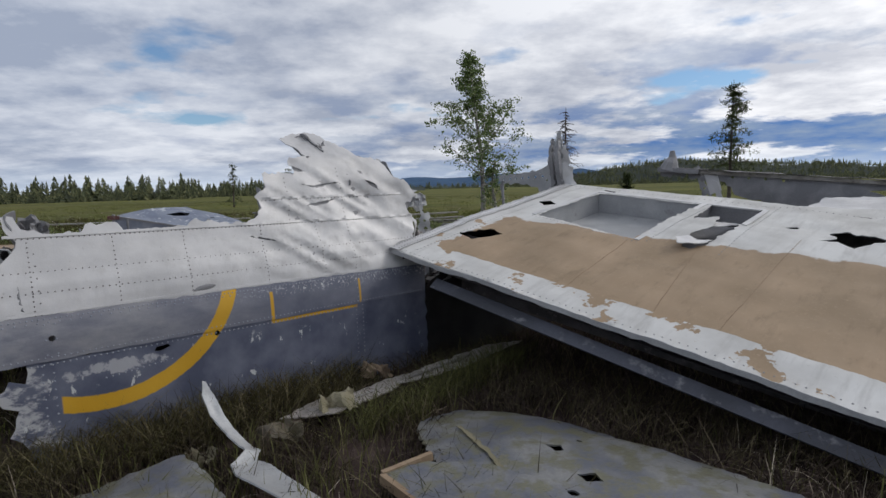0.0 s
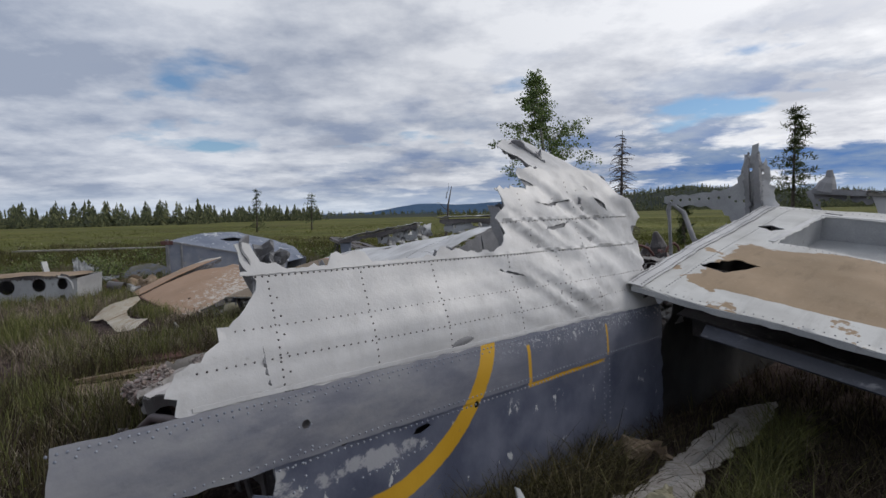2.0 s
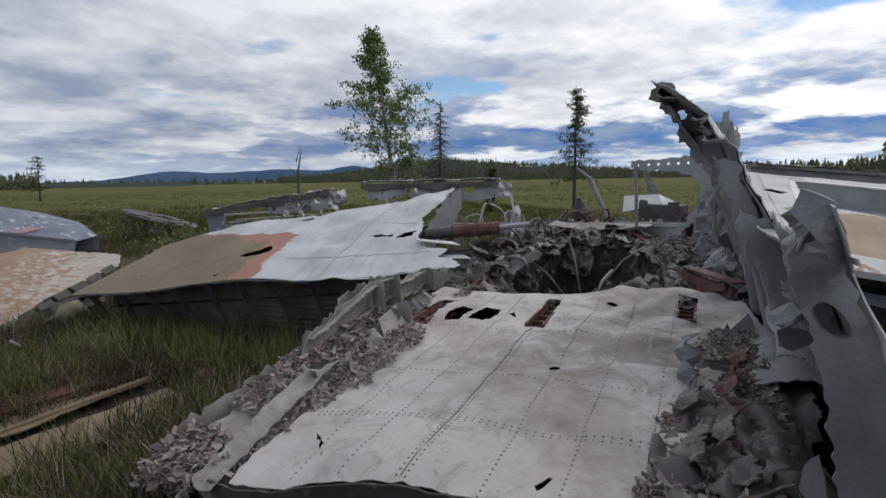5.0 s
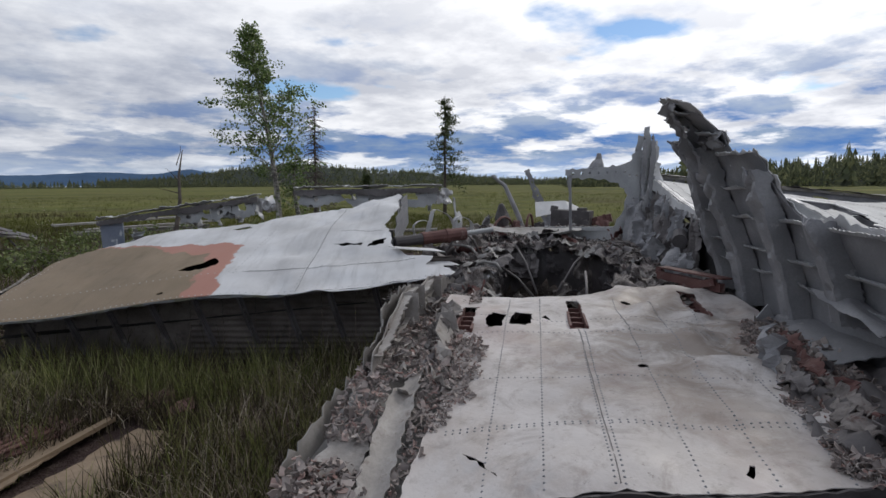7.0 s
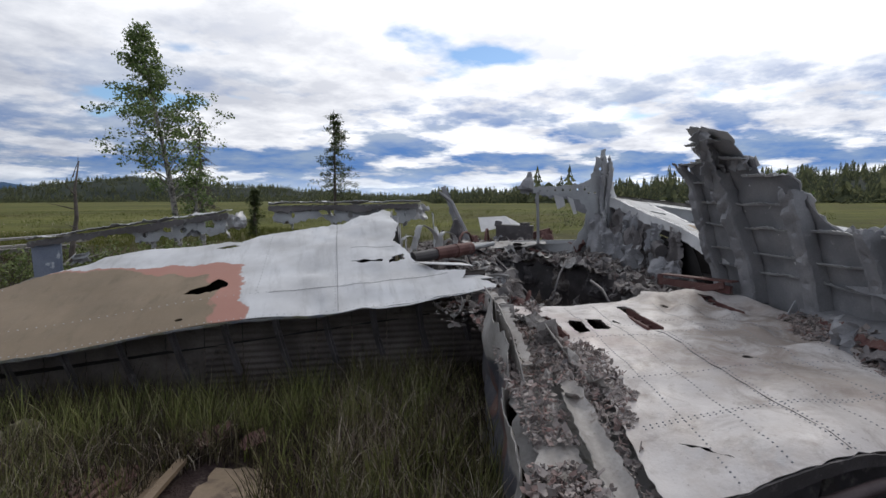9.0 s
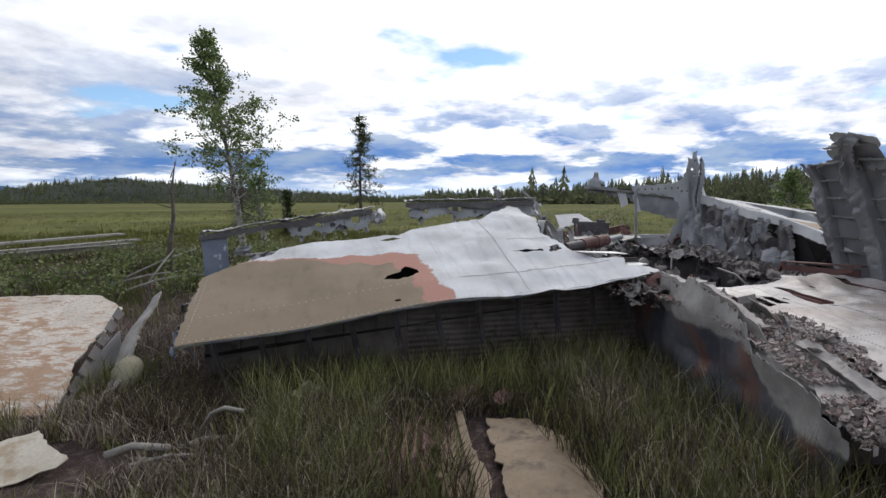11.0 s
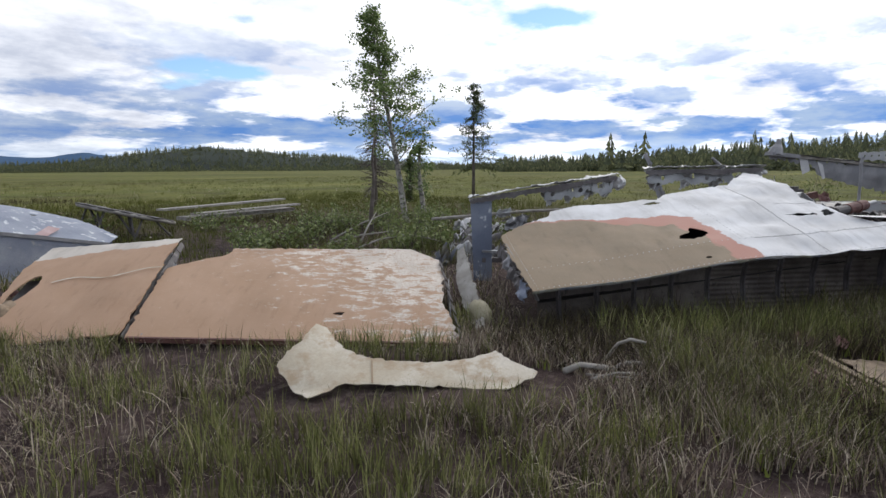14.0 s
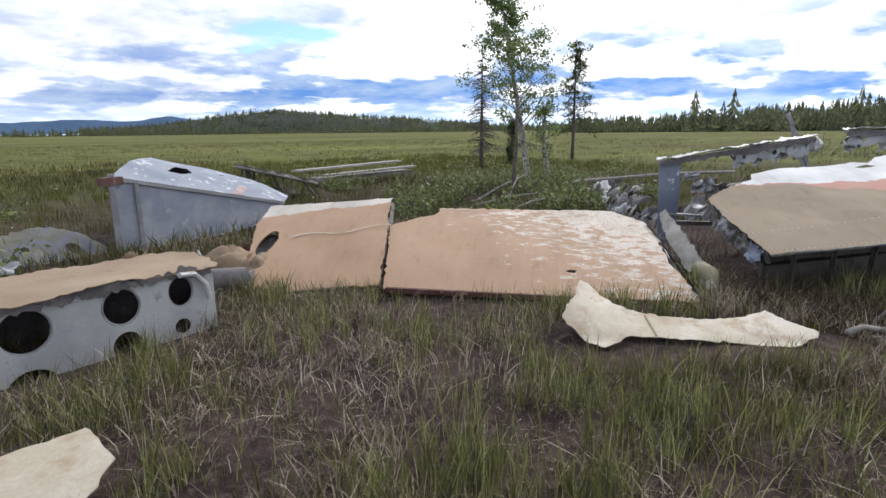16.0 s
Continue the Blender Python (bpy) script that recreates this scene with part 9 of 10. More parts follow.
part("strip", sheet("strip", [(0.0, -0.3), (1.0, -0.5), (3.0, -0.45), (5.0, -0.5), (6.0, -0.5), (7.9, -0.5), (7.95, 0.5), (6.2, 0.5), (5.6, 0.4), (4.5, 0.5), (3.0, 0.5), (1.0, 0.45), (0.0, 0.2)], ribbon, PRIMER_LIGHT, 0.008, 0.10, 0.01, 191), curl)
bit_list = ((0.02, 3.80, 0.11, 0.15), (-0.26, 3.50, 0.12, 0.10), (-0.65, 3.28, 0.10, 0.08), (0.16, 4.56, 0.12, 0.14))
for k, (x, y, r, z) in enumerate(bit_list):
    sc = thing("crumpled_scrap", (x, y, 0.0), "crumpled dull brown scrap lying in the grass", "debris", "crumpled scraps")
    part("sheet", crumpled((x - r, y - r * 0.6, z - 0.05), (0.9, 0.3 - 0.2 * k, 0.15), (-0.3, 0.8, 0.55 - 0.1 * k), r * 2.1, r * 1.5, 860 + k, (KHAKI, DRAB, KHAKI, MUDDY)[k], 0.10), sc)
shade_panel = thing("sunken_panel", (0.5, 4.5, 0.0), "long dull grey torn sheet lying below the wing", "sheet metal")
part("sheet", sheet("sheet", [(-0.36, 3.72), (-0.01, 3.71), (0.2, 3.98), (0.32, 4.13), (0.36, 4.26), (0.46, 4.30), (0.58, 4.44), (0.64, 4.47), (0.70, 4.60), (0.80, 4.64), (0.97, 4.82), (1.2, 5.05), (1.4, 5.36), (1.05, 5.22), (0.56, 4.76), (0.08, 4.24), (-0.2, 3.98)],
                    flat((0, 0, 0.085), (1, 0, 0), (0, 1, 0), lambda u, v: 0.04 * (vnoise(u * 2.6, v * 2.6, 188) - 0.5) + 0.03 * np.clip((u - v + 4.05) / 0.3, 0, 1) ** 2), TAUPE, 0.008, 0.05, 0.010, 189), shade_panel)
part("rib", Solid().beam((-0.05, 3.92, 0.088), (0.9, 4.95, 0.088), 0.02, 0.012).mesh("rib", STAINED), shade_panel, "raised seam along the sheet")

# ---- farther off: the wheel-like ring, planks, crossed posts ----
disc = thing("ring_frame", (-4.28, 20.0, 0.0), "dark round frame with struts, tilted on the bog", "aircraft part")
dc, dx, dy = Vector((-4.28, 20.0, 0.50)), Vector((0.93, -0.28, -0.26)).normalized(), Vector((0.32, 0.94, -0.065)).normalized()
rimp = [dc + dx * 0.95 * math.cos(6.28318 * k / 26) + dy * 0.75 * math.sin(6.28318 * k / 26) for k in range(27)]
part("rim", Solid().tube(rimp, 0.04, 7, False).mesh("rim", WOOD, True), disc, "weathered pale rim")
part("rim_cap", sheet("rim_cap", ring(0, 0, 0.98, 0.78, 24), flat(dc + Vector((0, 0, 0.05)), dx, dy, lambda u, v: 0.04 * (vnoise(u * 4, v * 4, 192) - 0.5)), DARK, 0.03, 0.09, 0.03, 191, [ring(0.05, 0, 0.4, 0.3, 20)], 0.02), disc, "scorched dark ring plate")
for k in range(7):
    a = 0.9 * k
    part("spoke", Solid().beam(dc, dc + dx * 0.7 * math.cos(a) + dy * 0.56 * math.sin(a) + Vector((0, 0, 0.03)), 0.07, 0.05).mesh("spoke", BARK), disc)
for k in range(13):
    a = 1.6 + 0.32 * k
    p = dc + dx * 0.78 * math.cos(a) + dy * 0.62 * math.sin(a)
    part("strut", Solid().tube([p, (p.x + 0.35 * math.sin(k * 2.2), p.y - 0.15, -0.05)], 0.022, 6).mesh("strut", DARK), disc)
for p, q, w, h in (((-2.9, 22.0, 0.42), (1.2, 22.8, 0.5), 0.35, 0.05), ((-2.2, 21.6, 0.28), (1.4, 22.2, 0.34), 0.3, 0.05), ((-2.4, 21.9, 0.16), (1.3, 22.5, 0.18), 0.5, 0.1)):
    t = thing("weathered_plank", ((p[0] + q[0]) / 2, (p[1] + q[1]) / 2, 0.0), "long weathered grey plank lying on the bog", "plank", "weathered planks")
    part("plank", Solid().beam(p, q, w, h).mesh("plank", WOOD), t)
    for bx, by, bz in ((p[0] + 0.4, p[1] + 0.1, p[2]), (q[0] - 0.4, q[1] - 0.1, q[2])):
        part("bearer", Solid().beam((bx, by, -0.05), (bx, by, bz), 0.2, 0.1).mesh("bearer", WOOD), t)
boards = thing("boardwalk", (-16, 29.5, 0.0), "grey boardwalk crossing the bog", "boardwalk")
part("boards", Solid().beam((-22, 27, 0.18), (-9.4, 28.5, 0.2), 0.5, 0.06).mesh("boards", WOOD), boards)
for p, q in (((-20, 27.2, -0.05), (-20, 27.2, 0.16)), ((-12, 28.2, -0.05), (-12, 28.2, 0.17))):
    part("bearer", Solid().beam(p, q, 0.6, 0.15).mesh("bearer", WOOD), boards)
far_bits = thing("far_wing_scraps", (1.5, 13.6, 0.0), "torn white wing skin and ribs lying behind the wing", "debris")
for k, (x, y, z, r, m) in enumerate(((0.9, 14.2, 0.5, 0.5, SKIN), (1.5, 13.9, 0.45, 0.35, SKIN), (0.2, 13.6, 0.2, 0.5, PRIMER_LIGHT), (-0.5, 13.0, 0.15, 0.45, PRIMER), (-1.2, 12.6, 0.12, 0.4, PRIMER_LIGHT), (-1.6, 11.9, 0.2, 0.35, PRIMER), (-0.8, 11.6, 0.3, 0.3, PRIMER_LIGHT), (-2.3, 12.2, 0.15, 0.3, OLIVE))):
    for j in range(2):
        part("scrap", crumpled((x - r + 0.3 * j, y - 0.2 + 0.25 * j, 0.02 + 0.2 * z), (1, 0.25 - 0.5 * j, 0.1), (-0.2, 1, 0.35 + 0.3 * z), 1.7 * r, r * 0.9, 1010 + 2 * k + j, m if j == 0 else SOOT, 0.3), far_bits)
part("long_rod", Solid().tube([(-0.2, 14.5, 0.42), (2.0, 13.6, 0.5), (3.5, 12.8, 0.5)], 0.035, 7).mesh("long_rod", WOOD), far_bits)

# ---- trees ----
def leaf(s, c, size, rng, tip=1.5):
    """One small leaf: a folded diamond."""
    a, b = rng.uniform(0, 6.28), rng.normal(0.2, 0.6)
    d = Vector((math.cos(a) * math.cos(b), math.sin(a) * math.cos(b), -math.sin(b)))
    w = d.cross(Vector((rng.normal(), rng.normal(), rng.normal()))).normalized() * size * 0.5
    c = Vector(c)
    s.add([c, c + d * size * 0.6 + w, c + d * size * tip, c + d * size * 0.6 - w], [(0, 1, 2), (0, 2, 3)])


def limb(s, p, d, length, r, rng, steps=4, droop=0.0):
    """A tapering, bending branch; gives back its points."""
    pts, radii = [Vector(p)], [r]
    d = Vector(d).normalized()
    for k in range(steps):
        d = (d + Vector((rng.normal(0, 0.12), rng.normal(0, 0.12), rng.normal(0, 0.08) - droop))).normalized()
        pts.append(pts[-1] + d * length / steps)
        radii.append(r * (1 - 0.8 * (k + 1) / steps))
    s.tube(pts, radii, 5, False)
    return pts


def birch(name, label, base, height, lean, seed, limbs=34, wide=1.25, leaves=95, size=0.075, from_z=0.2):
    """Steep limbs that reach out to a crown which is broadest low down and runs up to a slim tip."""
    rng = np.random.default_rng(seed)
    t = thing(name, base, label, "tree")
    wood, green = Solid(), Solid()
    b = Vector(base) + Vector((0, 0, -0.1))
    trunk = [b]
    for k in range(10):
        f = (k + 1) / 10
        trunk.append(b + Vector((lean[0] * f + 0.10 * math.sin(f * 5 + seed), lean[1] * f + 0.08 * math.sin(f * 4), height * f)))
    wood.tube(trunk, [0.085 * (1 - 0.9 * k / 10) + 0.008 for k in range(11)], 8)
    for k in range(limbs):
        c = (k + rng.random()) / limbs
        f = from_z + (0.97 - from_z) * c
        i = min(int(f * 10), 9)
        p = trunk[i].lerp(trunk[i + 1], f * 10 - i)
        a = k * 2.4 + rng.uniform(-0.5, 0.5)
        shape = np.interp(c, [0, 0.08, 0.2, 0.35, 0.6, 0.85, 1.0], [0.55, 0.85, 1.0, 0.88, 0.52, 0.26, 0.14])
        reach = wide * float(shape) * rng.choice([0.5, 0.75, 0.95, 1.12])
        pts = limb(wood, p, (math.cos(a), math.sin(a), rng.uniform(0.55, 1.0)), reach * 1.25, 0.024 * (1.15 - f), rng, 6, 0.02)
        tips = [pts[-1]]
        for q in pts[2:]:
            for _ in range(2):
                d = Vector((rng.normal() + math.cos(a) * 0.6, rng.normal() + math.sin(a) * 0.6, rng.normal(0.3, 0.5)))
                tips += limb(wood, q, d, 0.10 + reach * 0.30, 0.005, rng, 2, 0.06)[1:]
        for q in tips:
            if rng.random() < 0.30:
                continue
            for _ in range(int(leaves * rng.uniform(0.4, 1.5))):
                leaf(green, q + Vector((rng.normal(0, 0.065), rng.normal(0, 0.065), rng.normal(-0.01, 0.05))), size * rng.uniform(0.6, 1.25), rng, 1.2)
    part("trunk", wood.mesh("trunk", BIRCH, True), t, "pale birch trunk and limbs")
    part("crown", green.mesh("crown", LEAF), t, "small green leaves")
    return t


def spruce(name, label, base, height, bare, wide, seed, needles=True, whorls=24):
    rng = np.random.default_rng(seed)
    t = thing(name, base, label, "tree")
    wood, green = Solid(), Solid()
    b = Vector(base) + Vector((0, 0, -0.1))
    top = b + Vector((0.1, 0.05, height))
    wood.tube([b.lerp(top, k / 6) for k in range(7)], [0.09 * (1 - k / 6) + 0.01 for k in range(7)], 7)
    for k in range(whorls):
        f = bare + (0.985 - bare) * (k / whorls)
        p = b.lerp(top, f)
        for j in range(4 if needles else 5):
            a = rng.uniform(0, 6.28)
            reach = wide * (0.12 + 0.88 * (1 - f) / (1 - bare)) ** 0.75 * rng.uniform(0.45, 1.15)
            if needles and rng.random() < 0.12:
                continue
            pts = limb(wood, p, (math.cos(a), math.sin(a), rng.uniform(-0.25, 0.25)), reach, 0.013 if needles else 0.02, rng, 4, 0.05 if needles else 0.10)
            if not needles:
                for q in pts[1:]:
                    limb(wood, q, (rng.normal(), rng.normal(), -0.6), reach * 0.3, 0.008, rng, 2, 0.1)
                    limb(wood, q, (rng.normal(), rng.normal(), -0.3), reach * 0.3, 0.008, rng, 2, 0.1)
                continue
            for q in pts[1:]:
                for _ in range(13):
                    d = Vector((rng.normal(), rng.normal(), rng.normal(-0.1, 0.5))).normalized()
                    w = d.cross(Vector((0.3, 0.1, 1))).normalized() * 0.03
                    c = q + Vector((rng.normal(0, 0.07), rng.normal(0, 0.07), rng.normal(0, 0.06)))
                    green.add([c - w, c + w, c + d * rng.uniform(0.11, 0.26)], [(0, 1, 2)])
    part("trunk", wood.mesh("trunk", BARK, True), t)
    if needles:
        part("crown", green.mesh("crown", NEEDLE), t, "sparse dark green needles")
    return t


birch("birch_tree", "slender young birch with an airy green crown", (1.86, 17.5, 0.0), 5.85, (-0.13, 1.12), 201, 50, 1.3, 17, 0.056, 0.26)
birch("birch_sapling", "small birch sapling beside the taller birch", (2.2, 17.2, 0.0), 2.4, (0.1, 0.1), 202, 14, 0.42, 5, 0.055, 0.3)
spruce("spruce_tree", "sparse spruce with a bare lower trunk", (13.2, 24.65, 0.0), 5.9, 0.27, 1.25, 203, True, 17)
spruce("dead_spruce", "dead spruce with bare drooping branches", (5.68, 23.4, 0.0), 4.75, 0.16, 0.95, 204, False, 34)
spruce("spruce_tree", "small young spruce behind the dead one", (8.6, 24.5, 0.0), 2.2, 0.1, 0.4, 209, True, 8)
birch("birch_sapling", "bushy young birch at the edge of the bog", (29.6, 7.6, 0.0), 3.0, (0.1, 0.1), 211, 26, 1.1, 8, 0.11, 0.05)
spruce("spruce_tree", "tall dark spruce standing alone at the bog edge", (-22.5, 60.4, 0.0), 5.0, 0.12, 1.3, 206, True, 12)
spruce("spruce_tree", "open-crowned pine-like spruce at the bog edge", (-18.0, 66.0, 0.0), 4.6, 0.25, 1.3, 207, True, 10)
snag = thing("dead_snag", (-1.2, 15.2, 0.0), "thin dead birch snag, bare and crooked", "tree")
sg = Solid().tube([(-1.3, 15.15, -0.1), (-1.24, 15.2, 0.6), (-1.12, 15.24, 1.2), (-1.1, 15.3, 1.7), (-1.0, 15.32, 2.2)], [0.05, 0.045, 0.035, 0.024, 0.008], 7)
rng = np.random.default_rng(208)
for z in (0.5, 0.8, 1.0, 1.35, 1.6, 1.9):
    limb(sg, (-1.16 + 0.06 * rng.random(), 15.24, z), (rng.normal(), rng.normal(), 0.7), 0.4, 0.012, rng, 3)
part("stem", sg.mesh("stem", BARK, True), snag)
brush = thing("dead_brushwood", (-1.6, 14.6, 0.0), "bleached dead branches lying under the snag", "branches")
for p, q in (((-2.0, 15.6, 0.05), (-0.6, 15.4, 0.55)), ((-2.6, 14.0, 0.1), (-1.6, 13.9, 0.26)), ((-1.6, 13.9, 0.26), (-1.0, 13.4, 0.1)), ((-1.9, 14.8, 0.0), (-1.2, 15.1, 0.6)), ((-2.4, 15.2, 0.05), (-1.1, 14.6, 0.25))):
    part("branch", Solid().tube([p, tuple((a + b) / 2 + 0.04 for a, b in zip(p, q)), q], [0.022, 0.018, 0.008], 6).mesh("branch", WOOD, True), brush)


def bush(base, wide, high, seed, leaves=420, size=0.05):
    rng = np.random.default_rng(seed)
    t = thing("willow_bush", base, "low grey-green willow bush on the bog", "bush", "willow bushes")
    wood, green = Solid(), Solid()
    tips = []
    for k in range(14):
        a = rng.uniform(0, 6.28)
        tips += limb(wood, Vector(base) + Vector((rng.normal(0, wide * 0.3), rng.normal(0, wide * 0.3), -0.05)), (math.cos(a) * 0.7, math.sin(a) * 0.7, 1), high * rng.uniform(0.6, 1.1), 0.01, rng, 4)[1:]
    for _ in range(leaves):
        q = tips[rng.integers(len(tips))]
        leaf(green, q + Vector((rng.normal(0, wide * 0.14), rng.normal(0, wide * 0.14), rng.normal(0, 0.07))), size * rng.uniform(0.6, 1.3), rng)
    part("wood", wood.mesh("wood", BARK), t)
    part("foliage", green.mesh("foliage", WILLOW), t)


rng = np.random.default_rng(210)
spots = [(0.3, 16.2), (1.0, 15.6), (-0.4, 16.8), (2.0, 16.4), (0.4, 14.6), (-0.6, 14.4), (-1.8, 16.2), (-2.6, 15.6), (1.6, 18.0), (2.8, 17.4), (-0.2, 18.2), (-1.4, 17.4), (-2.0, 13.2), (-2.9, 13.6), (-3.6, 14.6), (-3.2, 16.6), (-0.9, 13.4), (1.0, 13.2), (3.4, 16.2),
         (-11.0, 17.0), (-12.4, 18.4), (-10.2, 18.8), (-13.6, 16.6), (-11.6, 20.5), (-9.4, 20.0), (-5.0, 19.6), (-2.6, 20.0), (-6.2, 18.6), (-14.5, 19.0), (-9.9, 15.6), (22.0, 14.0), (24.0, 17.0), (20.0, 11.0)]
for k, (x, y) in enumerate(spots):
    big = 1.6 if x > 15 else 1.0
    bush((x + rng.normal(0, 0.2), y + rng.normal(0, 0.2), 0.0), rng.uniform(0.5, 0.8) * big, rng.uniform(0.45, 0.8) * big * (1.6 if x > 15 else 1.0), 220 + k)


# ---- sedge and grass ----
def blades(name, label, x, y, height, width, mat, seed, bend=0.5, segments=2):
    """Many bent blades as one mesh: each a tapering strip that ends in a point."""
    rng = np.random.default_rng(seed)
    n = len(x)
    z = lie(x, y)
    a, lean_a = rng.uniform(0, 6.283, n), rng.uniform(0, 6.283, n)
    h = height * rng.uniform(0.45, 1.25, n)
    w = width * rng.uniform(0.6, 1.3, n)
    out = bend * h * rng.uniform(0.15, 1.2, n)
    wx, wy, lx, ly = np.cos(a) * w, np.sin(a) * w, np.cos(lean_a) * out, np.sin(lean_a) * out
    rows = []
    for k in range(segments):
        f = k / segments
        cx, cy, cz, t = x + lx * f**2, y + ly * f**2, z + h * (f - 0.25 * bend * f**2) - 0.02, 1 - 0.55 * f
        rows += [np.stack([cx - wx * t, cy - wy * t, cz], -1), np.stack([cx + wx * t, cy + wy * t, cz], -1)]
    rows.append(np.stack([x + lx, y + ly, z + h * (1 - 0.45 * bend * rng.uniform(0.2, 1.3, n))], -1))
    m = len(rows)
    verts = np.stack(rows, 1).reshape(-1, 3)
    base = (np.arange(n) * m)[:, None]
    tri = []
    for k in range(segments - 1):
        o = 2 * k
        tri += [base + np.array([[o, o + 1, o + 3]]), base + np.array([[o, o + 3, o + 2]])]
    o = 2 * (segments - 1)
    tri.append(base + np.array([[o, o + 1, o + 2]]))
    tri = np.concatenate(tri).astype(np.int32)
    me = bpy.data.meshes.new(name)
    me.vertices.add(len(verts))
    me.vertices.foreach_set("co", verts.astype(np.float32).ravel())
    me.loops.add(tri.size)
    me.loops.foreach_set("vertex_index", tri.ravel())
    me.polygons.add(len(tri))
    me.polygons.foreach_set("loop_start", np.arange(0, tri.size, 3, dtype=np.int32))
    me.update()
    me.validate()
    me.materials.append(mat)
    return tagged(part(name, me, None), label, "grass", kind="stuff")


def world_poly(pts):
    return [tuple(body(s, d, 0)[:2]) for s, d in pts]


PANEL_BED = [(-4.6, 6.1), (-4.1, 5.8), (-3.15, 6.85), (-3.3, 7.2), (-3.6, 7.2), (-4.1, 6.65)]
COVERED = [[tuple(lw_at(u, v))[:2] for u, v in ((0.0, 0.2), (3.7, 0.2), (3.5, 2.0), (0.0, 1.2))], [tuple(rw_at(u, v))[:2] for u, v in ((0.1, 0.3), (7, 0.3), (7, 2.8), (0.1, 2.6))],
           world_poly([(-0.1, 0.0), (2.8, 0.0), (5.5, -0.3), (7.3, 0.4), (7.2, 2.4), (4.6, 2.7), (2.9, 2.15), (1.2, 2.3), (0.2, 2.45), (-0.08, 2.3)]),
           [(-6.95, 11.52), (-5.02, 9.44), (-4.15, 10.55), (-4.09, 11.03), (-5.51, 12.44), (-6.24, 12.43)], [(-7.87, 12.66), (-6.95, 11.55), (-5.89, 12.86), (-6.85, 14.23)],
           [(-8.36, 11.9), (-10.7, 10.8), (-10.7, 11.5), (-8.3, 12.5)], [(-8.44, 15.45), (-5.75, 16.55), (-5.4, 17.4), (-7.6, 17.7)],
           [(-6.95, 9.75), (-6.6, 9.15), (-5.45, 8.15), (-4.95, 8.4), (-5.15, 9.0), (-6.2, 10.05)], [(0.55, 3.7), (0.75, 3.3), (1.4, 2.6), (2.3, 1.9), (2.7, 2.3), (2.1, 2.8), (1.4, 3.55), (0.85, 3.85)],
           PANEL_BED, [(-0.36, 3.72), (-0.01, 3.71), (0.42, 4.26), (0.97, 4.82), (1.3, 5.2), (1.05, 5.22), (0.08, 4.24)], [(-10.35, 9.65), (-9.5, 9.7), (-9.3, 10.0), (-9.4, 10.4), (-10.3, 10.3)], world_poly([(2.7, 0.1), (3.2, 0.6), (3.1, -0.2)])]


def scatter(n, x0, x1, y0, y1, seed, dense=None, clump=0, spread_r=0.05):
    rng = np.random.default_rng(seed)
    x, y = rng.uniform(x0, x1, n), rng.uniform(y0, y1, n)
    if clump:
        x = np.repeat(x, clump) + rng.normal(0, spread_r, n * clump)
        y = np.repeat(y, clump) + rng.normal(0, spread_r, n * clump)
    ok = np.ones(len(x), bool)
    if dense is not None:
        ok &= rng.random(len(x)) < dense(x, y)
    for poly in COVERED:
        ok &= ~inside(x, y, poly)
    return x[ok], y[ok]


patchy = lambda x, y, k, a, b: np.clip((0.6 * vnoise(x * 0.9, y * 0.9, k) + 0.4 * vnoise(x * 3.1, y * 3.1, k + 1) - a) / (b - a), 0.0, 1)
# Thins paler grass in the wet dip and where the wing's shade falls.
dip_and_shade = lambda x, y: 1 - 0.93 * np.clip(1.6 * np.exp(-(((x + 3.1) / 1.7) ** 2) - ((y - 6.6) / 2.4) ** 2) + 1.6 * np.exp(-(((x - 1.2) / 1.9) ** 2) - ((y - 4.2) / 1.5) ** 2) + 1.0 * np.exp(-(((x + 3.6) / 1.7) ** 2) - ((y - 4.4) / 1.5) ** 2), 0, 1)
green_here = lambda x, y: (0.07 + 0.93 * patchy(x, y, 301, 0.48, 0.68)) * np.where((x < -4.4) & (y < 12.5), 0.72, 1.0) * dip_and_shade(x, y)
dry_here = lambda x, y: (0.04 + 0.96 * patchy(x, y, 303, 0.45, 0.62)) * np.where((x < -5.0) & (y < 11), 0.8, 1.0) * dip_and_shade(x, y)
NEAR = (-13.0, 5.0, -2.5, 15.5)
x, y = scatter(17000, *NEAR, 401, green_here, 11, 0.04)
blades("sedge_grass", "green sedge growing in tufts across the bog", x, y, 0.25, 0.0042, SEDGE, 402, 0.45, 3)
x, y = scatter(22000, *NEAR, 403, dry_here, 9, 0.05)
blades("dry_grass", "dry brown sedge matted over the peat", x, y, 0.19, 0.0036, THATCH, 404, 1.4, 3)
x, y = scatter(9000, *NEAR, 431, dry_here, 3, 0.03)
blades("dry_grass", "stiff pale dead stalks standing among the sedge", x, y, 0.25, 0.0034, THATCH, 432, 0.35, 2)
fore = lambda a, b: 0.03 + 0.97 * patchy(a, b, 308, 0.46, 0.60)
x, y = scatter(8000, -12.5, -4.6, 4.5, 12.5, 441, fore, 13, 0.035)
blades("dry_grass", "tufts of dead straw-brown sedge on the peat", x, y, 0.19, 0.0040, THATCH, 442, 0.7, 3)
x, y = scatter(7000, -12.5, -4.4, 4.5, 12.5, 443, lambda a, b: 0.04 + 0.96 * patchy(a * 2.6, b * 2.6, 310, 0.50, 0.62), 10, 0.024)
blades("sedge_grass", "bright upright tufts of green sedge", x, y, 0.26, 0.0027, FRESH, 444, 0.35, 3)
x, y = scatter(8000, -12.5, -3.6, 4.2, 12.5, 476, lambda a, b: 0.05 + 0.95 * patchy(a * 1.7, b * 1.7, 318, 0.46, 0.62), 9, 0.05)
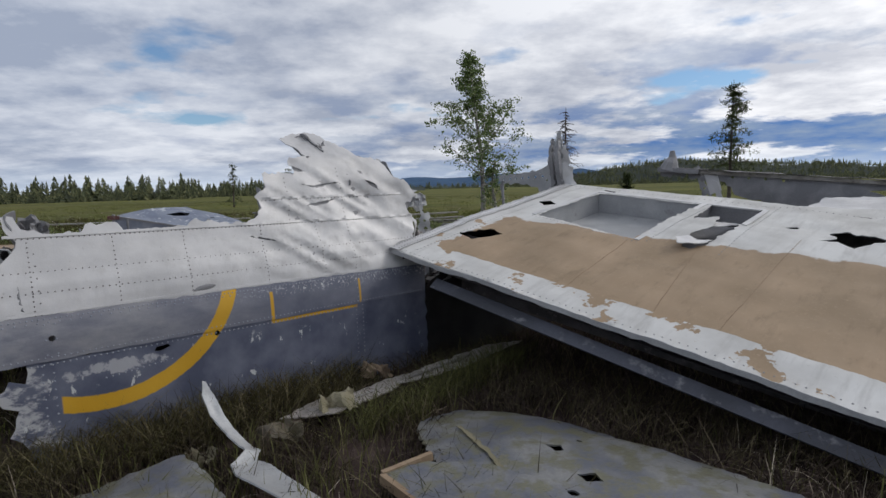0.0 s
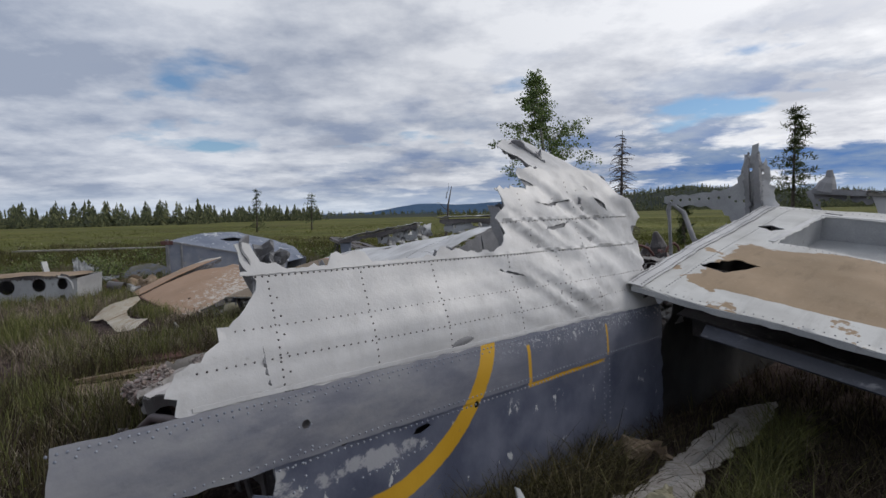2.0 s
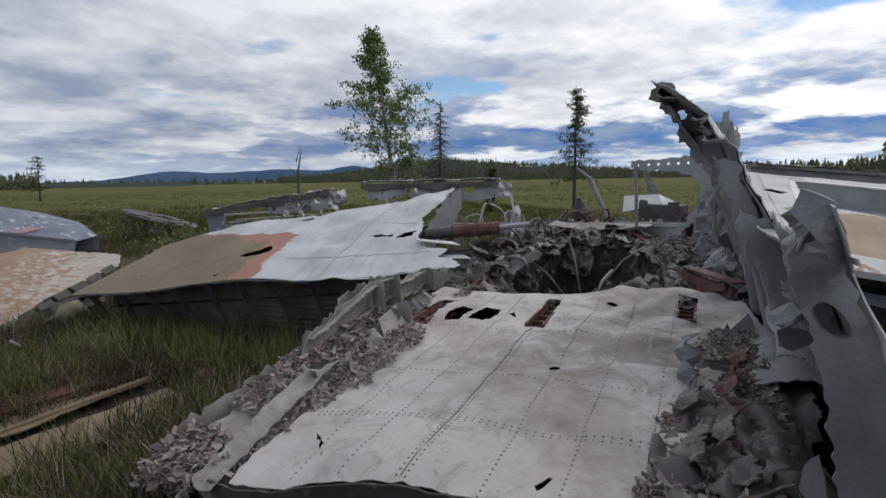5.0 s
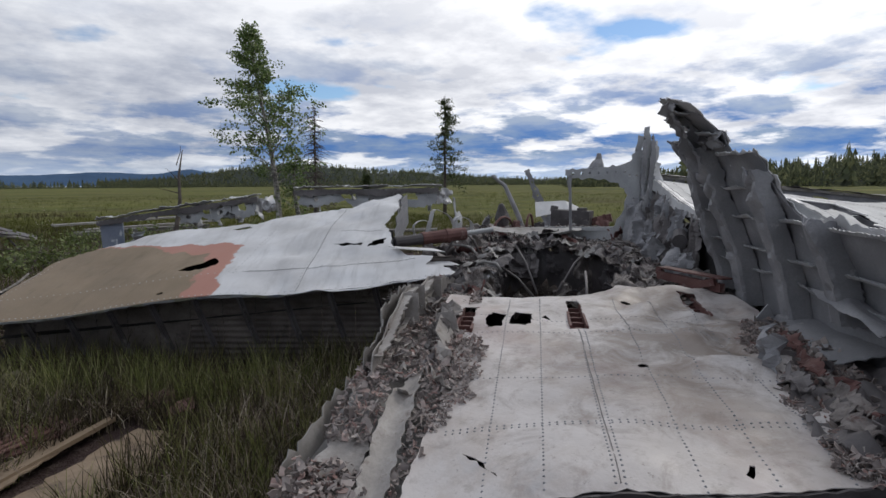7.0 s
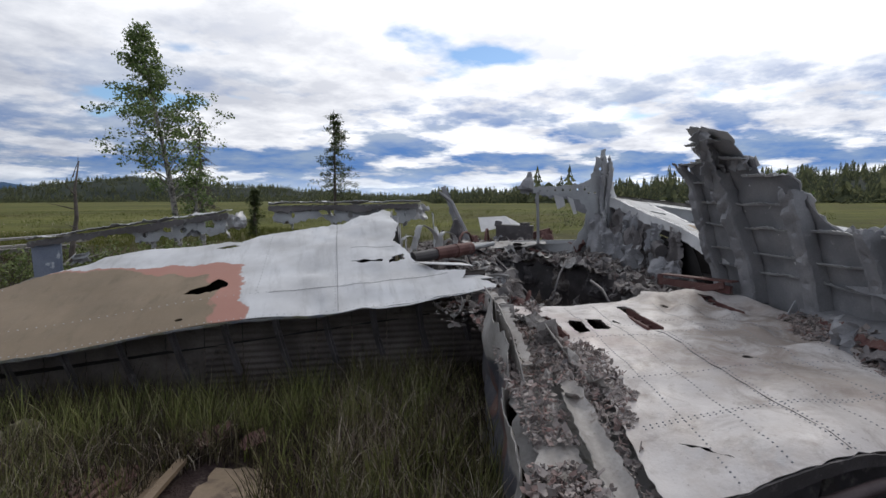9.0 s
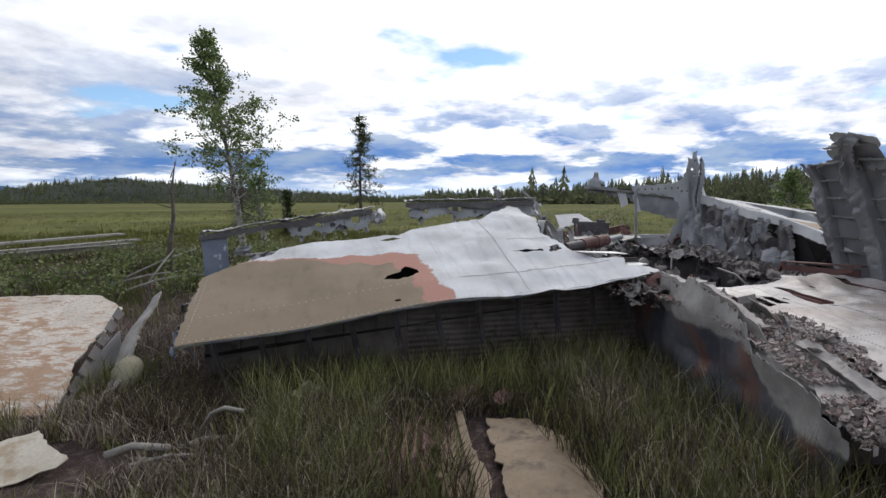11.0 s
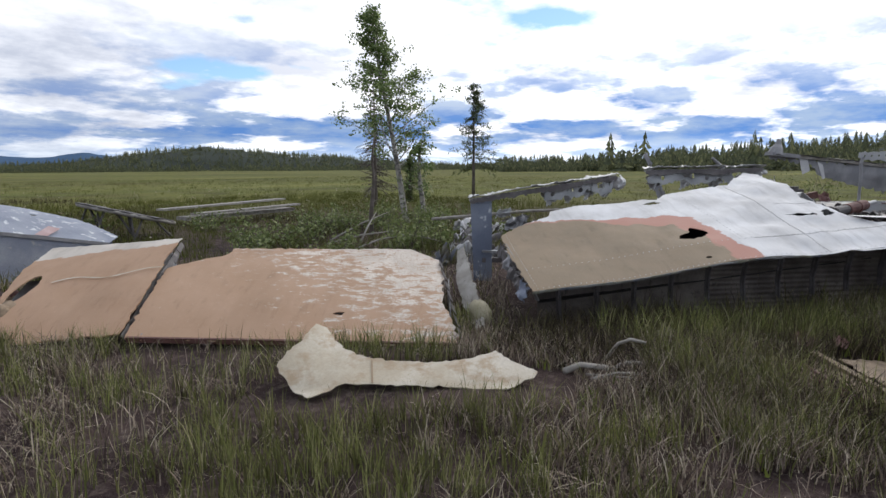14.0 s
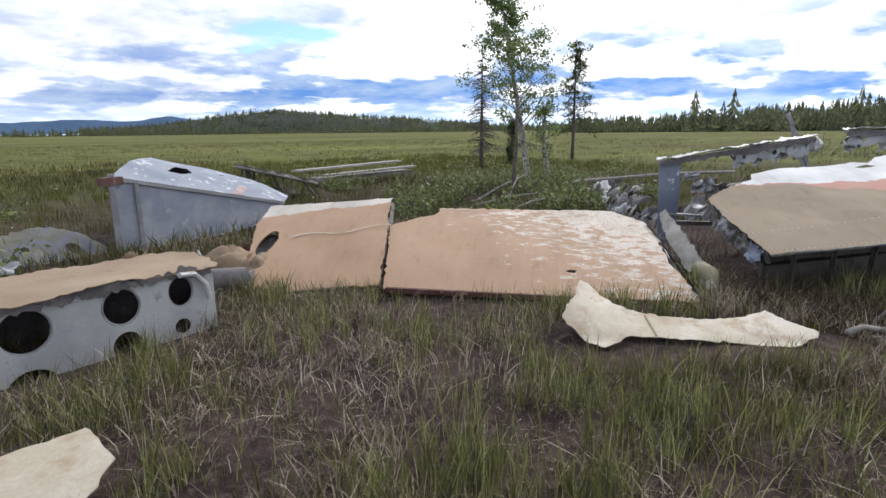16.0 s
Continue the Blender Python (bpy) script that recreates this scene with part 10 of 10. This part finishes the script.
blades("heath_grass", "low matted brown moss and dead leaves on the peat", x, y, 0.085, 0.0034, THATCH, 477, 1.5, 2)
# tall grass against the far side of the fuselage
wall_s, wall_d = np.random.default_rng(461).uniform(-0.4, 2.6, 330), np.random.default_rng(462).uniform(2.5, 3.3, 330)
wall_xy = np.repeat(np.array([tuple(body(a, b, 0))[:2] for a, b in zip(wall_s, wall_d)]), 13, axis=0) + np.random.default_rng(463).normal(0, 0.04, (4290, 2))
blades("tall_sedge", "tall yellow-green sedge against the fuselage side", wall_xy[:1400, 0], wall_xy[:1400, 1], 0.40, 0.0028, SEDGE, 464, 0.4, 3)
blades("dry_grass", "dull brown grass against the fuselage side", wall_xy[1400:, 0], wall_xy[1400:, 1], 0.34, 0.0028, THATCH, 473, 0.7, 3)
# a thick stand beside the sunken sheets, and paler tufts and straw through the dip
bank = lambda a, b: 1.0 * inside(a, b, [(-3.55, 7.75), (-4.25, 7.12), (-4.95, 6.72), (-5.5, 7.1), (-4.9, 7.9), (-4.2, 8.3)])
x, y = scatter(420, -5.5, -3.5, 6.6, 8.3, 465, bank, 10, 0.035)
blades("tall_sedge", "yellow-green sedge beside the sunken sheets", x, y, 0.33, 0.0026, SEDGE, 466, 0.5, 3)
x, y = scatter(800, -5.5, -3.5, 6.6, 8.3, 471, bank, 9, 0.05)
blades("dry_grass", "straw-brown grass beside the sunken sheets", x, y, 0.27, 0.0028, THATCH, 472, 0.8, 3)
dip = lambda a, b: patchy(a * 1.4, b * 1.4, 314, 0.46, 0.66)
x, y = scatter(700, -4.6, -1.6, 4.0, 8.0, 467, dip, 10, 0.03)
blades("tall_sedge", "pale green tufts standing in the wet dip", x, y, 0.34, 0.0026, FRESH, 468, 0.4, 3)
x, y = scatter(1000, -4.8, -1.4, 3.8, 8.2, 469, lambda a, b: patchy(a * 1.2, b * 1.2, 316, 0.42, 0.62), 9, 0.05)
blades("dry_grass", "bent straw-brown grass in the wet dip", x, y, 0.26, 0.0028, THATCH, 470, 1.0, 3)
# tufts in front of the wing's open edge
front_u, front_v = np.random.default_rng(478).uniform(0.5, 3.4, 150), np.random.default_rng(479).uniform(-0.85, -0.12, 150)
front = np.repeat(np.array([tuple(lw_at(u, v))[:2] for u, v in zip(front_u, front_v)]), 14, axis=0) + np.random.default_rng(480).normal(0, 0.045, (2100, 2))
blades("tall_sedge", "pale yellow-green tufts before the broken wing", front[:, 0], front[:, 1], 0.36, 0.0028, FRESH, 481, 0.45, 3)
# tussocks along the torn sheet below the wing
verge = np.random.default_rng(474)
run = verge.uniform(0, 1, 95)
vx, vy = 0.10 + 1.15 * run + verge.normal(0.06, 0.07, 95), 3.66 + 1.45 * run - np.abs(verge.normal(0.06, 0.06, 95))
vx, vy = np.repeat(vx, 22) + verge.normal(0, 0.045, 2090), np.repeat(vy, 22) + verge.normal(0, 0.045, 2090)
blades("tall_sedge", "green tussocks along the torn sheet below the wing", vx, vy, 0.30, 0.0028, SEDGE, 475, 0.8, 3)
# grass beneath the wing, its dark colour standing for the shade there
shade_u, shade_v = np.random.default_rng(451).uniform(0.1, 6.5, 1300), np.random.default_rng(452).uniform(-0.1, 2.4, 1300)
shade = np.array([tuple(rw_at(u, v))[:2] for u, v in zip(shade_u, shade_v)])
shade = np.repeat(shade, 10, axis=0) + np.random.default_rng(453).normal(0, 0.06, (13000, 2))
blades("heath_grass", "brown grass beneath the wing, its colour darkened for the shade", shade[:, 0], shade[:, 1], 0.20, 0.0034, HEATH_SHADE, 454, 0.8, 2)
# taller clumps in the lee of the wreck
lee = lambda a, b: patchy(a, b, 304, 0.30, 0.66)
x, y = scatter(640, -4.8, -1.4, 4.0, 9.6, 405, lee, 13, 0.05)
blades("tall_sedge", "tall olive-green sedge beside the wreck", x, y, 0.40, 0.0034, LEE, 406, 0.4, 3)
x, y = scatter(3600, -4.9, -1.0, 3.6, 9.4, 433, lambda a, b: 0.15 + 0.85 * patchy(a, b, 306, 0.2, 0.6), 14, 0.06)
blades("heath_grass", "dark brown heath grass in the wet dip beside the wreck", x, y, 0.26, 0.0034, HEATH_SHADE, 434, 0.8, 3)
x, y = scatter(330, -5.5, -0.5, 2.5, 9.0, 435, None, 6, 0.03)
blades("bog_herb", "small yellow-green herbs among the grass", x, y, 0.13, 0.010, HERB, 436, 0.5, 2)
beside = lambda a, b: 1.0 * (np.abs((a + 1.513) * -0.676 + (b - 3.393) * 0.737 + 0.22) < 0.26)
x, y = scatter(620, -1.9, 0.0, 3.0, 5.2, 407, beside, 26, 0.06)
blades("tall_sedge", "tussocks of grass under the fuselage side", x, y, 0.34, 0.0030, LEE, 408, 1.0, 3)
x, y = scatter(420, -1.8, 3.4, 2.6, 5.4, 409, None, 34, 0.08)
blades("dry_grass", "dry brown grass under the fuselage side", x, y, 0.26, 0.0030, HEATH_SHADE, 410, 1.2, 3)
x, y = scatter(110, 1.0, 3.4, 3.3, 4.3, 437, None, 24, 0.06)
blades("dry_grass", "dry reddish grass at the edge of the wing's shade", x, y, 0.24, 0.003, HEATH_SHADE, 438, 0.8, 3)
pit_x, pit_y = zip(*[tuple(body((2.75, 2.95, 3.4)[int(3 * c)] + 0.13 * a, (1.55, 1.1, 1.3)[int(3 * c)] + 0.16 * b, 0)[:2]) for a, b, c in np.concatenate([np.random.default_rng(5).normal(0, 1, (900, 2)), np.random.default_rng(6).random((900, 1)) * 0.999], 1)])
blades("dry_grass", "pale grass growing inside the burnt pit", np.array(pit_x), np.array(pit_y), 0.52, 0.004, THATCH, 411, 0.8, 3)
# farther sheets of sedge, wider blades
far_here = lambda x, y: np.clip(0.25 + 1.3 * vnoise(x * 0.25, y * 0.25, 305), 0, 1)
x, y = scatter(6500, -22, 12, 12.5, 34, 412, far_here, 9, 0.09)
blades("bog_sedge", "yellow-green sedge on the open bog", x, y, 0.26, 0.007, MEADOW, 413, 0.5, 2)
x, y = scatter(8000, -26, 8, 12.0, 40, 445, lambda a, b: patchy(a * 0.3, b * 0.3, 312, 0.44, 0.62) * (a < 3 - 0.1 * b), 7, 0.10)
blades("heath_grass", "brown heath grass and low shrubs on the open bog", x, y, 0.30, 0.009, LEE, 446, 0.6, 2)
x, y = scatter(6000, -60, 62, 6, 95, 414, lambda a, b: (np.hypot(a + 4, b - 8) > 16) * far_here(a, b), 6, 0.22)
blades("bog_sedge", "yellow-green sedge on the far bog", x, y, 0.22, 0.018, MEADOW, 415, 0.5, 1)
x, y = scatter(420, -30, 20, 10, 45, 416, lambda a, b: (np.hypot(a + 4, b - 8) > 9) * 1.0, 1)
s = Solid()
rng = np.random.default_rng(417)
for px, py in zip(x, y):
    for _ in range(2):
        c = Vector((px + rng.normal(0, 0.05), py + rng.normal(0, 0.05), float(lie(np.array([px]), np.array([py]))[0]) + rng.uniform(0.2, 0.36)))
        leaf(s, c, 0.035, rng, 1.0)
        leaf(s, c, 0.035, rng, 1.0)
tagged(part("cotton_grass", s.mesh("cotton_grass", CREAM), None), "white cotton-grass tufts dotted over the bog", "grass", kind="stuff")
